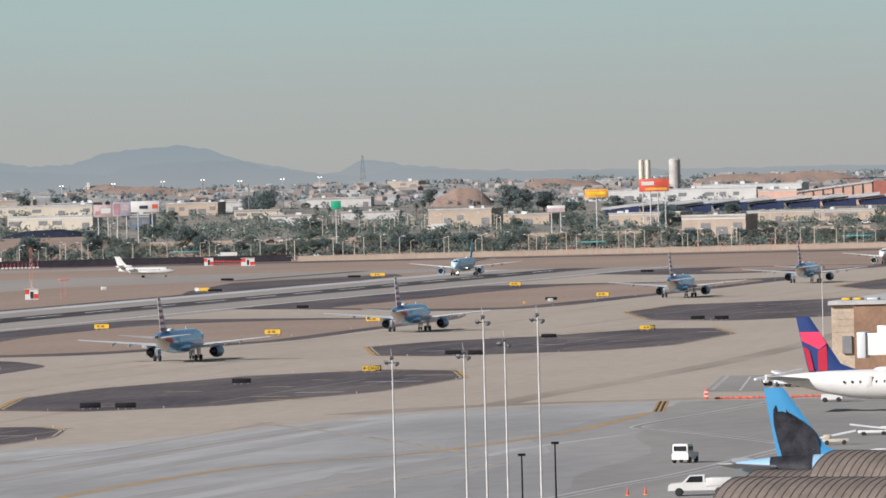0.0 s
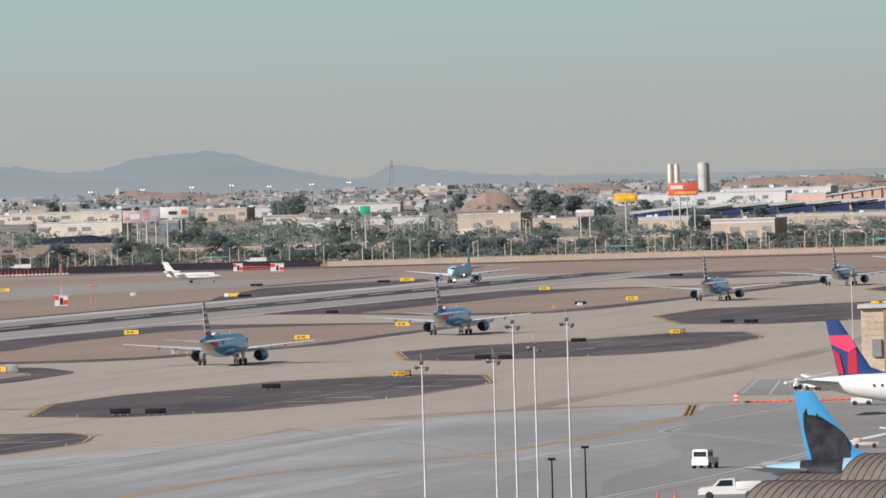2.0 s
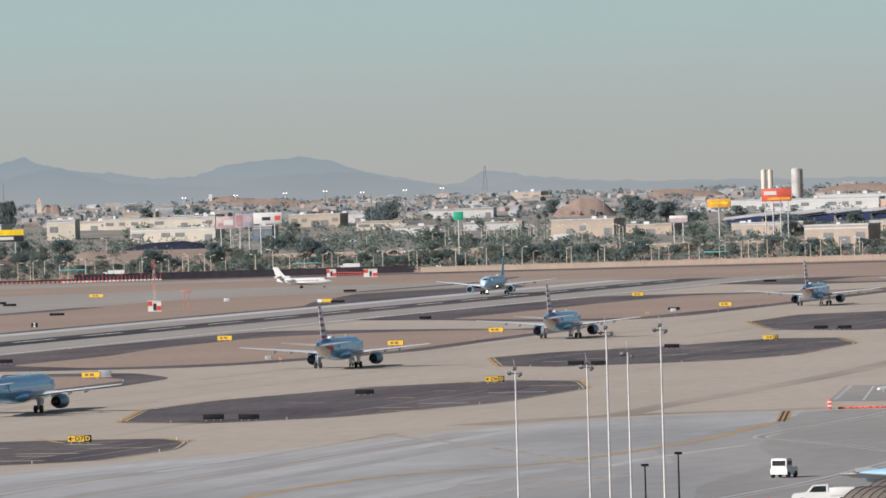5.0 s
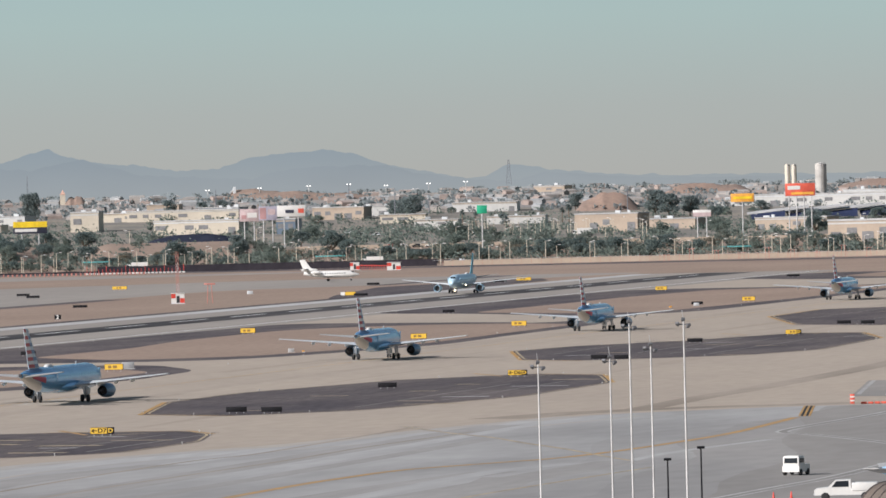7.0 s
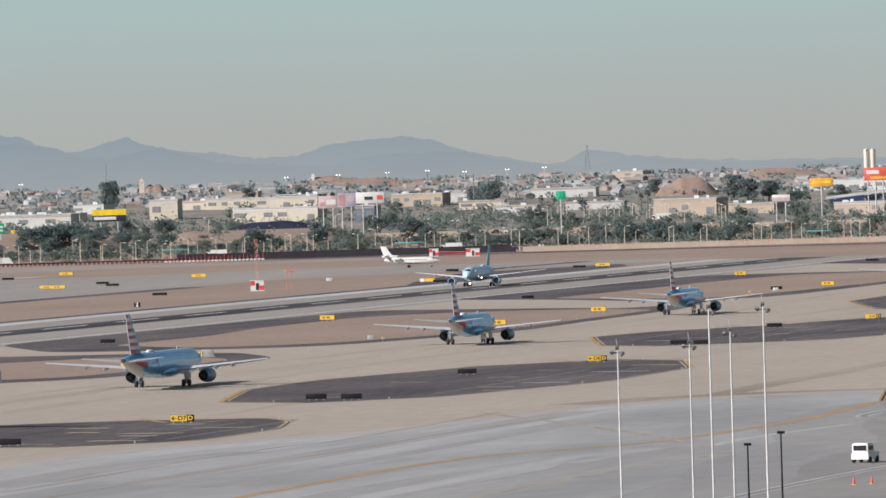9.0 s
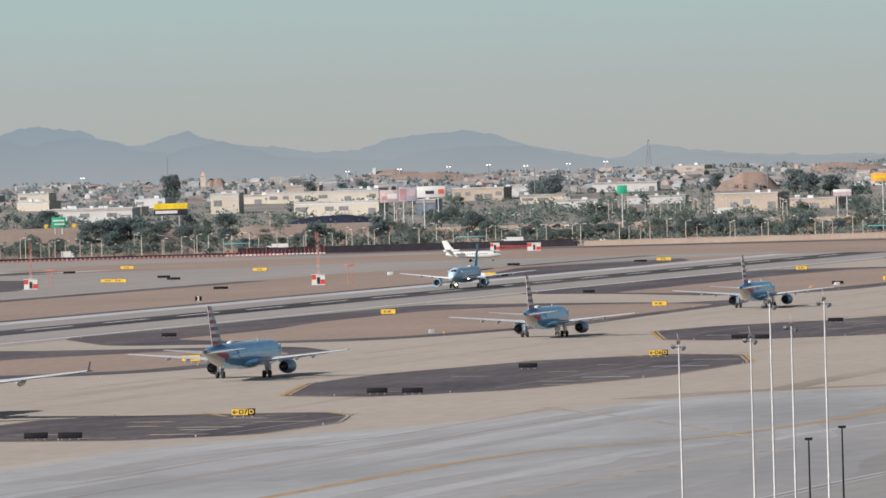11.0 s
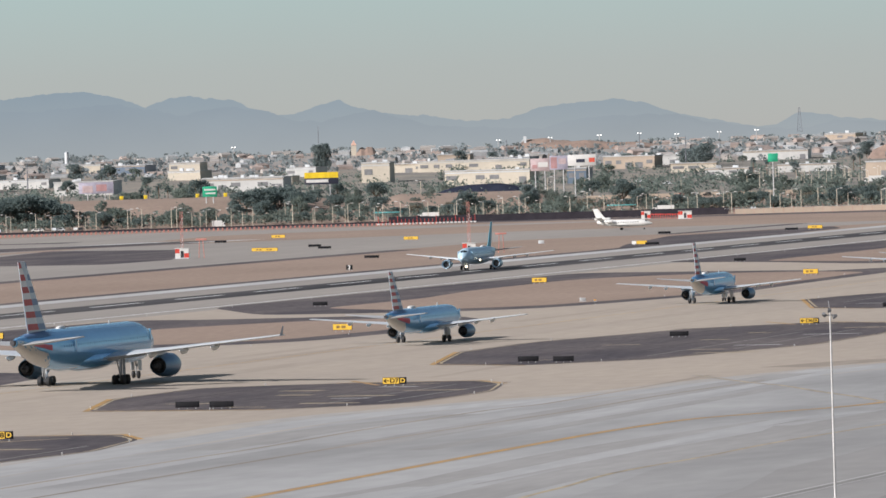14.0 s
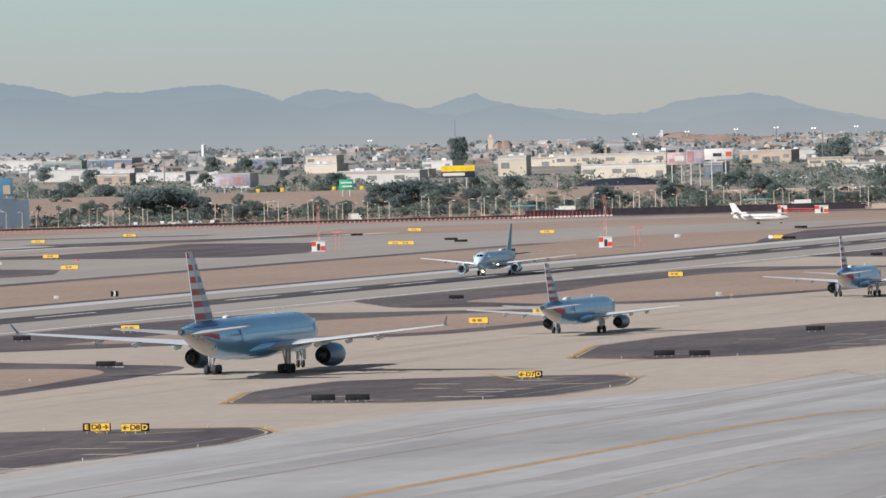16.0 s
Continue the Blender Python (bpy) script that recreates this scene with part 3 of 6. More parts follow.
        loft(bm, [circle(ex, s * engine_y, ez, nac_r * 0.84, nac_r * 0.84, 24), circle(ex - 0.2 * nac_l, s * engine_y, ez, nac_r * 0.78, nac_r * 0.78, 24)], False)
        e = part("engine", bm, (ENGINE if flag else body), p, "dark blue turbofan engine pod")
        bm = B()
        loft(bm, [circle(ex - 0.2 * nac_l, s * engine_y, ez, nac_r * 0.79, nac_r * 0.79, 24), circle(ex - 0.23 * nac_l, s * engine_y, ez, 0.2 * nac_r, 0.2 * nac_r, 24), circle(ex - 0.08 * nac_l, s * engine_y, ez, 0.02, 0.02, 24)])
        part("fan", bm, DARK, e, "dark fan with spinner")
        bm = B()
        loft(bm, [circle(ex - u * nac_l, s * engine_y, ez, nac_r * q, nac_r * q, 20) for u, q in ((0.88, 0.665), (0.9, 0.44), (1.12, 0.36), (1.14, 0.22), (1.32, 0.03))])
        part("exhaust", bm, DARK, e, "dark metal exhaust cone")
        bm = B()
        loft(bm, [[(ex - a * nac_l, s * engine_y - 0.16 * k, zz), (ex - a * nac_l, s * engine_y + 0.16 * k, zz), (ex - b * nac_l, s * engine_y + 0.12 * k, zz), (ex - b * nac_l, s * engine_y - 0.12 * k, zz)] for a, b, zz in ((0.2, 1.05, ez + nac_r * 0.9), (0.62, 1.5, zr + engine_y * dihed + 0.02))])
        part("pylon", bm, GREY, e)
        # tailplane
        bm = B()
        th = span * tail_span
        xt = tail + L * 0.125
        wing_shape(bm, (xt, 0.3 * R, zc + 0.42 * R), (xt - th * 0.62, th, zc + 0.42 * R + th * 0.10), 0.105 * L * (1.15 if R < 2.2 else 1), 0.045 * L, 0.42 * k, 0.14 * k, s)
        part("tailplane", bm, TAILGREY, p)
    # fin
    fz0, fz1 = zc + R * 0.78, height
    fx0, fx1 = tail + L * fin_top[0], tail + L * fin_top[1]
    fr0, fr1 = tail + L * 0.112, tail + L * fin_top[2]
    bm = B()
    ft = 0.5 * k
    def fsec(xf, xr, z, t):
        return [(xf, 0, z), (xf + (xr - xf) * 0.15, t * 0.5, z), (xf + (xr - xf) * 0.45, t * 0.62, z), (xr, 0.03, z), (xr, -0.03, z), (xf + (xr - xf) * 0.45, -t * 0.62, z), (xf + (xr - xf) * 0.15, -t * 0.5, z)]
    loft(bm, [fsec(fx0 + dorsal * L, fr0, fz0 - 0.1 * R, ft), fsec(fx0 + dorsal * L * 0.3, fr0, fz0 + 0.05 * (fz1 - fz0), ft), fsec(fx0 + (fx1 - fx0) * 0.17, fr0 + (fr1 - fr0) * 0.17, fz0 + 0.17 * (fz1 - fz0), ft * 0.9), fsec(fx1, fr1, fz1, ft * 0.4)])
    fin = part("fin", bm, (fin_mats or (FLAG_GREY,))[0], p, "tall tail fin")
    if flag:
        zlow = fz0 + 0.08 * (fz1 - fz0)
        stripes_on_fin(fin, [(fx0, zlow), (fx1, fz1 - 0.03), (fr1, fz1 - 0.03), (fr0, zlow)], 11, (FLAG_RED, FLAG_WHITE, FLAG_BLUE, FLAG_GREY), ft)
        for s in (-1, 1):
            bm = B()
            grid = []
            for u in np.linspace(0.80 if R < 2.2 else 0.825, 0.915, 9):
                w = float(np.interp(u, (0.66, 0.74, 0.82, 0.90, 0.96), (1, 0.94, 0.78, 0.52, 0.29)))
                d = float(np.interp(u, (0.66, 0.74, 0.82, 0.90, 0.96), (0, 0.06, 0.19, 0.36, 0.48)))
                a0 = (-22 if R < 2.2 else -12) + 60 * (u - 0.80)
                grid.append([bm.verts.new((nose - u * L, s * (R * w + 0.05) * math.cos(radians(a)), zc + d * R + (R * w * 1.03 + 0.05) * math.sin(radians(a)))) for a in np.linspace(a0, 9, 5)])
            for ga, gb in zip(grid, grid[1:]):
                for q in range(4):
                    bm.faces.new((ga[q], ga[q + 1], gb[q + 1], gb[q]))
            part("tail_patch", bm, FLAG_ROSE, fus, "red flag stripe on the rear body")
            # Cream skin paints in the sunlight and ground bounce on the silver tail cone
            bm = B()
            grid = []
            for u in np.linspace(0.77, 0.985, 10):
                w = float(np.interp(u, (0.74, 0.82, 0.90, 0.96, 0.99), (0.94, 0.78, 0.52, 0.29, 0.15)))
                d = float(np.interp(u, (0.74, 0.82, 0.90, 0.96, 0.99), (0.06, 0.19, 0.36, 0.48, 0.53)))
                grid.append([bm.verts.new((nose - u * L, s * (R * w + 0.04) * math.cos(radians(a)), zc + d * R + (R * w * 1.03 + 0.04) * math.sin(radians(a)))) for a in np.linspace(-90, min(-26 + 60 * (u - 0.80) + 700 * max(0.0, u - 0.90), -90 + (u - 0.765) * 900), 5)])
            for ga, gb in zip(grid, grid[1:]):
                for q in range(4):
                    bm.faces.new((ga[q], ga[q + 1], gb[q + 1], gb[q]))
            part("tail_underside", bm, CREAM_BOUNCE, fus, "silver tail cone underside with ground bounce painted in")
            bm = B()
            grid = []
            for u in np.linspace(0.80, 0.93, 8):
                w = float(np.interp(u, (0.74, 0.82, 0.90, 0.96), (0.94, 0.78, 0.52, 0.29)))
                d = float(np.interp(u, (0.74, 0.82, 0.90, 0.96), (0.06, 0.19, 0.36, 0.48)))
                grid.append([bm.verts.new((nose - u * L, s * (R * w + 0.04) * math.cos(radians(a)), zc + d * R + (R * w * 1.03 + 0.04) * math.sin(radians(a)))) for a in np.linspace(40 + 160 * max(0, 0.84 - u), 90, 5)])
            for ga, gb in zip(grid, grid[1:]):
                for q in range(4):
                    bm.faces.new((ga[q], ga[q + 1], gb[q + 1], gb[q]))
            part("tail_root_patch", bm, FLAG_BLUE, fus, "dark blue patch round the tail root")
    bm = B()
    tube(bm, (tail + 0.5, 0, zc + 0.54 * R), (tail - 0.12, 0, zc + 0.55 * R), 0.15 * R, 0.12 * R, 12)
    part("tail_exhaust", bm, DARK, fus, "dark tail exhaust")
    # landing gear
    r = 0.58 * k if wheels == 2 else 0.68
    for s in (-1, 1):
        bm = B()
        y = s * track / 2
        tube(bm, (0, y, r), (0, y, zr + 0.1), 0.14 * k)
        tube(bm, (0.05, y, zr - 0.2), (0, y - s * 1.3 * k, zr - 0.1), 0.08 * k)
        tube(bm, (0, y, r), (-1.3 * k, y, zr), 0.07 * k)
        tube(bm, (-0.75 if wheels == 4 else -0.05, y, r), (0.75 if wheels == 4 else 0.05, y, r), 0.13 * k)
        box(bm, -0.35 * k, 0.45 * k, y + s * 0.28 * k, y + s * 0.33 * k, r * 1.8, zr)
        g = part("main_gear", bm, STEEL, p, "main landing gear leg")
        for dx in ((0.0,) if wheels == 2 else (-0.95, 0.95)):
            for dy in (-1, 1):
                wheel(g, dx, y + dy * 0.46 * k * (1 if wheels == 2 else 0.9), r, 0.42 * k)
    bm = B()
    xn = L * 0.335 if wheels == 2 else L * 0.4
    rn = 0.38 * k
    tube(bm, (xn, 0, rn), (xn, 0, zc - R * 0.8), 0.10 * k)
    tube(bm, (xn, -0.3 * k, rn), (xn, 0.3 * k, rn), 0.08 * k)
    tube(bm, (xn, 0, rn * 2.4), (xn + 1.5 * k, 0, zc - R * 0.85), 0.06 * k)
    box(bm, xn - 0.6, xn + 0.9, 0.35 * k, 0.40 * k, zc - 1.45 * R, zc - 0.9 * R)
    box(bm, xn - 0.6, xn + 0.9, -0.40 * k, -0.35 * k, zc - 1.45 * R, zc - 0.9 * R)
    g = part("nose_gear", bm, STEEL, p, "nose landing gear leg")
    for s in (-1, 1):
        wheel(g, xn, s * 0.26 * k, rn, 0.24 * k)
    if lights:
        for y, z, xx, q in ((0.0, zc - R * 1.32, xn + 0.35, 0.24), (2.3, zr + 0.1, x0 - 1.2, 0.2)):
            bm = B()
            bmesh.ops.create_uvsphere(bm, u_segments=12, v_segments=8, radius=q, matrix=Matrix.Translation((xx, y, z)) @ Matrix.Diagonal((0.5, 1, 1, 1)))
            part("landing_light", bm, LAND_LIGHT, p, "glowing landing light")
    return p


TAILGREY = material("shaded_grey_paint", (0.40, 0.40, 0.395), 0.45, vary=0.05, scale=0.5)
PANE = material("tinted_cabin_window", (0.18, 0.44, 0.70), 0.24, 0.42, scale=1)
FLAG_RED = material("flag_red_paint", (0.46, 0.045, 0.055), 0.4, vary=0.03)
FLAG_ROSE = material("flag_rose_paint", (0.48, 0.05, 0.09), 0.45, vary=0.05)
FLAG_WHITE = material("flag_white_paint", (0.72, 0.72, 0.72), 0.4, vary=0.03)
FLAG_BLUE = material("flag_blue_paint", (0.10, 0.19, 0.34), 0.4, vary=0.03)
FLAG_GREY = material("flag_light_blue_paint", (0.50, 0.58, 0.64), 0.4, vary=0.03)

NARROW = dict(R=1.98, height=11.76, track=7.6, nac_l=4.3, wheels=2)
plane_a = airliner("airliner", "silver-blue narrow-body airliner with a striped tail on the taxiway", 44.5, span=35.6, engine_y=5.85, nac_r=1.08, wing_x=7.2, **NARROW)
plane_b = airliner("airliner", "silver-blue narrow-body airliner with striped tail queuing on the taxiway", 32.8, span=35.6, engine_y=5.85, nac_r=1.08, ahead=0.489, **NARROW)
plane_c = copy_thing(plane_b, pose(1562, 317, 0.05))
plane_d = copy_thing(plane_b, pose(1927, 320, 0.05))
plane_e = copy_thing(plane_b, pose(2134, 318, 0.05))
wide = airliner("airliner", "large silver-blue wide-body airliner with striped red and white tail", 62.0, 2.82, 61.5, 17.5, 10.7, 9.5, 1.6, 6.2, 4, winglet=1.3, tail_span=0.155, ahead=0.49, wing_x=12.2)
departing = airliner("airliner", "silver airliner with teal tail speeding along the runway, landing lights on", 33.8, span=37.8, engine_y=6.45, nac_r=1.1, flag=False, lights=True, fin_mats=(TEAL,), body=PALE_TEAL, group="airliners on the runway", **NARROW)


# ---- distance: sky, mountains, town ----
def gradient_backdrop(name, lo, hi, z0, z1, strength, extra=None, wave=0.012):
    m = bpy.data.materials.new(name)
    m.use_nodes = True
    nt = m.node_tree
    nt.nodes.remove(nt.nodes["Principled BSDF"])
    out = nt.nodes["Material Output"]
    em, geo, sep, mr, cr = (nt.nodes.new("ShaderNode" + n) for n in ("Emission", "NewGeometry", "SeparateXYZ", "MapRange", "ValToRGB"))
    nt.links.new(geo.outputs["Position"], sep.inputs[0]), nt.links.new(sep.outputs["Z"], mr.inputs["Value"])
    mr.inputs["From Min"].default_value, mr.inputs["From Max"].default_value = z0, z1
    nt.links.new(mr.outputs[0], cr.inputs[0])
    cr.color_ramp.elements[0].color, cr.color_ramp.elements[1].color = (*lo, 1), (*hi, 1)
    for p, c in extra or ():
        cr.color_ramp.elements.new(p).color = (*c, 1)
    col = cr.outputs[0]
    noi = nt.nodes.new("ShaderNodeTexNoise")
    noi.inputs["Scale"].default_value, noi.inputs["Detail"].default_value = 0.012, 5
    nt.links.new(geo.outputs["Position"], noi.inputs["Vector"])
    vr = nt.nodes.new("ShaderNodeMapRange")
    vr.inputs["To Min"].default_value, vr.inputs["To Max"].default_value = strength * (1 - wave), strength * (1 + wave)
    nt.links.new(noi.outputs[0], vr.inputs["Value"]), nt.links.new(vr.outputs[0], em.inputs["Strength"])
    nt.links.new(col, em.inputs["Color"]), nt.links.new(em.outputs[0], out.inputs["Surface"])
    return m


def srgb(*c):
    return tuple(((v / 255 + 0.055) / 1.055) ** 2.4 if v > 10 else v / 255 / 12.92 for v in c)


HAZE = gradient_backdrop("hazy_sky", srgb(172, 173, 170), srgb(160, 187, 191), 40, 210, 0.79, ((0.25, srgb(171, 177, 175)), (0.6, srgb(168, 187, 186))))
bm = B()
arc = [a * 1.5 for a in range(-24, 41)]
lower = [bm.verts.new((*[4960 * f(radians(a)) for f in (math.cos, math.sin)], 20)) for a in arc]
upper = [bm.verts.new((*[4960 * f(radians(a)) for f in (math.cos, math.sin)], 420)) for a in arc]
for i in range(len(arc) - 1):
    bm.faces.new((lower[i], lower[i + 1], upper[i + 1], upper[i]))
tagged(link("backdrop", bm, HAZE), "pale blue hazy sky fading to warm grey", "sky", "", "structure")

# mountain ridges: bearing and height in degrees over the horizon
RIDGE = [(6, 0.03), (9.5, 0.045), (10.87, 0.065), (11.29, 0.101), (11.55, 0.141), (11.8, 0.165), (11.97, 0.084), (12.14, 0.071), (12.4, 0.124), (12.69, 0.182), (12.95, 0.273), (13.2, 0.308), (13.45, 0.297), (13.79, 0.25), (13.97, 0.18), (14.25, 0.176), (14.51, 0.214), (14.8, 0.234), (15.1, 0.294), (15.24, 0.36), (15.35, 0.335), (15.6, 0.268), (15.82, 0.272), (16.03, 0.375), (16.36, 0.425), (16.53, 0.406), (16.7, 0.355), (16.91, 0.416), (17.16, 0.482), (17.5, 0.466), (17.8, 0.431), (18.01, 0.446), (18.27, 0.414), (18.48, 0.479), (18.81, 0.535), (19.3, 0.50), (22, 0.4)]
# Haze is painted into the ridges' own glow, paler towards the foot
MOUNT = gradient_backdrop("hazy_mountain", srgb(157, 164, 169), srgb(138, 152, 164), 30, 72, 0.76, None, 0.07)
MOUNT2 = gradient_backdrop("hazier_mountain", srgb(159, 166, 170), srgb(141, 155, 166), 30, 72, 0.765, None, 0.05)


def ridge(name, pts, dist, mat, scale, shift, seed):
    bm = B()
    cols = []
    for k in range(825):
        b = 5.5 + k * 0.02
        e = float(np.interp(b + shift, [p[0] for p in pts], [p[1] for p in pts])) * scale
        e += 0.010 * noise.noise((b * 3.1, seed, 0)) + 0.014 * noise.noise((b * 9, seed, 1)) + 0.011 * noise.noise((b * 22, seed, 2)) * min(1, e * 5)
        x, y = math.cos(radians(b)), math.sin(radians(b))
        zt = 31.5 + dist * math.tan(radians(max(e, 0.01)))
        cols.append([bm.verts.new((x * (dist - q), y * (dist - q), z)) for q, z in ((60, 24), (40, 24 + (zt - 24) * 0.45 + 1.5 * noise.noise((b * 8, 3, seed))), (18, 24 + (zt - 24) * 0.8 + noise.noise((b * 11, 5, seed))), (0, zt))])
    for a, c in zip(cols, cols[1:]):
        for i in range(3):
            bm.faces.new((a[i], c[i], c[i + 1], a[i + 1]))
    tagged(link(name, bm, mat), "blue-grey desert mountains with haze painted in", "mountains", "", "structure")


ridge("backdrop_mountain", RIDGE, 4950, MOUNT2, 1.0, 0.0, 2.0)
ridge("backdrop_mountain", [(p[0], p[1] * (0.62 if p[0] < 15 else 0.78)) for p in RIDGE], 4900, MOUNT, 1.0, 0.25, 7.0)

WALLS = {
    "white": material("white_render_wall", (0.49, 0.485, 0.465), 0.8, scale=0.1, fine=0.8, vary=0.05),
    "cream": material("cream_render_wall", (0.51, 0.455, 0.37), 0.8, scale=0.1, fine=0.8, vary=0.05),
    "tan": material("tan_block_wall", (0.40, 0.325, 0.255), 0.85, scale=0.1, fine=0.8, vary=0.06),
    "pink": material("salmon_render_wall", (0.52, 0.33, 0.26), 0.85, scale=0.1, fine=0.8, vary=0.05),
    "red": material("brick_red_wall", (0.36, 0.13, 0.10), 0.85, scale=0.1, fine=0.8, vary=0.08),
    "green": material("grey_green_wall", (0.26, 0.34, 0.30), 0.8, scale=0.1, fine=0.8, vary=0.05),
    "blue": material("slate_blue_cladding", (0.11, 0.15, 0.20), 0.5, scale=0.1, fine=0.8, vary=0.08),
}
ROOF = material("pale_flat_roof", (0.46, 0.455, 0.445), 0.8, scale=0.08, fine=0.6)
OPENING = material("dark_shaded_opening", (0.20, 0.20, 0.205), 0.4, scale=0.5)


def stand(ob, bearing, d, z=0.0, turn=0.0):
    ob.matrix_world = Matrix.Translation(polar(bearing, d, z)) @ pose(0, 0, 0, 0, 0, bearing + turn)
    return ob


def building(color, bearing, d, w, h, deep=26, seed=0):
    """A flat-roofed block; its front faces the airfield (local -x), y across."""
    rnd = random.Random(seed)
    p = thing("building", {"white": "white flat-roofed warehouse", "cream": "cream flat-roofed warehouse block", "tan": "tan masonry flat-roofed building", "pink": "salmon pink flat-roofed warehouse", "red": "brick red commercial building", "green": "grey-green metal-clad warehouse", "blue": "slate blue glass-clad office"}[color] + " behind the boundary trees", "building", "town buildings")
    bm = B()
    box(bm, 0, deep, -w / 2, w / 2, -3, h * 0.93)
    wall = part("wall", bm, WALLS[color], p, "", False)
    bm = B()
    box(bm, -0.3, deep + 0.3, -w / 2 - 0.3, w / 2 + 0.3, h * 0.93, h)
    roof = part("roof", bm, ROOF, p, "", False)
    for k in range(rnd.randint(1, 4)):
        bm = B()
        y = rnd.uniform(-0.42, 0.42) * w
        s = rnd.uniform(0.6, 1.4)
        box(bm, 3, 3 + 2 * s, y - s, y + s, h, h + rnd.uniform(0.7, 1.5))
        part("roof_unit", bm, GREY, roof, "", False)
    n = max(2, int(w / rnd.uniform(4.5, 7)))
    for k in range(n):
        if rnd.random() < 0.45:
            continue
        y = -w / 2 + w * (k + 0.5) / n
        bm = B()
        tall = rnd.random() < 0.3
        ww = w / n * rnd.uniform(0.22, 0.4)
        box(bm, -0.12, 0.15, y - ww, y + ww, 0.0 if tall else h * 0.38, h * (0.5 if tall else 0.66))
        part("door" if tall else "window", bm, OPENING, wall, "", False)
    bm = B()
    box(bm, -0.15, 0.1, -w / 2, w / 2, h * 0.80, h * 0.87)
    part("fascia", bm, rnd.choice((GREY, WALLS["tan"], WALLS["white"])), wall, "", False)
    stand(p, bearing, d, 0, rnd.uniform(-15, -3))
    return p


BUILDINGS_NEAR = [
    ("white", 15.99, 3805, 41.2, 7.2), ("cream", 14.988, 3960, 14.7, 10.8), ("cream", 14.151, 3795, 43.0, 7.6), ("blue", 13.479, 3755, 9.5, 8.0), ("tan", 11.074, 3615, 30.5, 9.1), ("tan", 10.616, 3660, 27.7, 5.1),
    ("tan", 9.172, 3305, 28.2, 10.7), ("tan", 9.689, 3565, 34.3, 6.3), ("tan", 8.402, 3575, 65.4, 5.5), ("white", 17.183, 3830, 30.1, 7.3), ("tan", 18.026, 3990, 23.1, 6.7), ("cream", 15.952, 3970, 47.1, 4.9)]
BUILDINGS_FAR = [
    ("cream", 16.426, 4145, 18.1, 5.4), ("white", 15.549, 4145, 16.9, 5.4), ("cream", 14.664, 4170, 27.2, 5.2), ("cream", 14.25, 4160, 61.3, 6.4), ("blue", 13.982, 4215, 22.8, 6.2), ("tan", 13.085, 4110, 28.0, 7.2),
    ("white", 12.79, 4175, 14.5, 5.8), ("white", 11.983, 4220, 35.9, 5.6), ("tan", 11.497, 4730, 19.6, 4.6), ("white", 9.401, 4170, 81.5, 7.0), ("pink", 8.689, 4140, 21.5, 6.1)]
BUILDINGS_LEFT = [
    ("cream", 16.421, 4330, 17.7, 6.0), ("white", 18.22, 4110, 57.8, 6.6), ("green", 18.366, 4395, 22.8, 5.4), ("blue", 18.022, 4435, 28.9, 5.5), ("white", 18.726, 4285, 15.9, 3.1), ("white", 17.627, 4060, 27.1, 5.1),
    ("cream", 17.179, 4400, 19.6, 5.1), ("blue", 16.882, 4345, 25.7, 5.0), ("white", 18.672, 4450, 24.7, 5.6), ("tan", 14.398, 4335, 18.4, 6.1), ("white", 10.122, 4210, 23.7, 3.6), ("white", 8.9, 4300, 60, 6), ("white", 12.35, 3850, 22, 4.2), ("white", 11.75, 3900, 30, 4.4), ("cream", 12.6, 4000, 24, 5)]
for i, row in enumerate(BUILDINGS_NEAR + BUILDINGS_FAR + BUILDINGS_LEFT):
    building(*row, seed=i)

# far town: many small houses and trees on the slope, too many to count
HOUSES = {c: B() for c in ("pale", "brown", "rust")}
rnd = random.Random(11)
for k in range(620):
    b, d = rnd.uniform(6.5, 20.5), rnd.uniform(4230, 4890)
    w, dp, h = rnd.uniform(3, 10), rnd.uniform(6, 10), rnd.uniform(1.0, 2.6)
    m = Matrix.Translation(polar(b, d)) @ pose(0, 0, 0, 0, 0, b + rnd.uniform(-25, 25))
    bm = HOUSES[rnd.choice(("pale", "brown", "brown", "rust"))]
    vs = [bm.verts.new(m @ Vector(v)) for v in ((0, -w / 2, -2), (0, w / 2, -2), (dp, w / 2, -2), (dp, -w / 2, -2), (0, -w / 2, h), (0, w / 2, h), (dp, w / 2, h), (dp, -w / 2, h), (dp / 2, -w / 2, h + 1.1), (dp / 2, w / 2, h + 1.1))]
    for f in ((0, 1, 5, 4), (2, 3, 7, 6), (1, 2, 6, 9, 5), (3, 0, 4, 8, 7), (4, 5, 9, 8), (6, 7, 8, 9)):
        bm.faces.new([vs[i] for i in f])
# House colours are greyed, the haze of distance painted into them
for c, mat in (("pale", material("pale_house", (0.33, 0.335, 0.335), 0.85, island=0.18, scale=0.1)), ("brown", material("adobe_house", (0.30, 0.275, 0.255), 0.85, island=0.18, scale=0.1)), ("rust", material("tile_roofed_house", (0.31, 0.25, 0.22), 0.85, island=0.18, scale=0.1))):
    tagged(link("distant_houses", HOUSES[c], mat, smooth=False), "scattered low houses of the distant town", "houses", "", "stuff")

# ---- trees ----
# Haze of distance is painted into these leaves as a pale blue-grey
LEAF_FAR = leaf_material("far_hazed_leaf", (0.285, 0.315, 0.32))
BARK = material("tree_bark", (0.16, 0.12, 0.09), 0.9, scale=2)
# These leaf colours are lightened and blued too, haze painted into the base
LEAF_BLUE = leaf_material("hazed_eucalyptus_leaf", (0.215, 0.26, 0.255))
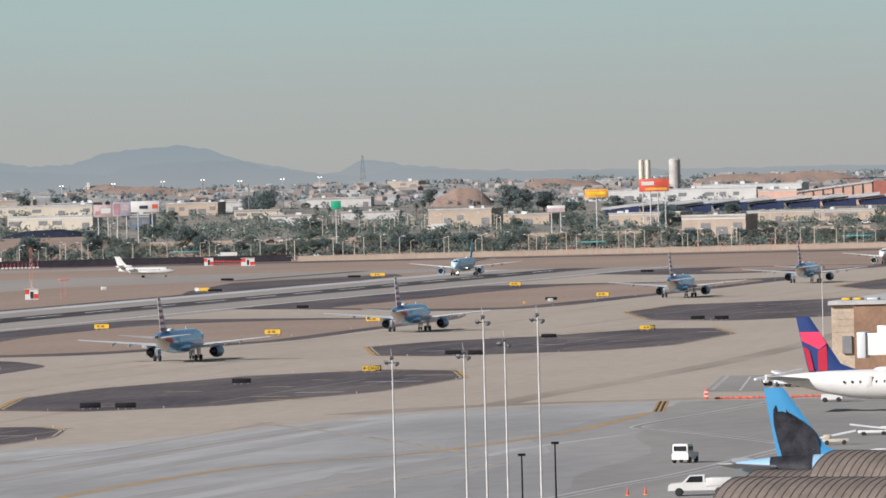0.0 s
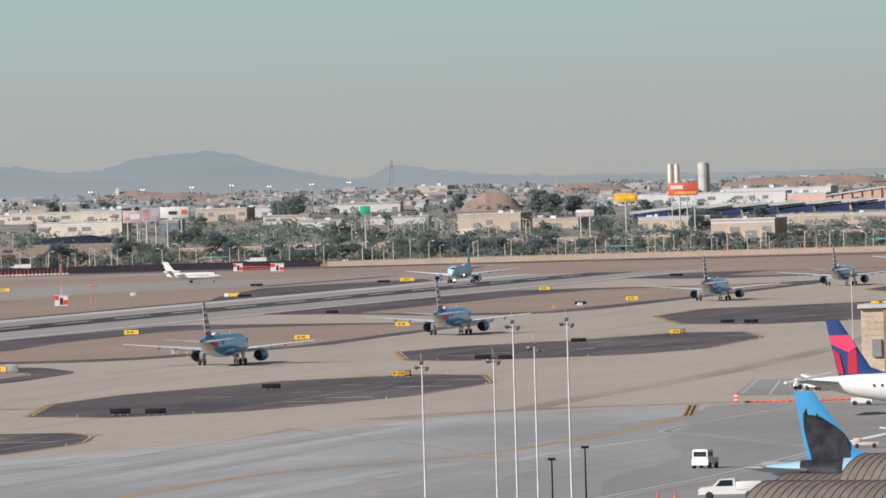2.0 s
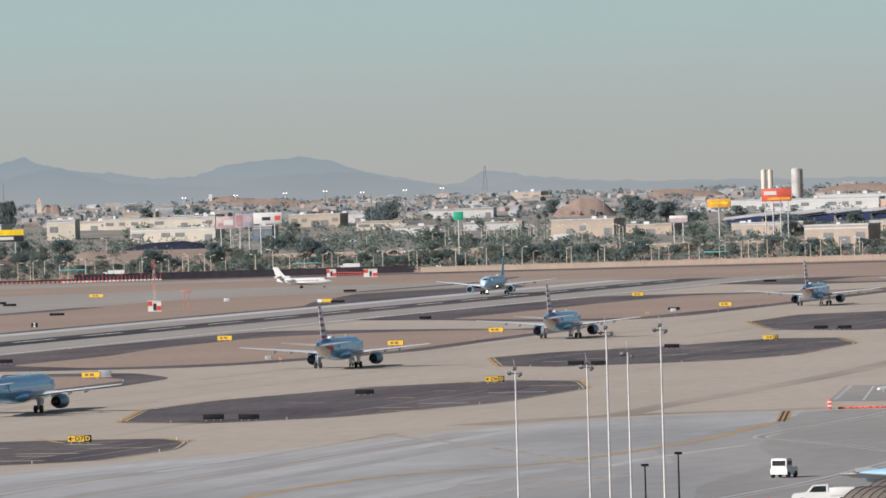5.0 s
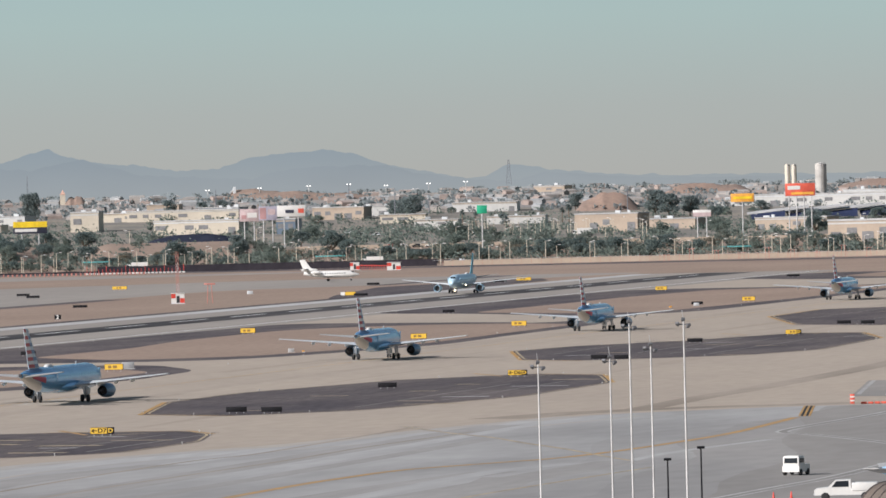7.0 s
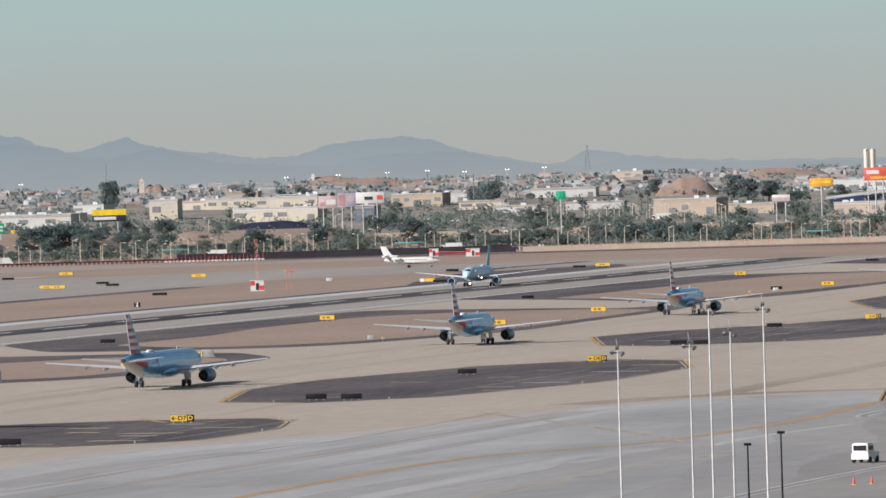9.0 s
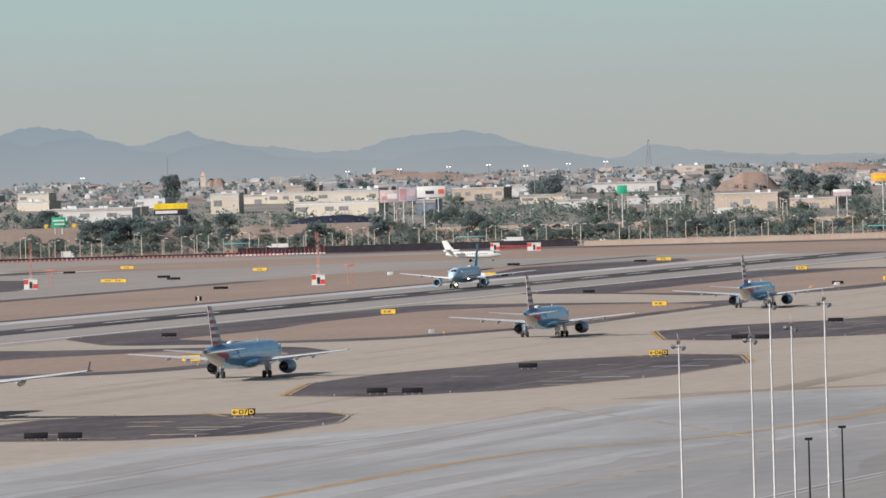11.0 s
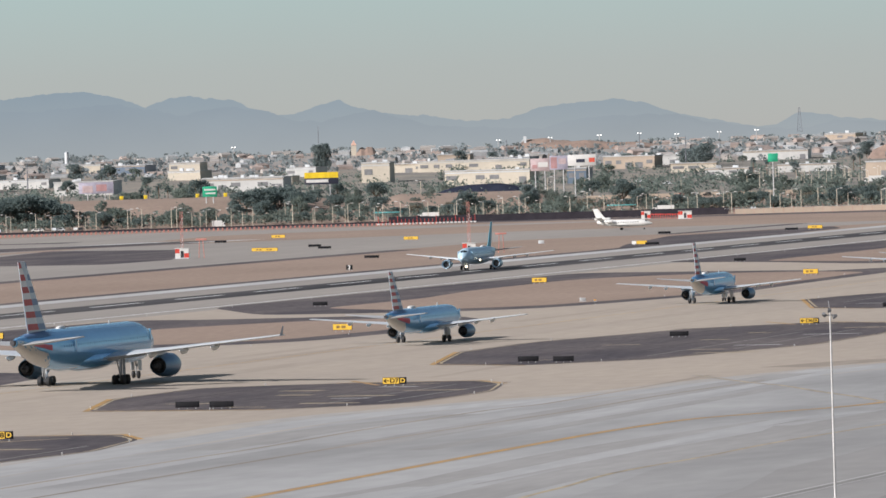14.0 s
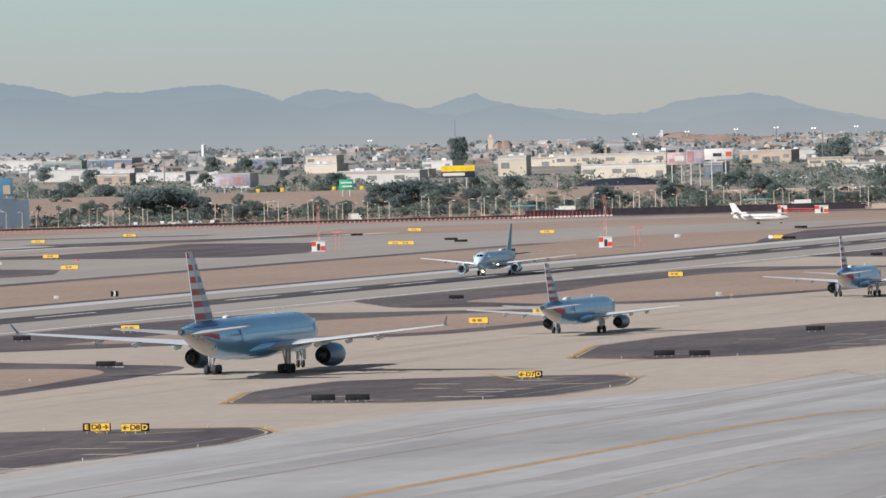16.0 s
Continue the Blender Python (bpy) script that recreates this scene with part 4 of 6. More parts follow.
LEAF = [leaf_material("mesquite_leaf", (0.195, 0.235, 0.205)), leaf_material("grey_green_leaf", (0.215, 0.245, 0.215)), leaf_material("dark_green_leaf", (0.165, 0.21, 0.20)), leaf_material("dry_brush_leaf", (0.26, 0.235, 0.185))]


def leaf(bm, c, s, rnd):
    d = Vector((rnd.gauss(0, 1), rnd.gauss(0, 1), rnd.gauss(0, 1))).normalized()
    u = d.orthogonal().normalized()
    v = d.cross(u)
    bm.faces.new([bm.verts.new(c + u * s * a + v * s * b * 0.7) for a, b in ((-1, -0.6), (0.4, -1), (1, 0.5), (-0.5, 1))])


def crown_mesh(bm, blobs, leaves, size, rnd):
    for c, r in blobs:
        c = Vector(c)
        n = int(leaves * r ** 2)
        for k in range(n):
            q = Vector((rnd.gauss(0, 1), rnd.gauss(0, 1), rnd.gauss(0, 1))).normalized() * r * rnd.uniform(0.55, 1.06)
            leaf(bm, c + Vector((q.x, q.y, q.z * 0.75)), size * rnd.uniform(0.6, 1.4), rnd)


def broad_tree(h, mat, seed, label, squat=1.0):
    rnd = random.Random(seed)
    t = thing("tree", label, "tree", "trees along the boundary road")
    bm = B()
    th = h * 0.3
    tube(bm, (0, 0, -1.5), (0.1, 0, th), 0.04 * h, 0.022 * h, 7)
    blobs = []
    for k in range(rnd.randint(9, 12)):
        a = k * 2.4 + rnd.uniform(-0.5, 0.5)
        rr = h * rnd.uniform(0.16, 0.36) * squat
        e = (rr * math.cos(a), rr * math.sin(a), h * rnd.uniform(0.26, 0.8))
        tube(bm, (0, 0, th * rnd.uniform(0.6, 1)), e, 0.016 * h, 0.005 * h, 5)
        blobs.append((e, h * rnd.uniform(0.15, 0.25)))
    blobs.append(((0, 0, h * 0.8), h * 0.2))
    part("trunk", bm, BARK, t)
    bm = B()
    crown_mesh(bm, blobs, 1100 / h ** 2 * 4.2, h * 0.028, rnd)
    part("crown", bm, mat, t, smooth=False)
    return t


def palm_tree(h, seed):
    rnd = random.Random(seed)
    t = thing("palm_tree", "tall fan palm with a brown skirt beside the road", "palm", "palms by the road")
    bm = B()
    tube(bm, (0, 0, -1), (0.15, 0.1, h), 0.32, 0.2, 8)
    part("trunk", bm, BARK, t)
    bm = B()
    for k in range(46):
        a, e = rnd.uniform(0, 6.28), rnd.uniform(-0.9, 1.3)
        d = Vector((math.cos(a) * math.cos(e), math.sin(a) * math.cos(e), math.sin(e)))
        s = d.cross(Vector((0, 0, 1))).normalized() * 0.28
        o, mid, tip = Vector((0.15, 0.1, h)), Vector((0.15, 0.1, h)) + d * 1.1, Vector((0.15, 0.1, h - 0.5)) + d * 2.0
        bm.faces.new([bm.verts.new(v) for v in (o, mid - s, tip, mid + s)])
    part("crown", bm, LEAF[2], t, smooth=False)
    return t


PROTO = [broad_tree(7, LEAF[0], 1, "olive green mesquite tree beside the boundary road", 1.3), broad_tree(6, LEAF[1], 2, "grey-green palo verde tree beside the boundary road", 1.4), broad_tree(9, LEAF[2], 3, "dark green broad-crowned tree behind the fence", 1.1), broad_tree(4.2, LEAF[3], 4, "dry brown desert shrub by the fence", 1.6), broad_tree(11, LEAF_BLUE, 5, "tall dark green eucalyptus tree near the warehouses", 0.7), broad_tree(8, LEAF[0], 6, "olive green spreading tree on the embankment", 1.3)]
for i, o in enumerate(PROTO):
    stand(o, 12.2 + i * 0.41, 3230 + 17 * i)
rnd = random.Random(21)
for k in range(160):
    b = rnd.uniform(7.2, 19.6)
    near = rnd.random()
    d = rnd.uniform(3185, 3290) if near < 0.42 else rnd.uniform(3290, 3560) if near < 0.8 else rnd.uniform(3560, 4250)
    if b > 17.0 and 3260 < d < 3420 and rnd.random() < 0.6:
        continue
    if b < 10 and d < 3500 and rnd.random() < 0.3:
        continue
    src = PROTO[rnd.choice((0, 0, 1, 1, 2, 3, 5) if d < 3300 else (0, 1, 2, 2, 5, 5) if d < 3560 else (0, 2, 4))]
    s = rnd.uniform(0.75, 1.35) * (0.8 if d > 3560 else 1.0)
    o = copy_thing(src, Matrix.Translation(polar(b, d)) @ pose(0, 0, 0, 0, 0, rnd.uniform(0, 360)))
    o.scale = (s, s, s * rnd.uniform(0.85, 1.1))
for b, d, s in ((10.60, 4000, 1.2), (10.70, 4020, 1.35), (10.44, 4010, 1.05), (12.52, 4120, 1.2), (12.58, 4140, 1.0), (12.66, 4150, 0.9), (12.95, 4160, 0.75), (13.1, 4170, 0.7), (13.95, 4300, 0.8), (14.35, 4300, 0.85), (14.1, 4310, 0.7), (11.3, 4200, 0.9), (9.0, 3340, 0.8), (9.9, 3900, 0.9)):
    o = copy_thing(PROTO[4], Matrix.Translation(polar(b, d)) @ pose(0, 0, 0, 0, 0, b * 77))
    o.scale = (s * 1.15, s * 1.15, s)
for b, s in ((15.42, 1.5), (15.36, 1.55), (15.39, 1.35)):
    o = copy_thing(PROTO[4], Matrix.Translation(polar(b, 4200)) @ pose(0, 0, 0, 0, 0, b * 77))
    o.scale = (s * 0.5, s * 0.5, s * 1.05)
for b, d, s in ((17.75, 3250, 1.6), (17.6, 3245, 1.75), (17.85, 3240, 1.4), (17.48, 3250, 1.5), (17.35, 3245, 1.2), (15.85, 3300, 1.5), (15.72, 3310, 1.55), (15.98, 3290, 1.4), (15.6, 3300, 1.3), (15.5, 3330, 1.0), (15.3, 3320, 1.0), (18.3, 3500, 1.3), (18.45, 3480, 1.1), (18.05, 3520, 1.15), (11.5, 3230, 1.0), (11.3, 3225, 1.0), (11.0, 3220, 1.0)):
    o = copy_thing(PROTO[2], Matrix.Translation(polar(b, d)) @ pose(0, 0, 0, 0, 0, b * 131))
    o.scale = (s * 1.2, s * 1.2, s * 0.95)
rnd = random.Random(77)
for k in range(112):
    b = 7.6 + k * 0.107 + rnd.uniform(-0.03, 0.03)
    d = rnd.choice((rnd.uniform(3178, 3215), rnd.uniform(3215, 3300)))
    if b > 17.9 and rnd.random() < 0.6:
        continue
    s = rnd.uniform(0.55, 0.95)
    o = copy_thing(PROTO[rnd.choice((0, 1, 2, 2, 5))], Matrix.Translation(polar(b, d)) @ pose(0, 0, 0, 0, 0, rnd.uniform(0, 360)))
    o.scale = (s * 1.15, s * 1.15, s * rnd.uniform(0.8, 1.0))
palm = palm_tree(8.5, 3)
stand(palm, 16.55, 3500)
for b, d, s in ((16.62, 3510, 1.1), (16.7, 3495, 0.95), (16.45, 3505, 1.15), (16.75, 3520, 0.9), (18.4, 3230, 0.8), (18.55, 3220, 0.85), (18.1, 3235, 0.75), (17.98, 3228, 0.8), (18.75, 3225, 0.7), (17.05, 3900, 1.0), (12.15, 3800, 1.0), (12.05, 3790, 0.9), (11.35, 3800, 1.1), (11.4, 3810, 0.95)):
    o = copy_thing(palm, Matrix.Translation(polar(b, d)) @ pose(0, 0, 0, 0, 0, b * 97))
    o.scale = (s, s, s)
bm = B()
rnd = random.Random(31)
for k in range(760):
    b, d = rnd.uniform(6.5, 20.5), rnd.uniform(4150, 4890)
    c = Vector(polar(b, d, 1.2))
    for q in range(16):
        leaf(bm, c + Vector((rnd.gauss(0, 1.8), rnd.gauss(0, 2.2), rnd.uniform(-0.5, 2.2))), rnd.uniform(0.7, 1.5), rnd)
tagged(link("distant_trees", bm, LEAF_FAR, smooth=False), "pale grey-green trees scattered through the far town, haze painted in", "trees", "", "stuff")
bm = B()
for k in range(1500):
    b, d = rnd.uniform(6.8, 20.2), rnd.choice((rnd.uniform(3178, 3250), rnd.uniform(3260, 3560), rnd.uniform(3420, 3800), rnd.uniform(3560, 4200)))
    if b > 16.6 and 3255 < d < 3400:
        continue
    c = Vector(polar(b, d, 0.8))
    sx = rnd.uniform(1.2, 3.2)
    for q in range(46):
        leaf(bm, c + Vector((rnd.gauss(0, sx * 0.6), rnd.gauss(0, sx), abs(rnd.gauss(0, 1.5)))), rnd.uniform(0.35, 0.75), rnd)
tagged(link("woodland", bm, LEAF[0], smooth=False), "dense olive green brush and trees between road and town", "woods", "", "stuff")
bm = B()
for k in range(1500):
    b, d = rnd.uniform(6.8, 20.2), rnd.uniform(3172, 3420)
    c = Vector(polar(b, d, 0.3))
    for q in range(5):
        leaf(bm, c + Vector((rnd.gauss(0, 0.8), rnd.gauss(0, 1.0), rnd.uniform(-0.2, 0.9))), rnd.uniform(0.3, 0.7), rnd)
tagged(link("scrub", bm, LEAF[3], smooth=False), "dry desert scrub along the boundary road", "scrub", "", "stuff")

# ---- boundary walls and fences ----
def arc_wall(name, b0, b1, d, h, mat, label, thick=0.4, step=0.1):
    bm = B()
    n = max(2, int((b1 - b0) / step))
    for k in range(n):
        a, c = b0 + (b1 - b0) * k / n, b0 + (b1 - b0) * (k + 1) / n
        q = [polar(a, d), polar(c, d), polar(c, d + thick), polar(a, d + thick)]
        lo = [bm.verts.new((x, y, z - 0.5)) for x, y, z in q]
        hi = [bm.verts.new((x, y, z + h * (0.97 + 0.06 * noise.noise((a * 9, 0, 0))))) for x, y, z in q]
        for f in ((lo[0], lo[1], hi[1], hi[0]), (lo[3], lo[2], hi[2], hi[3]), (hi[0], hi[1], hi[2], hi[3])):
            bm.faces.new(f)
    bmesh.ops.remove_doubles(bm, verts=bm.verts, dist=0.01)
    return tagged(link(name, bm, mat, smooth=False), label, "wall", "", "structure")


SCREEN = material("dark_screen_mesh", (0.040, 0.036, 0.044), 0.8, scale=0.4, spec=0.1)
arc_wall("wall_boundary", 12.35, 14.9, 3100, 2.9, SCREEN, "dark screened boundary fence beside the airfield road")
arc_wall("wall_boundary", 14.9, 19.8, 3130, 0.8, SCREEN, "low dark screened boundary fence")
arc_wall("wall_tan", 6.8, 12.3, 3095, 2.1, WALLS["tan"], "sandy tan block boundary wall")
arc_wall("wall_freeway", 16.05, 16.65, 3480, 3.0, WALLS["white"], "pale concrete freeway barrier wall")
arc_wall("wall_freeway", 8, 13.4, 3420, 1.6, WALLS["tan"], "tan concrete wall beside the far road")
arc_wall("wall_abutment", 18.62, 19.8, 3190, 12.5, WALLS["blue"], "dark blue-grey overpass abutment", 14)
EMB = DIRT
for b0, b1, d0, h in ((15.0, 19.8, 3300, 5.5), (13.6, 15.0, 3330, 3.5)):
    bm = B()
    n = 24
    prev = None
    for k in range(n + 1):
        b = b0 + (b1 - b0) * k / n
        e = min(1, k / 3, (n - k) / 3)
        col = [bm.verts.new(polar(b, d, z * e + 0.03)) for d, z in ((d0 - 40, 0), (d0 + 30, h), (d0 + 140, h), (d0 + 200, 0))]
        if prev:
            for i in range(3):
                bm.faces.new((prev[i], col[i], col[i + 1], prev[i + 1]))
        prev = col
    tagged(link("embankment", bm, EMB), "bare brown dirt freeway embankment", "embankment", "", "structure")
fence = thing("barrier_fence", "red and white low barrier posts along the boundary", "fence")
post = None
for k in range(150):
    bm = None
    b = 14.55 + k * 0.034
    if post is None:
        bm = B()
        box(bm, -0.15, 0.15, -0.3, 0.3, 0, 1.0, 0.03)
        post = part("post", bm, PINKB_POST, fence)
        o = post
    else:
        o = post.copy()
        scene.collection.objects.link(o)
    o.matrix_basis = Matrix.Translation(polar(b, 3040 + 12 * math.sin(k * 0.05))) @ pose(0, 0, 0, 0, 0, b)

chain = thing("chain_link_fence", "faded red posts and pale rails of a chain-link fence", "fence")
post = None
for k in range(70):
    b = 7.2 + k * 0.074
    if post is None:
        bm = B()
        tube(bm, (0, 0, 0), (0, 0, 2.6), 0.055, n=6)
        tube(bm, (0, 0, 2.5), (-0.4, 0, 2.95), 0.04, n=5)
        post = part("post", bm, PINKB_POST, chain)
        o = post
    else:
        o = post.copy()
        scene.collection.objects.link(o)
    o.matrix_basis = Matrix.Translation(polar(b, 3068)) @ pose(0, 0, 0, 0, 0, b)
q = [polar(7.2 + k * 0.37, 3068, 2.45) for k in range(15)]
for a, c in zip(q, q[1:]):
    bm = B()
    tube(bm, a, c, 0.06, n=4)
    part("rail", bm, PALEPOLE, chain)

for k in range(13):
    b = 8.35 + k * 0.19
    p = thing("approach_light_frame", "faded red tubular approach light frame near the boundary", "light frame", "approach light frames")
    h = 2.6 + 1.1 * (k % 3)
    for y in (-0.9, 0.9):
        bm = B()
        tube(bm, (0, y, 0), (0, y * 0.7, h), 0.09, n=5)
        part("leg", bm, PINKB_POST, p)
    bm = B()
    tube(bm, (0, -1.7, h), (0, 1.7, h), 0.1, n=5)
    part("cross_bar", bm, PINKB_POST, p)
    for y in (-1.4, 0, 1.4):
        bm = B()
        tube(bm, (-0.25, y, h + 0.16), (0.2, y, h + 0.16), 0.16, 0.1, 8)
        part("lamp", bm, WHITE, p, "white lamp housing")
    stand(p, b, 3020 + (k * 53) % 60)

# ---- street lamps ----
lamp = thing("street_lamp", "pale steel street lamp with a short arm", "street lamp", "street lamps along the road")
bm = B()
tube(bm, (0, 0, -0.5), (0, 0, 8.6), 0.19, 0.13, 8)
part("pole", bm, WALLS["cream"], lamp)
bm = B()
tube(bm, (0, 0, 8.5), (0, 1.5, 8.9), 0.07, n=6)
part("arm", bm, STEEL, lamp)
bm = B()
box(bm, -0.25, 0.25, 1.2, 2.4, 8.75, 9.05, 0.08)
part("lamp_head", bm, WHITE, lamp, "white lamp head")
stand(lamp, 9.0, 3180)
rnd = random.Random(41)
for k in range(150):
    d = 3146 + rnd.choice((0, 0, 12, 30, 60, 330))
    b = 7.3 + k * 0.082 + rnd.uniform(-0.04, 0.04)
    o = copy_thing(lamp, Matrix.Translation(polar(b, d)) @ pose(0, 0, 0, 0, 0, b + rnd.choice((0, 180))))
    s = rnd.uniform(0.75, 1.05)
    o.scale = (s, s, s)
for k in range(34):
    b = 10.6 + rnd.uniform(0, 1.5)
    o = copy_thing(lamp, Matrix.Translation(polar(b, rnd.uniform(3560, 3640))) @ pose(0, 0, 0, 0, 0, b))
    o.scale = (0.8, 0.8, 0.8)

# ---- billboards, signs, silos, masts ----
def panel(name, bearing, d, w, z0, z1, mat, label, category="billboard", bars=(), group="billboards", posts=2):
    p = thing(name, label, category, group)
    bm = B()
    box(bm, -0.25, 0.25, -w / 2, w / 2, z0, z1, 0.05)
    part("panel", bm, mat, p)
    for y0, y1, za, zb, m in bars:
        bm = B()
        box(bm, -0.33, -0.2, y0 * w, y1 * w, z0 + (z1 - z0) * za, z0 + (z1 - z0) * zb)
        part("lettering" if m in (WHITE, SIGNBOX) else "picture", bm, m, p, "", False)
    for k in range(posts):
        y = w * ((k + 0.5) / posts - 0.5)
        bm = B()
        tube(bm, (0.1, y, -1), (0.1, y, z0 + 0.2), 0.28, n=8)
        part("post", bm, STEEL, p)
    return stand(p, bearing, d)


ORANGE = material("orange_board", (0.75, 0.36, 0.06), 0.6, scale=0.3)
REDB = material("red_board", (0.62, 0.10, 0.06), 0.6, scale=0.3)
PINKB = material("pink_board", (0.50, 0.39, 0.39), 0.6, scale=0.3)
LILAC = material("lilac_board", (0.40, 0.38, 0.46), 0.6, scale=0.3)
GREENB = material("green_road_sign", (0.02, 0.36, 0.20), 0.5, scale=0.3)
YELB = material("yellow_board", (0.80, 0.56, 0.02), 0.6, scale=0.3)
NIGHT = material("dark_board", (0.03, 0.035, 0.06), 0.6, scale=0.3)
panel("billboard", 13.752, 3450, 8.7, 12.7, 18.3, PINKB, "pink and white roadside billboard", bars=((-0.4, 0.1, 0.3, 0.7, WHITE), (0.15, 0.4, 0.2, 0.5, BLUSH)))
panel("billboard", 13.611, 3450, 8.2, 13.0, 19.3, LILAC, "lilac and red roadside billboard", bars=((0.1, 0.45, 0.1, 0.9, BLUSH), (-0.4, 0.0, 0.4, 0.8, PINKB)))
panel("billboard", 13.437, 3450, 12.8, 14.5, 19.5, WHITE, "white roadside billboard with small marks", bars=((-0.45, -0.25, 0.3, 0.7, REDB), (-0.1, 0.2, 0.3, 0.6, NIGHT)))
panel("billboard", 15.396, 3450, 15.3, 9.6, 15.0, NIGHT, "yellow and black roadside billboard", bars=((-0.5, 0.5, 0.52, 1.0, YELB), (-0.2, 0.45, 0.15, 0.4, WHITE)))
panel("road_sign", 16.237, 3330, 6.2, 8.4, 12.9, GREENB, "green overhead freeway sign with white bars", "road sign", ((-0.4, 0.4, 0.6, 0.75, WHITE), (-0.4, 0.3, 0.25, 0.4, WHITE)), "freeway signs")
panel("road_sign", 12.004, 3330, 4.4, 16.4, 20, GREENB, "green freeway sign on tall post", "road sign", (), "freeway signs", 1)
panel("billboard", 9.613, 3450, 13.5, 18.3, 24.0, REDB, "red roadside billboard with pale marks", bars=((0.0, 0.42, 0.5, 0.8, WHITE), (-0.45, 0.3, 0.1, 0.3, ORANGE)), posts=4)
panel("billboard", 10.047, 3450, 10.5, 16.2, 20.0, ORANGE, "plain orange roadside billboard", bars=((-0.4, 0.4, 0.35, 0.65, YELB),), posts=1)
panel("billboard", 10.353, 3450, 8.2, 10.0, 13.0, WHITE, "low pink and white roadside board", bars=((-0.5, 0.5, 0.0, 0.6, PINKB),))
panel("billboard", 17.087, 3450, 15.6, 8.4, 13.5, LILAC, "multicoloured roadside billboard on steel posts", bars=((-0.3, 0.0, 0.2, 0.8, BLUSH), (0.1, 0.4, 0.1, 0.7, PINKB)))
panel("billboard", 18.83, 3440, 11.0, 7.0, 15.1, material("blue_board", (0.08, 0.22, 0.35), 0.6, scale=0.3), "blue roadside billboard with brown patches", bars=((-0.4, -0.1, 0.1, 0.6, WALLS["tan"]), (0.1, 0.4, 0.1, 0.6, WALLS["tan"])))
for b, d in ((16.33, 3485), (16.12, 3485), (16.9, 3485), (16.72, 3490)):
    panel("warning_sign", b, d, 1.7, 4.4, 6.1, YELB, "yellow warning sign beside the freeway", "road sign", (), "warning signs", 1)


def silo(b, d, r, h, mat, label):
    p = thing("silo", label, "silo", "silos")
    bm = B()
    loft(bm, [[(q * math.cos(a * math.pi / 10), q * math.sin(a * math.pi / 10), z) for a in range(20)] for q, z in ((r, -2), (r, h * 0.94), (r * 0.7, h * 0.985), (r * 0.1, h))])
    part("shell", bm, mat, p)
    bm = B()
    tube(bm, (-r, 0, 0), (-r, 0, h), 0.15, n=5)
    part("ladder", bm, STEEL, p)
    stand(p, b, d)


silo(9.704, 4500, 1.6, 17.7, WALLS["cream"], "tall white cement silo in haze")
silo(9.655, 4500, 1.5, 17.6, WALLS["cream"], "tall white cement silo in haze")
silo(9.455, 4500, 3.4, 18.2, material("grey_silo_concrete", (0.42, 0.40, 0.37), 0.85, scale=0.2), "broad grey concrete silo in haze")
silo(17.3, 4620, 1.3, 9, GREY, "slim grey water tank in haze")


def lattice(name, b, d, h, w, mat, label, category):
    p = thing(name, label, category)
    bm = B()
    legs = [(sx, sy) for sx in (-1, 1) for sy in (-1, 1)]
    for sx, sy in legs:
        tube(bm, (sx * w / 2, sy * w / 2, -1), (sx * w * 0.08, sy * w * 0.08, h), 0.12 * w / 3 + 0.05, n=4)
    part("leg", bm, mat, p)
    for k in range(int(h / 2)):
        z0, z1 = k * 2, k * 2 + 2
        f0, f1 = (w / 2) * (1 - 0.84 * z0 / h), (w / 2) * (1 - 0.84 * z1 / h)
        bm = B()
        tube(bm, (-f0, -f0, z0), (-f1, f1, z1), 0.06, n=4)
        tube(bm, (-f0, f0, z0), (-f1, -f1, z1), 0.06, n=4)
        part("brace", bm, mat, p)
    return stand(p, b, d)


TOWER_GREY = material("dull_tower_steel", (0.17, 0.18, 0.20), 0.7, 0.1, scale=0.5)
lattice("pylon", 11.796, 4880, 20, 4.2, TOWER_GREY, "grey lattice pylon on the far plain", "pylon")
lattice("pylon", 15.41, 4850, 17, 1.0, TOWER_GREY, "thin lattice mast on the far plain", "mast")
for b, d, h in ((10.909, 3980, 17), (12.656, 4110, 16.7), (14.0, 4300, 14), (17.6, 4000, 15), (12.4, 4200, 11), (13.0, 4500, 12)):
    p = thing("mast", "slim grey steel pole rising over the roofs", "mast", "masts")
    bm = B()
    tube(bm, (0, 0, -1), (0, 0, h), 0.34, 0.2, 8)
    part("pole", bm, TOWER_GREY, p)
    stand(p, b, d)
tower = thing("church_tower", "pale stucco bell tower with pointed cap", "tower")
bm = B()
box(bm, -1.6, 1.6, -1.6, 1.6, -2, 6.5)
part("wall", bm, WALLS["cream"], tower, "", False)
bm = B()
bmesh.ops.create_cone(bm, segments=4, radius1=2.5, radius2=0.1, depth=3, matrix=Matrix.Translation((0, 0, 8)) @ pose(0, 0, 0, 0, 0, 45))
part("roof", bm, WALLS["pink"], tower, "", False)
stand(tower, 15.147, 4700)
crane = thing("conveyor", "sloping grey quarry conveyor over a dirt heap", "conveyor")
bm = B()
tube(bm, (0, 4, 0), (0, -2, 6.5), 0.5, 0.4, 6)
part("boom", bm, STEEL, crane)
bm = B()
box(bm, -1, 1, -2.8, -1, 0, 7.5)
part("tower_block", bm, GREY, crane, "", False)
stand(crane, 13.882, 4780)
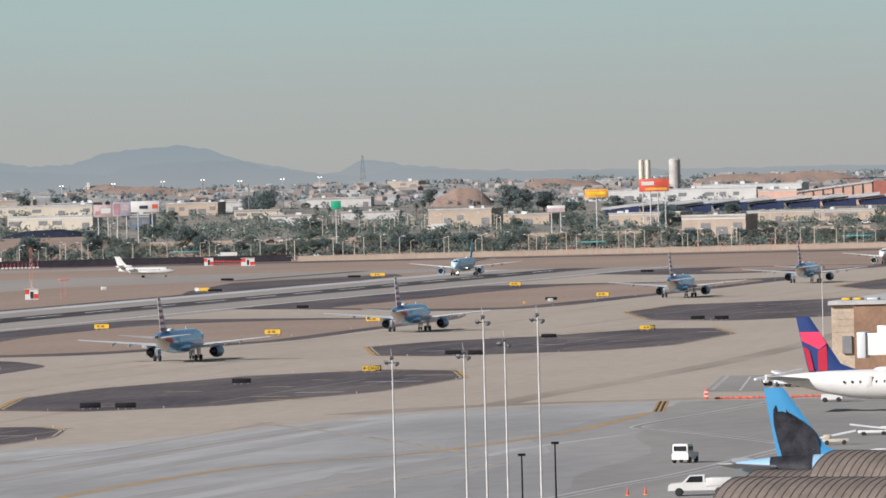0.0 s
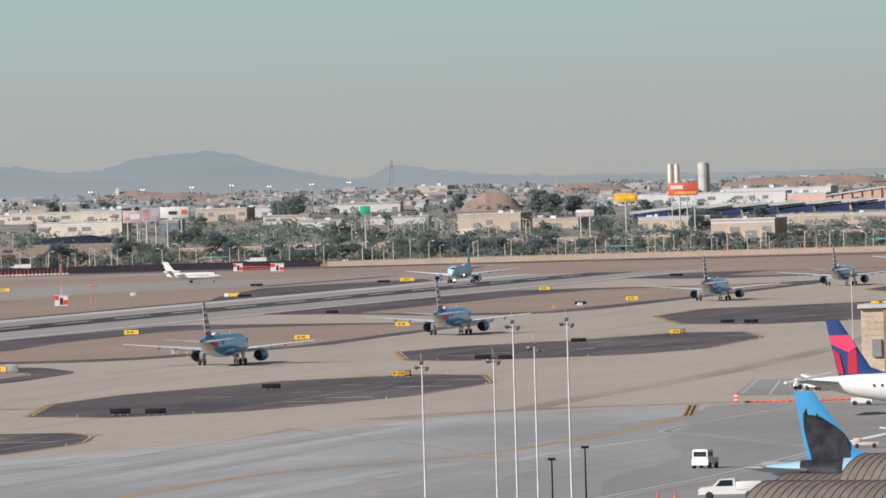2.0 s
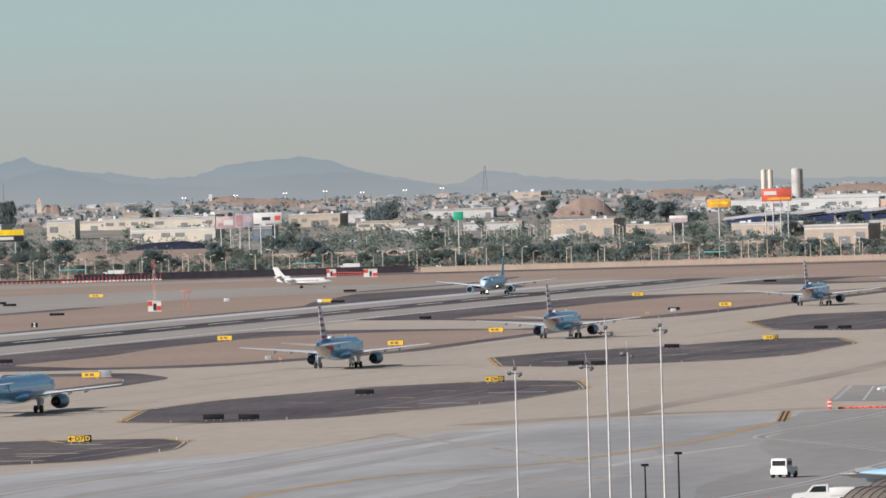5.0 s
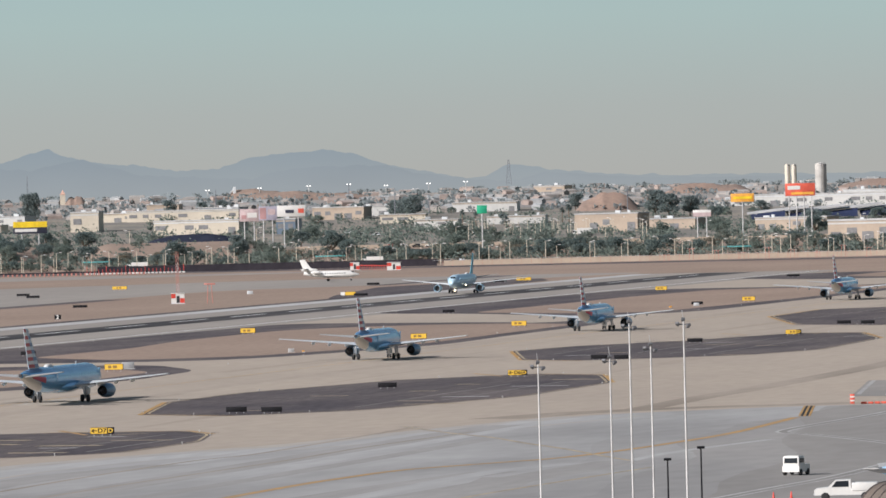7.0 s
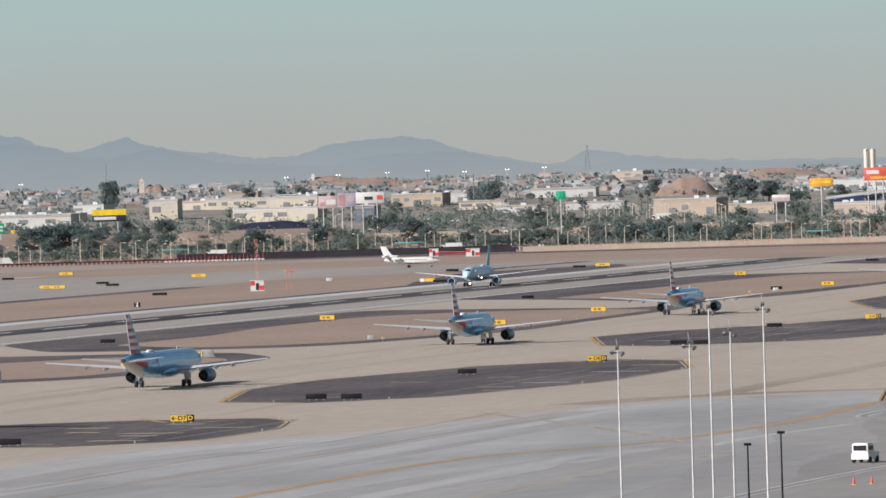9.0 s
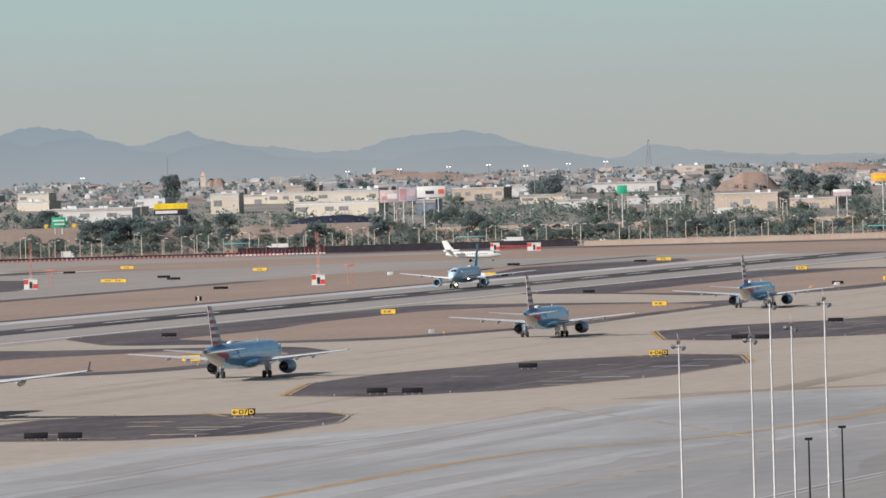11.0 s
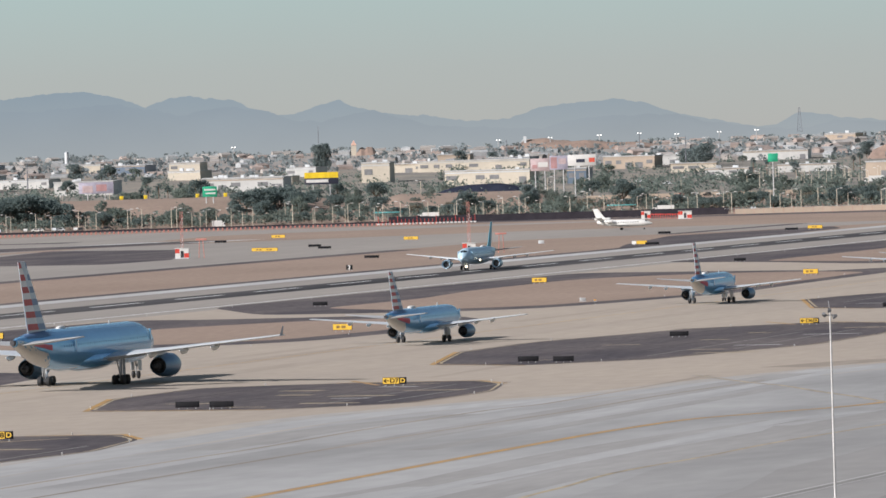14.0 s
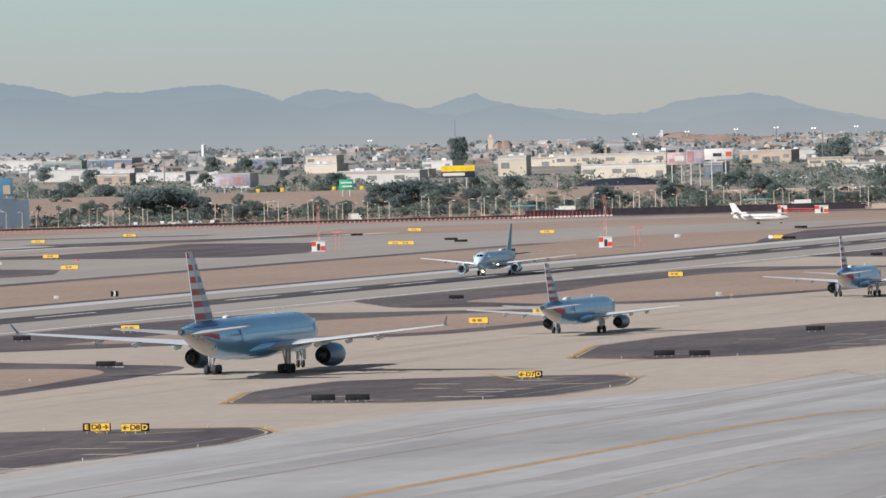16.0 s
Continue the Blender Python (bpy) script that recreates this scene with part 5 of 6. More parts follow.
for b, d, w, h in ((11.057, 4180, 38, 8.8), (8.652, 4565, 130, 6.5), (13.356, 4675, 100, 5), (10.3, 4600, 60, 5.5), (13.7, 4780, 50, 5.5), (15.05, 4700, 16, 5)):
    bm = B()
    n = 22
    top = [[bm.verts.new(Vector(polar(b, d)) + Matrix.Rotation(radians(b), 3, "Z") @ Vector((x, (u / n - 0.5) * w, -2 + (h + 2) * (1 - abs(2 * u / n - 1) ** 3.4) * f * (1 + 0.26 * noise.noise((u * 0.21, x * 0.05, b)) + 0.09 * noise.noise((u * 0.6, x * 0.2, b)))))) for u in range(n + 1)] for x, f in ((-12, 0), (-4, 0.7), (4, 1), (16, 0.3))]
    for a, c in zip(top, top[1:]):
        for i in range(n):
            bm.faces.new((a[i], a[i + 1], c[i + 1], c[i]))
    tagged(link("dirt_hill", bm, HILL), "bare reddish-brown desert hill beyond the town", "hill", "", "structure")

# solar canopies over the far car park
SOLAR_SHADE = material("solar_panel", (0.03, 0.04, 0.085), 0.6, scale=0.3, spec=0.2)
can = thing("solar_canopy", "solar canopy on steel posts over parked cars, dark sheet for the shade beneath", "canopy", "solar canopies")
# Dark navy sheet stands in for the shaded space under the roof
bm = B()
loft(bm, [[(-6, -8.4, 2.7), (-6, 7.6, 2.9), (3, 8.4, 5.0), (3, -8.4, 6.6)], [(-6, -8.4, 2.95), (-6, 7.6, 3.15), (3, 8.4, 5.25), (3, -8.4, 6.85)]])
part("solar_panel", bm, SOLAR_SHADE, can, "", False)
bm = B()
loft(bm, [[(3.1, 10, 5.2), (3.1, -20, 8.1), (13, -20, 9.0), (13, 10, 6.1)], [(3.1, 10, 5.5), (3.1, -20, 8.45), (13, -20, 9.35), (13, 10, 6.4)]])
part("edge_beam", bm, ROOF, can, "pale steel roof beam", False)
for y in (-5.5, 5.5):
    bm = B()
    tube(bm, (2, y, -1), (2, y, 5.6), 0.25, n=6)
    part("post", bm, STEEL, can)
stand(can, 9.86, 3700)
for k in range(1, 8):
    b, d = 9.86 - k * 0.272, 3700 + k * 4
    copy_thing(can, Matrix.Translation(polar(b, d, 0.22 * k)) @ pose(0, 0, 0, 0, 0, b))
garage = thing("parking_garage", "salmon parking garage with a sloping pale metal roof", "garage")
bm = B()
box(bm, 0, 22, -62, 0, -2, 6.6)
loft(bm, [[(x, 0, 6.6), (x, -40, 6.6), (x, -40, 11.4), (x, 0, 6.9)] for x in (0, 22)])
gw = part("wall", bm, WALLS["pink"], garage, "", False)
bm = B()
box(bm, -0.5, 24, -64, -40, -2, 12.4)
part("wall", bm, WALLS["red"], garage, "brick red stair tower", False)
bm = B()
loft(bm, [[(x, 1, 7.0), (x, -40, 11.9), (x, -40, 12.7), (x, 1, 7.7)] for x in (-0.7, 24)])
part("roof", bm, ROOF, garage, "sloping pale metal roof", False)
bm = B()
box(bm, 2, 24, -64, -24, 13.7, 14.1, 0.1)
part("upper_canopy", bm, SOLAR_SHADE, garage, "dark flat upper canopy", False)
for k in range(8):
    bm = B()
    y = -3 - 5.2 * k
    tube(bm, (-0.3, y, -1), (-0.3, y, 7.2 - y * 0.122), 0.22, n=8)
    part("column", bm, DARK, garage)
for k in range(4):
    bm = B()
    tube(bm, (4, -27 - 11 * k, 11), (4, -27 - 11 * k, 13.8), 0.22, n=6)
    part("canopy_post", bm, STEEL, garage)
bm = B()
box(bm, -0.6, 0.4, -62, 0.5, 4.2, 5.1)
part("parapet", bm, WALLS["cream"], garage, "cream concrete parapet", False)
stand(garage, 8.54, 4000)
SHED = thing("netting_shed", "long black shade-netting shed on the embankment", "shed")
bm = B()
loft(bm, [[(x, y, max(-2, 9.3 * math.sin(math.pi * k / 10) * f)) for k, x in ((k, -7 + 1.4 * k) for k in range(11))] for y, f in ((-17, 0.35), (-14, 0.75), (-6, 1.0), (6, 0.92), (13, 0.6), (17, 0.2))])
part("cover", bm, material("blue_black_netting", (0.028, 0.033, 0.052), 0.9, scale=0.4, spec=0.05), SHED)
stand(SHED, 14.20, 3495)
SHED.scale = (1, 1.35, 0.72)
shel = thing("bus_shelter", "turquoise roofed shelter on posts by the road", "shelter", "shelters")
bm = B()
box(bm, -1.5, 1.5, -6.2, 6.2, 3.0, 3.5, 0.05)
part("roof", bm, material("turquoise_metal", (0.12, 0.38, 0.38), 0.5, scale=0.5), shel)
for y in (-5, 0, 5):
    bm = B()
    tube(bm, (0, y, -0.5), (0, y, 3.1), 0.12, n=6)
    part("post", bm, STEEL, shel)
stand(shel, 14.905, 3200)
for b in (13.15, 10.1, 8.1):
    copy_thing(shel, Matrix.Translation(polar(b, 3205)) @ pose(0, 0, 0, 0, 0, b))


def road_vehicle(name, label, L, Hh, mat, cab, group):
    """Length along local y; the box body, glass, wheels."""
    p = thing(name, label, name.split("_")[-1], group)
    bm = B()
    if cab:
        loft(bm, [[(x, y, z) for y, z in ((-L / 2, 0.45), (L / 2, 0.45), (L / 2, 0.9), (L * 0.28, 1.0), (L * 0.14, Hh), (-L * 0.28, Hh), (-L * 0.44, 1.0), (-L / 2, 0.9))] for x in (-0.85, 0.85)])
    else:
        box(bm, -1.2, 1.2, -L / 2, L * 0.28, 0.8, Hh, 0.06)
        box(bm, -1.1, 1.1, L * 0.30, L / 2, 0.5, Hh * 0.75, 0.2)
    b = part("body", bm, mat, p, "", False)
    bm = B()
    if cab:
        box(bm, -0.88, 0.88, -L * 0.26, L * 0.15, 1.02, Hh - 0.12)
    else:
        box(bm, -1.12, 1.12, L * 0.40, L * 0.505, Hh * 0.45, Hh * 0.68)
    part("window", bm, GLASS, b, "", False)
    for y in (-L * 0.32, L * 0.32):
        for x in (-0.8, 0.8):
            bm = B()
            tube(bm, (x - 0.12, y, 0.36), (x + 0.12, y, 0.36), 0.36, n=12)
            part("wheel", bm, BLACK, p)
    return p


cars = [road_vehicle("parked_car", "white parked car beside the road", 4.5, 1.5, WHITE, True, "cars by the road"), road_vehicle("parked_car", "dark grey parked car beside the road", 4.5, 1.55, DARK, True, "cars by the road"), road_vehicle("parked_car", "silver parked car beside the road", 4.6, 1.6, GREY, True, "cars by the road"), road_vehicle("parked_car", "red parked car beside the road", 4.4, 1.5, CRIMSON, True, "cars by the road")]
rnd = random.Random(51)
for i, c in enumerate(cars):
    stand(c, 12.4 + i * 0.1, 3420)
for k in range(90):
    zone = rnd.choice(((11.5, 13.2, 3560, 3760), (11.5, 13.2, 3560, 3760), (12.0, 14.0, 3178, 3185), (17.0, 18.3, 3176, 3182), (7.5, 9.9, 3640, 3760), (7.5, 8.3, 3480, 3540)))
    b, d = rnd.uniform(*zone[:2]), rnd.uniform(*zone[2:])
    copy_thing(rnd.choice(cars[:3] if k % 9 else cars), Matrix.Translation(polar(b, d, 0.02)) @ pose(0, 0, 0, 0, 0, b + rnd.choice((0, 180, 90))))
tr = road_vehicle("box_truck", "white box truck parked beyond the dark fence", 9, 3.4, WHITE, False, "trucks by the road")
stand(tr, 12.835, 3180, 0.02)
copy_thing(tr, Matrix.Translation(polar(16.177, 3150, 0.02)) @ pose(0, 0, 0, 0, 0, 16 + 180)).scale = (0.9, 0.6, 0.9)
copy_thing(tr, Matrix.Translation(polar(14.6, 3178, 0.02)) @ pose(0, 0, 0, 0, 0, 14))
copy_thing(tr, Matrix.Translation(polar(11.25, 3560, 0.02)) @ pose(0, 0, 0, 0, 0, 14))
# lit flood lamps over the far sports ground
for k, b in enumerate((14.06, 13.67, 13.3, 13.0, 12.72, 12.4, 12.12, 16.05)):
    p = thing("flood_light", "lit floodlight on a tall pole in the haze", "flood light", "flood lights")
    bm = B()
    tube(bm, (0, 0, -1), (0, 0, 7), 0.25, n=6)
    part("pole", bm, STEEL, p)
    bm = B()
    for y in (-0.9, 0.9):
        box(bm, -0.4, 0.3, y - 0.4, y + 0.4, 6.7, 7.3, 0.1)
    part("lamp_head", bm, FLOOD, p, "glowing white lamp head")
    stand(p, b, 4700 + (k * 37) % 120)


# ---- airfield signs ----
def text_mesh(s, size):
    c = bpy.data.curves.new("lettering", "FONT")
    c.body, c.size, c.align_x, c.align_y, c.extrude, c.offset = s, size, "CENTER", "CENTER", 0.01, 0.025
    o = bpy.data.objects.new("lettering", c)
    scene.collection.objects.link(o)
    me = bpy.data.meshes.new_from_object(o.evaluated_get(bpy.context.evaluated_depsgraph_get()))
    bpy.data.objects.remove(o)
    return me


LETTERS = {}


def lettering(s, size, mat, parent, y, z, x=-0.2):
    key = (s, size, mat.name)
    if key not in LETTERS:
        LETTERS[key] = text_mesh(s, size)
        LETTERS[key].materials.clear()
        LETTERS[key].materials.append(mat)
    o = new("lettering", LETTERS[key])
    o.parent = parent
    o.matrix_basis = Matrix.Translation((x, y, z)) @ pose(0, 0, 0, 90, 0, -90)
    return o


def airfield_sign(x, y, panels, label, turn=0.0, w=3.1, group="yellow taxiway signs", drop=0.0):
    """panels: (share of the width, colour, writing), seen from -x, first one at the viewer's left (+y)."""
    p = thing("taxiway_sign", label, "airfield sign", group)
    bm = B()
    box(bm, -0.16, 0.16, -w / 2, w / 2, 0.3, 1.38, 0.03)
    part("housing", bm, SIGNBOX, p, "black sign housing")
    for k in range(3):
        bm = B()
        yy = w * (k - 1) * 0.36
        tube(bm, (0, yy, 0), (0, yy, 0.34), 0.06, n=6)
        part("leg", bm, STEEL, p)
    y0 = w / 2
    for share, mat, s in panels:
        y1 = y0 - share * w
        bm = B()
        box(bm, -0.19, -0.15, y1 + 0.04, y0 - 0.04, 0.36, 1.33)
        f = part("face", bm, mat, p, "", False)
        if s:
            lettering(s, 1.3 if s in ("1", "2", "3") else 0.95, WHITE if mat == SIGNBOX and s in ("1", "2", "3") else SIGN if mat == SIGNBOX else SIGNBOX, p, (y0 + y1) / 2, 0.83, -0.2)
        y0 = y1
    p.matrix_world = Matrix.Translation((x, y, 0.03)) @ pose(0, 0, 0, 0, 0, turn) @ Matrix.Diagonal((1, 1, 1 - drop, 1))
    return p


INK = material("weathered_black_lettering", (0.20, 0.115, 0.02), 0.6, scale=1)


def two_bars(p, w):
    for a, b in ((0.35, 0.15), (0.05, -0.2)):
        bm = B()
        box(bm, -0.21, -0.19, b * w, a * w, 0.62, 1.08)
        part("lettering", bm, INK, p, "", False)


for x, y, s in ((969, 257.7, "\u2190D7"), (808, 260.5, "\u2190D8"), (1234, 257, "\u2190D6"), (1523, 260, "")):
    p = airfield_sign(x, y, ((0.72, SIGN, s), (0.28, SIGNBOX, "D")), "yellow taxiway sign with black writing on asphalt", w=3.2, drop=0.18)
    if not s:
        two_bars(p, 2.0)
airfield_sign(811, 266, ((0.28, SIGNBOX, "E"), (0.72, SIGN, "D8\u2192")), "yellow taxiway sign with black writing on asphalt", w=3.2, drop=0.18)
FRONTS = [(1323, 349.4), (1647, 404), (1547, 343), (2181, 411), (1953, 345), (1669, 347), (1260, 344), (1255, 405), (1935, 641), (2147, 717), (2262, 640), (2456, 646), (2602, 733), (2467, 511), (2633, 849), (2517, 845), (2268, 645)]
for x, y in FRONTS:
    p = airfield_sign(x, y, ((1.0, SIGN, ""),), "yellow taxiway sign with black marks on dirt", w=3.4 if y < 500 else 5.0)
    two_bars(p, 3.0)
p = airfield_sign(2205, 510, ((0.3, WHITE, ""), (0.7, SIGN, "")), "yellow and white taxiway sign beside the runway", w=4.6)
BACKS = [(1058, 261.5), (1055, 255.6), (1176, 266), (1341, 264.3), (1338, 259.5), (1467, 270), (1871, 407), (1917, 352), (1623, 266), (1618, 260), (2453, 516), (2445, 557), (2433, 415), (898, 265.2), (896.5, 260.4), (1467, 405), (2081, 559), (2518, 730), (1213, 410.6), (1057, 345), (1478, 512), (2300, 633), (2350, 650), (2200, 505)]
for i, (x, y) in enumerate(BACKS):
    airfield_sign(x, y, ((1.0, SIGN, ""),), "black back of a taxiway sign on asphalt", 180, w=3.0 if x < 2000 else 4.2, group="taxiway signs seen from behind", drop=0.32)
for x, y, s in ((1556, 505.5, "3"), (1880, 511, "2")):
    airfield_sign(x, y, ((1.0, SIGNBOX, s),), "black distance marker with white numeral beside the runway", w=1.5, group="distance markers").scale = (1, 1.1, 1.1)

light = thing("edge_light", "small white taxiway edge light on a stake", "edge light", "edge lights")
bm = B()
tube(bm, (0, 0, 0), (0, 0, 0.2), 0.05, n=6)
part("stake", bm, STEEL, light)
bm = B()
bmesh.ops.create_icosphere(bm, subdivisions=1, radius=0.1, matrix=Matrix.Translation((0, 0, 0.25)))
part("lens", bm, PALEPOLE, light, "white glass lens")
spots = []
for pts in ISLANDS[:5]:
    ring = fillet(pts, 9, 2)
    spots += [ring[i] for i in range(0, len(ring), 3)]
for x in range(1000, 2400, 60):
    spots.append((x, 337.5)), spots.append((x, 427))
light.matrix_world = pose(*spots[0], 0.03)
for q in spots[1:]:
    copy_thing(light, pose(*q, 0.03))

for x, y, w, m in ((1453, 347.8, 0.8, STEEL), (1339, 351, 1.5, STEEL), (1450, 344.6, 0.35, ORANGE), (1057, 343, 0.8, DARK), (1905, 350, 0.9, GREY), (1880, 352, 0.5, ORANGE), (2295, 562, 1.2, GREY), (1560, 520, 0.7, GREY), (2050, 700, 1.0, WHITE), (2090, 690, 0.7, REDB)):
    p = thing("equipment_box", "small weathered equipment box standing on the infield", "equipment box", "equipment boxes")
    bm = B()
    box(bm, -w / 2, w / 2, -w * 0.7, w * 0.7, 0.15, 0.15 + w * 0.75, 0.04)
    part("cabinet", bm, m, p)
    bm = B()
    box(bm, -w * 0.6, w * 0.6, -w * 0.8, w * 0.8, 0, 0.15)
    part("slab", bm, PALE, p, "", False)
    p.matrix_world = pose(x, y, 0.03, 0, 0, 20)

# ---- huts, masts and antennas on the airfield ----
WBAND = (RED, WHITE)


def hut(x, y, w, turn=0.0, mast=0.0, extra=True):
    p = thing("equipment_hut", "red and white chequered equipment hut" + (" with lattice mast" if mast else " on the airfield dirt"), "hut", "equipment huts")
    for i in range(3):
        for j in range(2):
            bm = B()
            box(bm, -w * 0.4, w * 0.4, -w / 2 + i * w / 3 + 0.005, -w / 2 + (i + 1) * w / 3 - 0.005, 0.25 + j * 1.35, 1.59 + j * 1.35)
            part("wall_panel", bm, WBAND[0 if i != 1 and (i // 2 + j) % 2 == 0 else 1], p, "", False)
    bm = B()
    box(bm, -w * 0.44, w * 0.44, -w * 0.53, w * 0.53, 2.95, 3.1, 0.03)
    part("roof", bm, WHITE, p)
    bm = B()
    box(bm, -w * 0.42, w * 0.42, -w * 0.52, w * 0.52, 0, 0.25)
    part("plinth", bm, GREY, p, "", False)
    bm = B()
    box(bm, -w * 0.4 - 0.06, -w * 0.4, -0.5, 0.4, 0.3, 2.3)
    part("door", bm, DARK, p, "", False)
    if mast:
        foot = [(1.6 + 0.45 * math.cos(a * 2.1), 0.45 * math.sin(a * 2.1)) for a in range(3)]
        for a in range(3):
            bm = B()
            tube(bm, (*foot[a], 0), (*foot[a], mast), 0.05, n=4)
            part("mast_leg", bm, PINKB_POST, p)
            for k in range(int(mast / 1.5)):
                bm = B()
                tube(bm, (*foot[a], k * 1.5), (*foot[(a + 1) % 3], k * 1.5 + 1.5), 0.022, n=4)
                part("mast_brace", bm, (PINKB_POST, GREY)[k // 2 % 2], p)
    p.matrix_world = pose(x, y, 0.0, 0, 0, turn)
    return p


hut(2931, 675, 3.6, 12)
hut(2899, 652, 5.2, 12)
hut(2180, 644, 4.0, 14, 14)
hut(2130, 543, 3.8, 14, 15)
for x, y in ((2128, 533), (2180, 638)):
    p = thing("monitor_stand", "red tubular monitor stand beside the hut", "antenna stand", "monitor stands")
    for dy in (-0.8, 0.8):
        bm = B()
        tube(bm, (0, dy, 0), (0, dy * 0.6, 5.5), 0.10, n=6)
        part("leg", bm, PINKB_POST, p)
    bm = B()
    box(bm, -0.3, 0.3, -1.6, 1.6, 5.3, 5.8, 0.05)
    part("antenna_bar", bm, PINKB_POST, p)
    p.matrix_world = pose(x, y, 0, 0, 0, 12)
arr = thing("localizer_array", "red and white localizer antenna array near the boundary", "antenna array")
for k in range(26):
    bm = B()
    tube(bm, (0, -19.5 + 1.55 * k, 0), (0, -19.5 + 1.55 * k, 3.6 if k % 5 == 0 else 2.2), 0.10, n=5)
    tube(bm, (-1.2, -19.5 + 1.55 * k, 2.0), (1.2, -19.5 + 1.55 * k, 2.0), 0.07, n=4)
    part("dipole", bm, RED, arr)
    bm = B()
    box(bm, -0.6, 0.6, -20 + 1.55 * k, -18.9 + 1.55 * k, 0.1, 0.7, 0.04)
    part("base", bm, WHITE, arr)
arr.matrix_world = pose(2960, 772, 0, 0, 0, 15)
fen = thing("localizer_fence", "red tubular barrier between the two huts", "barrier")
for k in range(12):
    bm = B()
    tube(bm, (0, 0, 0), (0, 0, 2.0), 0.09, n=5)
    o = part("post", bm, RED, fen)
    o.location = (2929 - k * 2.3, 672.5 - k * 1.5, 0)
bm = B()
tube(bm, (2929, 672.5, 1.8), (2904, 656, 1.8), 0.12, n=5)
part("rail", bm, RED, fen)

# ---- business jet ----
def business_jet():
    p = thing("business_jet", "white three-engined business jet with a raked tail", "business jet")
    L, R, zc = 20.2, 1.2, 2.35
    bm = B()
    loft(bm, [circle(L * 0.5 - s * L, 0, zc + dz, R * w, R * w, 20) for s, w, dz in ((0, 0.03, -0.3), (0.03, 0.3, -0.24), (0.09, 0.66, -0.12), (0.16, 0.94, 0), (0.24, 1, 0.02), (0.62, 1, 0.02), (0.78, 0.85, 0.15), (0.9, 0.6, 0.3), (0.97, 0.42, 0.36))])
    f = part("fuselage", bm, WHITE, p)
    bm = B()
    for s in (-1, 1):
        box(bm, L * 0.5 - 0.135 * L, L * 0.5 - 0.10 * L, s * 0.15, s * 0.72, zc + 0.52, zc + 0.86)
    part("cockpit_window", bm, GLASS, f, "", False)
    for s in (-1, 1):
        for k in range(9):
            bm = B()
            x = L * 0.25 - k * 0.85
            box(bm, x - 0.2, x + 0.2, s * R * 0.97 - 0.04, s * R * 0.97 + 0.04, zc + 0.15, zc + 0.5)
            part("window", bm, GLASS, f, "", False)
        bm = B()
        wing_shape(bm, (1.6, 0.5, zc - 0.8), (-3.6, 9.6, zc - 0.3), 4.2, 1.1, 0.4, 0.12, s)
        part("wing", bm, WHITE, p)
        bm = B()
        loft(bm, [circle(-3.6 - u, s * 1.85, zc + 0.75, q, q, 16) for u, q in ((0, 0.42), (0.2, 0.52), (1.4, 0.56), (2.6, 0.42), (2.9, 0.3))])
        e = part("engine", bm, WHITE, p, "white jet engine pod")
        bm = B()
        tube(bm, (-3.55, s * 1.85, zc + 0.75), (-3.7, s * 1.85, zc + 0.75), 0.40, n=14)
        part("fan", bm, DARK, e)
        bm = B()
        wing_shape(bm, (-7.6, 0.1, zc + 2.0), (-9.6, 3.9, zc + 1.9), 2.2, 0.9, 0.2, 0.08, s)
        part("tailplane", bm, WHITE, p)
        bm = B()
        tube(bm, (-0.9, s * 1.6, 0.4), (-0.9, s * 1.5, zc - 0.6), 0.10, n=6)
        g = part("main_gear", bm, STEEL, p)
        wheel(g, -0.9, s * 1.75, 0.38, 0.26)
        wheel(g, -0.9, s * 1.45, 0.38, 0.26)
    bm = B()
    loft(bm, [[(x, y * t, z) for x, y in ((xf, 0), ((xf + xr) / 2, 1), (xr, 0), ((xf + xr) / 2, -1))] for xf, xr, z, t in ((-5.6, -9.3, zc + 0.9, 0.25), (-7.6, -10.2, zc + 3.1, 0.16), (-9.0, -10.9, zc + 5.2, 0.08))])
    part("fin", bm, WHITE, p)
    bm = B()
    loft(bm, [circle(-4.7 - u, 0, zc + 1.55, q, q, 16) for u, q in ((0, 0.36), (0.2, 0.48), (2.2, 0.52), (4.6, 0.44), (5.6, 0.32))])
    e = part("centre_engine", bm, WHITE, p, "white tail engine pod")
    bm = B()
    tube(bm, (7.1, 0, 0.3), (7.1, 0, zc - 0.8), 0.08, n=6)
    g = part("nose_gear", bm, STEEL, p)
    wheel(g, 7.1, 0.15, 0.3, 0.18)
    wheel(g, 7.1, -0.15, 0.3, 0.18)
    return p


jet = business_jet()

# ---- near the terminal: parked airliners, building, vehicles, lamp posts ----
PARKED = dict(R=1.9, span=34.3, height=12.5, track=5.7, engine_y=4.9, nac_r=1.1, nac_l=4.2, wheels=2)
SKYBLUE = material("light_blue_body_paint", (0.25, 0.41, 0.55), 0.35, vary=0.04, scale=0.5)
GATE_FIN, VAULT_FIN = (0.24, 0.118, 0.073), (0.252, 0.130, 0.082)
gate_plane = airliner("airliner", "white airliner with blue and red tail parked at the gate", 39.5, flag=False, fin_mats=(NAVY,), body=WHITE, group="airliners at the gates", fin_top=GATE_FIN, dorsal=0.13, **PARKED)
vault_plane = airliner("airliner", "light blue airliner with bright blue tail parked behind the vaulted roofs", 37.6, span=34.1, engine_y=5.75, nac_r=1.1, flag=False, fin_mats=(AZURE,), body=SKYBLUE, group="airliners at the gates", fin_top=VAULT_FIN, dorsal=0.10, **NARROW)


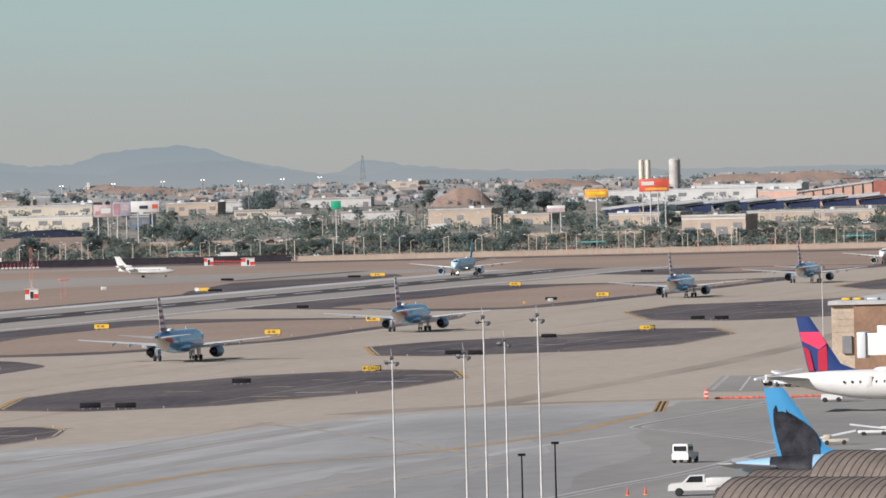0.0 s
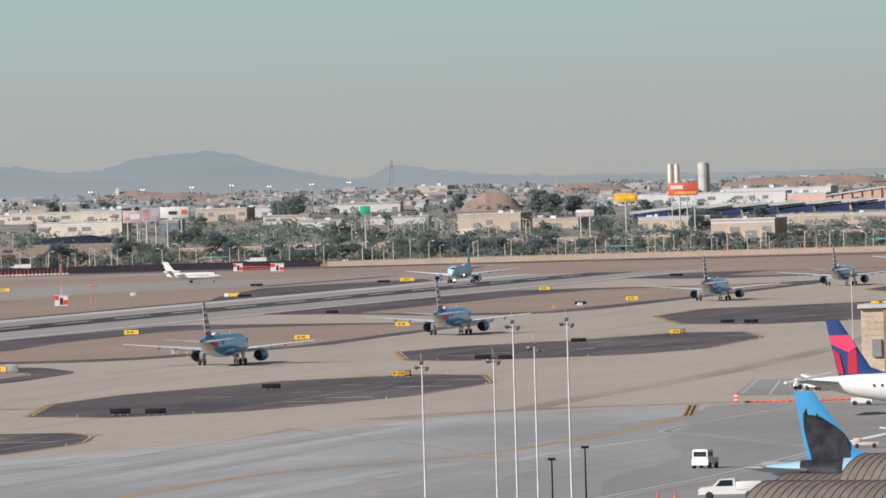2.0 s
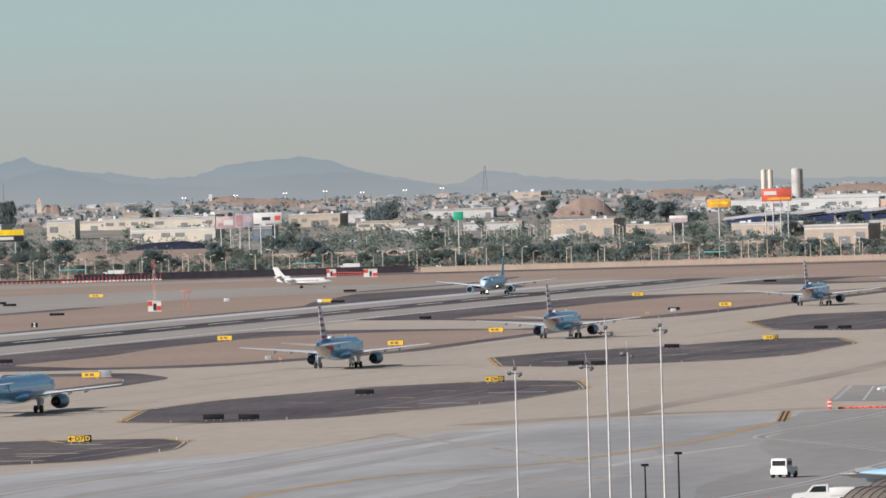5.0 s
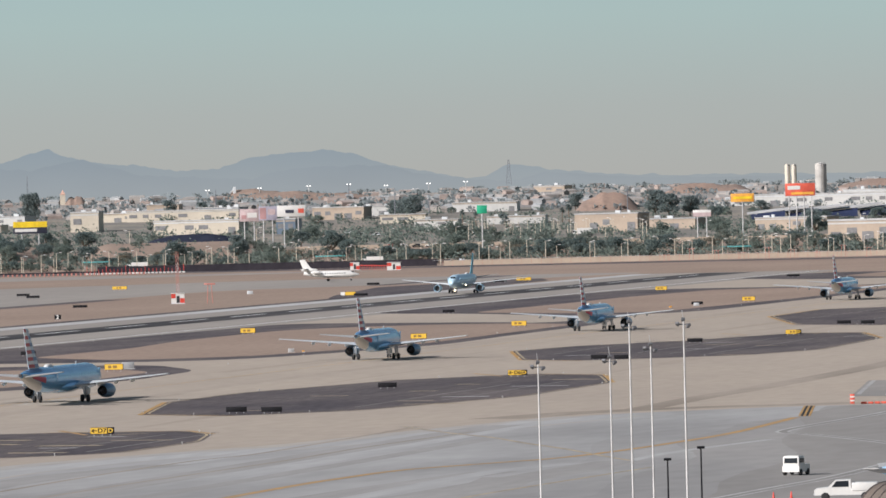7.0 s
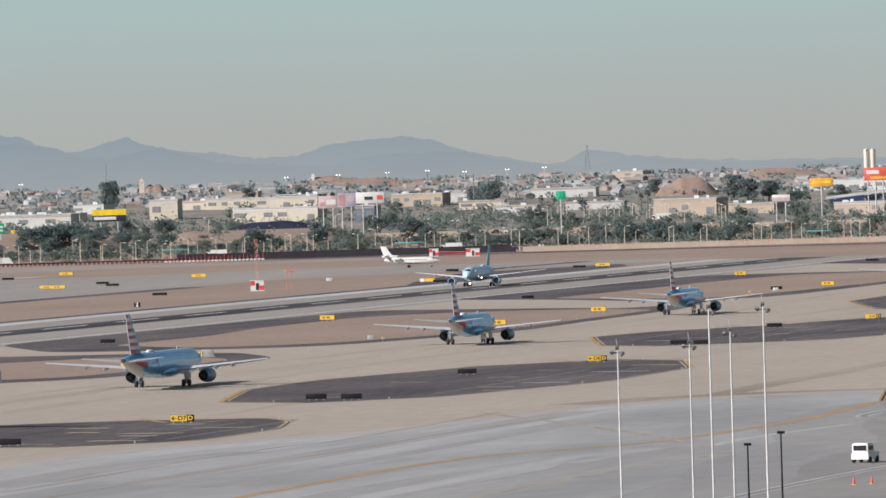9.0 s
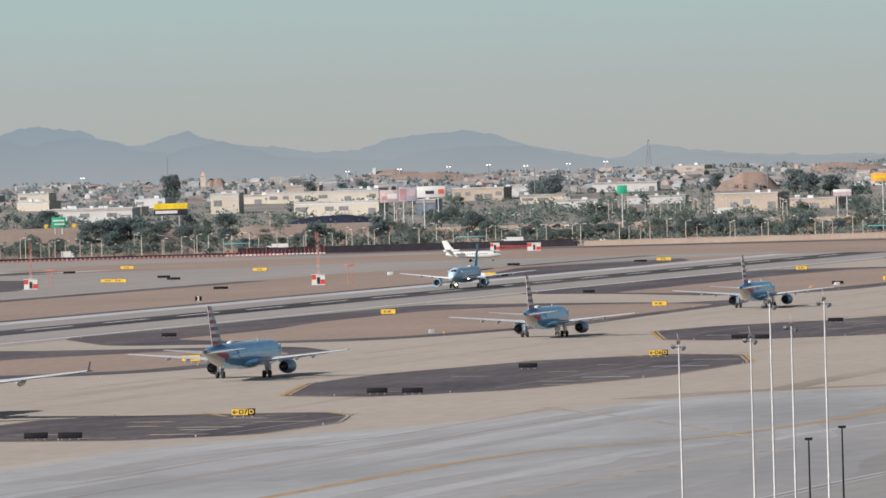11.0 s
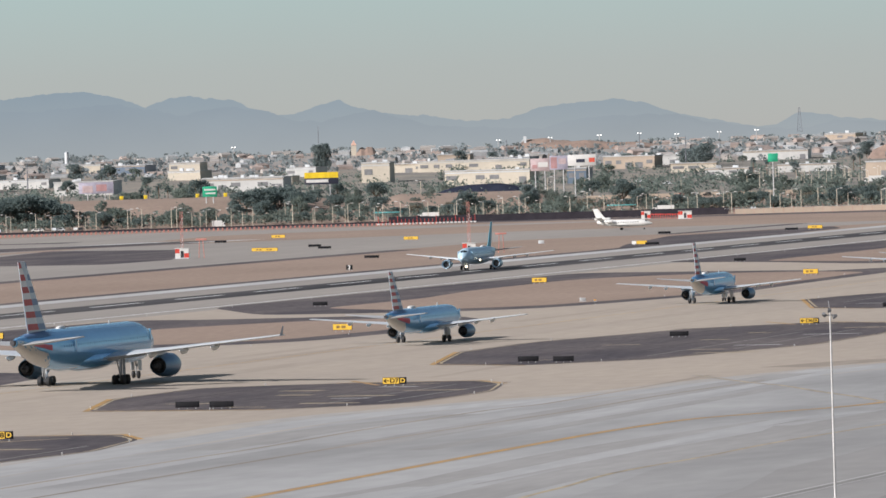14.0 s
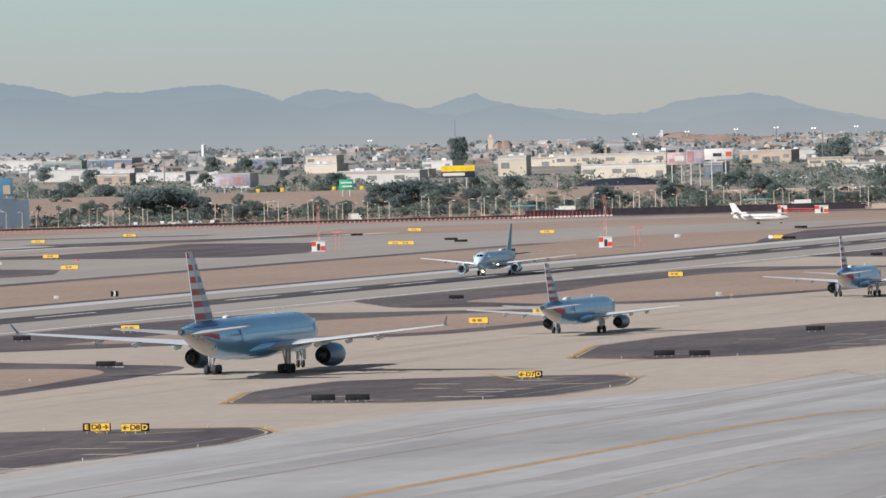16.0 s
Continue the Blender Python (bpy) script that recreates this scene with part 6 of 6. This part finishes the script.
def fin_panels(plane, shapes, height, R, L, fin_top):
    """Painted shapes (u from the leading to the trailing edge, v from root to tip) a little proud of both fin faces."""
    k = R / 1.98
    zc = 1.75 * k + R * 0.97
    tail = -L * 0.525
    z0, z1 = zc + R * 0.78 + 0.05 * (height - zc - R * 0.78), height
    fin = next(o for o in plane.children if o.name.startswith("fin"))
    for pts, mat in shapes:
        bm = B()
        rings = []
        for s in (-1, 1):
            ring = []
            for u, v in pts:
                xf, xr = tail + L * (fin_top[0] + (fin_top[1] - fin_top[0]) * v), tail + L * (0.112 + (fin_top[2] - 0.112) * v)
                half = 0.5 * k * (1 - 0.6 * v) * 0.62 + 0.02
                ring.append((xf + (xr - xf) * u, s * half, z0 + (z1 - z0) * v))
            rings.append(ring)
        loft(bm, rings)
        part("tail_emblem", bm, mat, fin, "", False)


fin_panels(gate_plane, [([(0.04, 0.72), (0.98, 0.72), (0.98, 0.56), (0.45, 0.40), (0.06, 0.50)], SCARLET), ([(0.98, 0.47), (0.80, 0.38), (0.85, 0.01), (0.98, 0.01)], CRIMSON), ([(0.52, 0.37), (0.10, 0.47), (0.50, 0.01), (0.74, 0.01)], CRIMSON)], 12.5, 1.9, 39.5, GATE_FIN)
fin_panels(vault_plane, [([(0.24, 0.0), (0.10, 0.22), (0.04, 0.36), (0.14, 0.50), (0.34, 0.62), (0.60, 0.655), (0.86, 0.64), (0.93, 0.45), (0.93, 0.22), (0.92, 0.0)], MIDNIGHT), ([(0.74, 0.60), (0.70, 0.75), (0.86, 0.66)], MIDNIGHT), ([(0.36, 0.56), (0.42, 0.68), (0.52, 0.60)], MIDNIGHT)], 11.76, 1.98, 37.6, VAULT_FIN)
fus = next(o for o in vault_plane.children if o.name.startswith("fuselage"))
for side in (-1, 1):
    bm = B()
    grid = []
    for u in np.linspace(0.80, 0.905, 8):
        w = float(np.interp(u, (0.74, 0.82, 0.90, 0.96), (0.94, 0.78, 0.52, 0.29)))
        d = float(np.interp(u, (0.74, 0.82, 0.90, 0.96), (0.06, 0.19, 0.36, 0.48)))
        grid.append([bm.verts.new((37.6 * (0.475 - u), side * (1.98 * w + 0.04) * math.cos(radians(a)), 3.67 + d * 1.98 + (1.98 * w * 1.03 + 0.04) * math.sin(radians(a)))) for a in np.linspace(-15, 84, 8)])
    for ga, gb in zip(grid, grid[1:]):
        for q in range(7):
            bm.faces.new((ga[q], ga[q + 1], gb[q + 1], gb[q]))
    part("tail_emblem", bm, MIDNIGHT, fus, "soft black picture on the rear body")
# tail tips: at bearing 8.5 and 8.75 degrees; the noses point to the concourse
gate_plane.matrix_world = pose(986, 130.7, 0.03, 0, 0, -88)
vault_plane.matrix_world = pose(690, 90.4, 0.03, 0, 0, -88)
white_far = airliner("airliner", "white airliner waiting near the runway end", 39.5, flag=False, fin_mats=(WHITE,), body=WHITE, group="airliners on the taxiway", **PARKED)

BRICK = material("brown_block_wall", (0.25, 0.15, 0.095), 0.85, scale=0.3, fine=2)
SAND = material("sand_precast_wall", (0.46, 0.37, 0.28), 0.85, scale=0.3, fine=2)
term = thing("terminal_building", "brown and sand terminal pier with flat roof", "terminal")
bm = B()
box(bm, 0, 60, -3.4, 0, 0, 11.6)
wl = part("wall", bm, SAND, term, "sand coloured precast wall", False)
bm = B()
box(bm, -0.4, 60, -60, -3.4, 0, 11.5)
wb = part("wall", bm, BRICK, term, "brown block wall", False)
bm = B()
box(bm, -0.8, 60.5, -60, 0.4, 11.6, 12.2)
rf = part("roof", bm, ROOF, term, "", False)
for y, w, h, m in ((-1.6, 0.6, 0.35, SIGN), (-3.4, 0.5, 0.35, SIGN), (-5.6, 0.8, 0.3, GREY), (-12, 3, 0.8, GREY)):
    bm = B()
    box(bm, 4, 7, y - w, y + w, 12.2, 12.2 + h, 0.05)
    part("roof_unit", bm, m, rf)
for y0, y1, z0, z1 in ((-3.0, -1.6, 4.4, 7.0), (-18, -16, 9, 10.5), (-30, -27, 4, 7)):
    bm = B()
    box(bm, -0.5, 0.2, y0, y1, z0, z1)
    part("window", bm, OPENING, wl, "", False)
bm = B()
for k in range(12):
    box(bm, -0.06, 0.02, -3.3, 0, 0.95 * k + 0.9, 0.95 * k + 0.93)
part("joint_lines", bm, SAND, wl, "", False)
term.matrix_world = pose(1120, 163.5, 0, 0, 0, 0)
bridge = thing("jet_bridge", "white passenger boarding bridge on steel columns", "jet bridge")
bm = B()
box(bm, -1.6, 1.6, -26, 0, 4.6, 7.8, 0.12)
part("tunnel", bm, WHITE, bridge)
bm = B()
box(bm, -2.0, 2.0, 0, 1.3, 4.2, 8.0, 0.15)
part("cab", bm, GREY, bridge)
for y in (-3, -14):
    bm = B()
    tube(bm, (0, y, 0), (0, y, 4.7), 0.4, n=10)
    part("column", bm, SAND, bridge)
bm = B()
box(bm, -0.8, 0.8, -4, -1.5, 7.8, 8.9, 0.1)
box(bm, -0.5, 0.5, -7.5, -5, 7.8, 8.3, 0.1)
part("roof_unit", bm, GREY, bridge)
bridge.matrix_world = pose(1098, 155, 0, 0, 0, -3)

# vaulted metal roofs of the concourse
VAULT = material("bronze_metal_roof", (0.17, 0.138, 0.115), 0.6, 0.1, scale=0.4, fine=2)
SEAM = material("dark_roof_seam", (0.12, 0.10, 0.09), 0.6, 0.2, scale=1)


def vault(x, y, z, r, length, heading, label):
    """A half barrel with standing seams; its axis runs along local x."""
    p = thing("vaulted_roof", label, "roof", "vaulted roofs")
    n = 22
    sect = [(r * math.cos(math.pi * k / n), r * 0.92 * math.sin(math.pi * k / n)) for k in range(n + 1)]
    bm = B()
    rows = [[bm.verts.new((xx, a, b)) for a, b in sect] for xx in np.linspace(0, length, 12)]
    for a, c in zip(rows, rows[1:]):
        for i in range(n):
            bm.faces.new((a[i], a[i + 1], c[i + 1], c[i]))
    bm.faces.new(rows[0]), bm.faces.new(rows[-1])
    v = part("shell", bm, VAULT, p)
    bm = B()
    box(bm, 0.3, length - 0.3, -r * 0.98, r * 0.98, -z, 0.0)
    part("wall", bm, SAND, p, "", False)
    seam = None
    for k in range(int(length / 0.66)):
        if seam is None:
            bm = B()
            loft(bm, [[(dx, a * q, b * q) for a, b in sect] for dx, q in ((0, 1.0), (0, 1.008), (0.08, 1.008), (0.08, 1.0))], False)
            seam = part("seam", bm, SEAM, v, "", False)
        else:
            o = seam.copy()
            scene.collection.objects.link(o)
            o.location = (k * 0.66, 0, 0)
    p.matrix_world = pose(x, y, z, 0, 0, heading)
    return p


vault(514, 81.7, 5.9, 5.3, 46, -111, "bronze metal barrel-vaulted roof with standing seams")
vault(583, 91.0, 3.95, 5.0, 24, -111, "bronze metal barrel-vaulted roof with standing seams")
vault(569, 83.0, 5.3, 5.6, 36, -111, "higher bronze metal barrel-vaulted roof with seams")


def tug(x, y, turn):
    p = thing("baggage_tug", "white boxy airport tug with black wheels", "tug")
    bm = B()
    loft(bm, [[(xx, s * 1.15, z) for xx, z in ((-1.7, 0.45), (1.7, 0.45), (1.7, 1.2), (0.4, 1.35), (-1.7, 1.35))] for s in (-1, 1)])
    b = part("body", bm, WHITE, p, "", False)
    bm = B()
    box(bm, -0.2, 1.6, -1.08, 1.08, 1.1, 2.35, 0.06)
    c = part("cab", bm, WHITE, p)
    bm = B()
    box(bm, 1.56, 1.64, -0.88, 0.88, 1.55, 2.2)
    box(bm, 0.0, 1.35, -1.12, 1.12, 1.6, 2.15)
    part("window", bm, GLASS, c, "", False)
    bm = B()
    box(bm, -0.1, 1.5, -1.0, 1.0, 2.35, 2.45, 0.03)
    part("roof", bm, WHITE, c)
    for xx in (-1.1, 1.1):
        for s in (-1, 1):
            wheel(p, xx, s * 1.05, 0.42, 0.34)
    for s in (-0.8, 0.8):
        bm = B()
        box(bm, -1.75, -1.69, s - 0.12, s + 0.12, 0.85, 1.0)
        part("tail_light", bm, CRIMSON, p, "", False)
    p.matrix_world = pose(x, y, 0.03, 0, 0, turn)
    return p


cart = tug(822, 136.3, -35)
cart.scale = (0.85, 0.85, 0.85)


def pickup(x, y, turn):
    p = thing("pickup_truck", "white service pickup truck with utility bed", "pickup")
    bm = B()
    loft(bm, [[(xx, s, z) for xx, z in ((-3.0, 0.55), (3.0, 0.55), (3.05, 1.0), (2.9, 1.2), (1.7, 1.32), (1.0, 2.0), (-0.5, 2.05), (-0.55, 1.25), (-3.0, 1.25))] for s in (-0.98, 0.98)])
    b = part("body", bm, WHITE, p, "", False)
    bm = B()
    loft(bm, [[(xx, s, z) for xx, z in ((-0.3, 1.35), (1.35, 1.35), (0.9, 1.92), (-0.3, 1.95))] for s in (-1.0, 1.0)])
    part("side_window", bm, GLASS, b, "", False)
    bm = B()
    box(bm, -3.1, -0.6, -1.05, 1.05, 0.95, 1.75, 0.04)
    part("utility_bed", bm, WHITE, p)
    bm = B()
    box(bm, 2.95, 3.12, -0.95, 0.95, 0.5, 0.75, 0.03)
    part("bumper", bm, STEEL, p)
    for s in (-0.7, 0.7):
        bm = B()
        box(bm, 2.9, 3.07, s - 0.18, s + 0.18, 0.85, 1.05)
        part("headlight", bm, GREY, p, "", False)
    for xx in (-1.9, 2.0):
        for s in (-0.88, 0.88):
            wheel(p, xx, s, 0.42, 0.28)
    p.matrix_world = pose(x, y, 0.03, 0, 0, turn)
    return p


truck = pickup(737, 121.0, 98)


def belt_loader(x, y, turn, mat, label):
    p = thing("belt_loader", label, "belt loader", "ground equipment")
    bm = B()
    box(bm, -2.5, 2.5, -0.9, 0.9, 0.5, 1.0, 0.05)
    part("chassis", bm, mat, p)
    bm = B()
    loft(bm, [[(xx, s, z) for xx, z in ((-3.6, 0.9), (3.8, 2.1), (3.8, 2.4), (-3.6, 1.2))] for s in (-0.5, 0.5)])
    part("belt", bm, GREY, p, "", False)
    bm = B()
    box(bm, -2.2, -1.0, -1.0, -0.3, 1.0, 1.7, 0.05)
    part("seat_box", bm, mat, p)
    for xx in (-1.6, 1.6):
        for s in (-0.8, 0.8):
            wheel(p, xx, s, 0.4, 0.28)
    p.matrix_world = pose(x, y, 0.03, 0, 0, turn)
    return p


belt_loader(868, 126.6, -80, WALLS["cream"], "cream belt loader parked on the apron").scale = (0.62, 0.62, 0.7)
belt_loader(897, 126.2, 95, WHITE, "white belt loader parked on the apron").scale = (0.75, 0.7, 0.6)
belt_loader(1112, 170.5, -60, WHITE, "white belt loader with red trim by the gate")
belt_loader(1105, 168.0, 40, GREY, "grey ground loader by the gate")
tug(1029, 150.4, -85).scale = (0.85, 0.85, 0.8)
bar = thing("barrier_row", "red and white plastic barriers on the apron edge", "barrier")
seg = None
for k in range(22):
    if seg is None:
        bm = B()
        box(bm, -0.2, 0.2, -0.42, 0.42, 0, 0.3, 0.06)
        seg = part("barrier", bm, REDB, bar)
        o = seg
    else:
        o = seg.copy()
        scene.collection.objects.link(o)
    o.location = (1050.5 + 0.2 * k, 169.6 - 0.9 * k, 0.03)
for k in range(21):
    bm = B()
    box(bm, 1050.3 + 0.2 * k + 0.1, 1050.6 + 0.2 * k + 0.1, 168.78 - 0.9 * k + 0.32, 168.78 - 0.9 * k + 0.42, 0.05, 0.3)
    part("joint", bm, WHITE, bar, "", False)
p = thing("warning_board", "red and white striped warning board on the apron", "sign")
bm = B()
box(bm, -0.1, 0.1, -0.5, 0.5, 0.1, 1.6, 0.03)
part("panel", bm, REDB, p)
for k in range(2):
    bm = B()
    box(bm, -0.13, -0.1, -0.45, 0.45, 0.45 + 0.6 * k, 0.7 + 0.6 * k)
    part("stripe", bm, WHITE, p, "", False)
p.matrix_world = pose(1049, 171, 0.03, 0, 0, 12) @ Matrix.Diagonal((1, 0.62, 0.9, 1))
for x, y in ((740, 128.7), (741, 127.1)):
    p = thing("traffic_cone", "small red traffic cone on the apron", "cone", "cones")
    bm = B()
    bmesh.ops.create_cone(bm, cap_ends=True, segments=12, radius1=0.16, radius2=0.04, depth=0.75, matrix=Matrix.Translation((0, 0, 0.41)))
    part("cone_body", bm, RED, p)
    bm = B()
    box(bm, -0.22, 0.22, -0.22, 0.22, 0, 0.05)
    part("foot", bm, ORANGE, p, "", False)
    p.matrix_world = pose(x, y, 0.03)

# tall apron floodlight poles
POLEHEAD = material("weathered_aluminium", (0.15, 0.15, 0.155), 0.55, 0.2, scale=1)


def flood_pole(d, b, h, label, dark=False):
    p = thing("floodlight_pole", label, "light pole", "apron light poles" if not dark else "dark poles")
    mat = SIGNBOX if dark else PALEPOLE
    bm = B()
    tube(bm, (0, 0, 0), (0, 0, h), 0.092, 0.058, 12)
    part("pole", bm, mat, p)
    bm = B()
    box(bm, -0.3, 0.3, -0.3, 0.3, 0, 0.25, 0.03)
    part("base_plate", bm, GREY, p)
    if dark:
        bm = B()
        box(bm, -0.1, 0.1, -0.3, 0.3, h - 0.1, h + 0.1, 0.02)
        part("cap", bm, mat, p)
    else:
        bm = B()
        tube(bm, (0, -0.45, h - 0.3), (0, 0.45, h - 0.3), 0.05, n=6)
        part("cross_arm", bm, POLEHEAD, p)
        for y, a, zz in ((-0.32, 30, -0.42), (0.05, 15, 0.02), (0.42, -20, -0.28)):
            bm = B()
            loft(bm, [[(x, v, z) for v, z in ((-w, -q), (w, -q), (w, q), (-w, q))] for x, w, q in ((-0.2, 0.13, 0.09), (0.1, 0.10, 0.08), (0.2, 0.05, 0.05))])
            hd = part("flood_head", bm, POLEHEAD, p, "grey aluminium floodlight head")
            hd.matrix_basis = pose(0, y, h + zz, 0, 35, a)
        bm = B()
        tube(bm, (0, 0, h), (0.0, 0.1, h + 0.75), 0.02, n=5)
        part("finial", bm, STEEL, p)
    p.matrix_world = pose(d * math.cos(radians(b)), d * math.sin(radians(b)), 0.03, 0, 0, b)
    return p


POLE_TOPS = [(11.61, 560, 18.45, 0), (11.07, 565, 18.63, 0), (10.919, 540, 21.64, 0), (10.762, 570, 19.37, 0), (10.511, 545, 21.62, 0), (10.655, 600, 9.72, 1), (10.403, 590, 10.94, 1), (8.37, 1300, 15.45, 0)]
for b, d, h, dk in POLE_TOPS:
    flood_pole(d, b, h, "slim black pole on the apron" if dk else "slim pale steel pole with clustered floodlights", bool(dk))


# ---- what moves ----
def roll_along(ob, rows, heading=0):
    walk(ob, [(t, pose(x, y, 0.06, 0, 0, heading)) for t, x, y in rows])


JET = [(0, 2592, 619.6), (1.5, 2592, 614.5), (3.5, 2592, 609), (6.5, 2592, 605.8), (9, 2592, 605), (16, 2592, 604.8)]
CART = [(0, 821.5, 136.4), (4, 812, 137), (9, 794, 136.8), (16, 770, 136.5)]


def motions():
    roll_along(plane_a, [(0, 1081, 307), (6.5, 1127, 307), (11.5, 1162, 308), (16, 1195, 309.5)])
    roll_along(plane_b, [(0, 1339, 314.5), (6.5, 1374, 313.5), (11.5, 1399, 312.5), (16, 1421, 313)])
    roll_along(plane_c, [(0, 1562, 317), (6.5, 1606, 318), (11.5, 1638, 318.5), (16, 1668, 318.5)])
    roll_along(plane_d, [(0, 1927, 320.5), (6.5, 1956, 321), (16, 2000, 321)])
    roll_along(plane_e, [(0, 2134, 318.5), (16, 2220, 318.5)])
    roll_along(wide, [(0, 905, 310), (11.5, 983, 310), (13, 993, 310), (14, 1000, 310), (16, 1014, 310)])
    roll_along(departing, [(0, 2460, 480.5), (3.5, 2364, 481), (6.5, 2247, 479.5), (9, 2110, 473), (11.5, 1985, 471), (14, 1850, 469.5), (16, 1729, 467.5)], 180)

    walk(jet, [(t, pose(x, y, 0.03, 0, 0, -84)) for t, x, y in JET])
    walk(white_far, [(t, pose(2520, y, 0.03, 0, 0, 178)) for t, y in ((0, 347), (16, 347))])
    walk(cart, [(t, pose(x, y, 0.03, 0, 0, 166)) for t, x, y in CART])


motions()
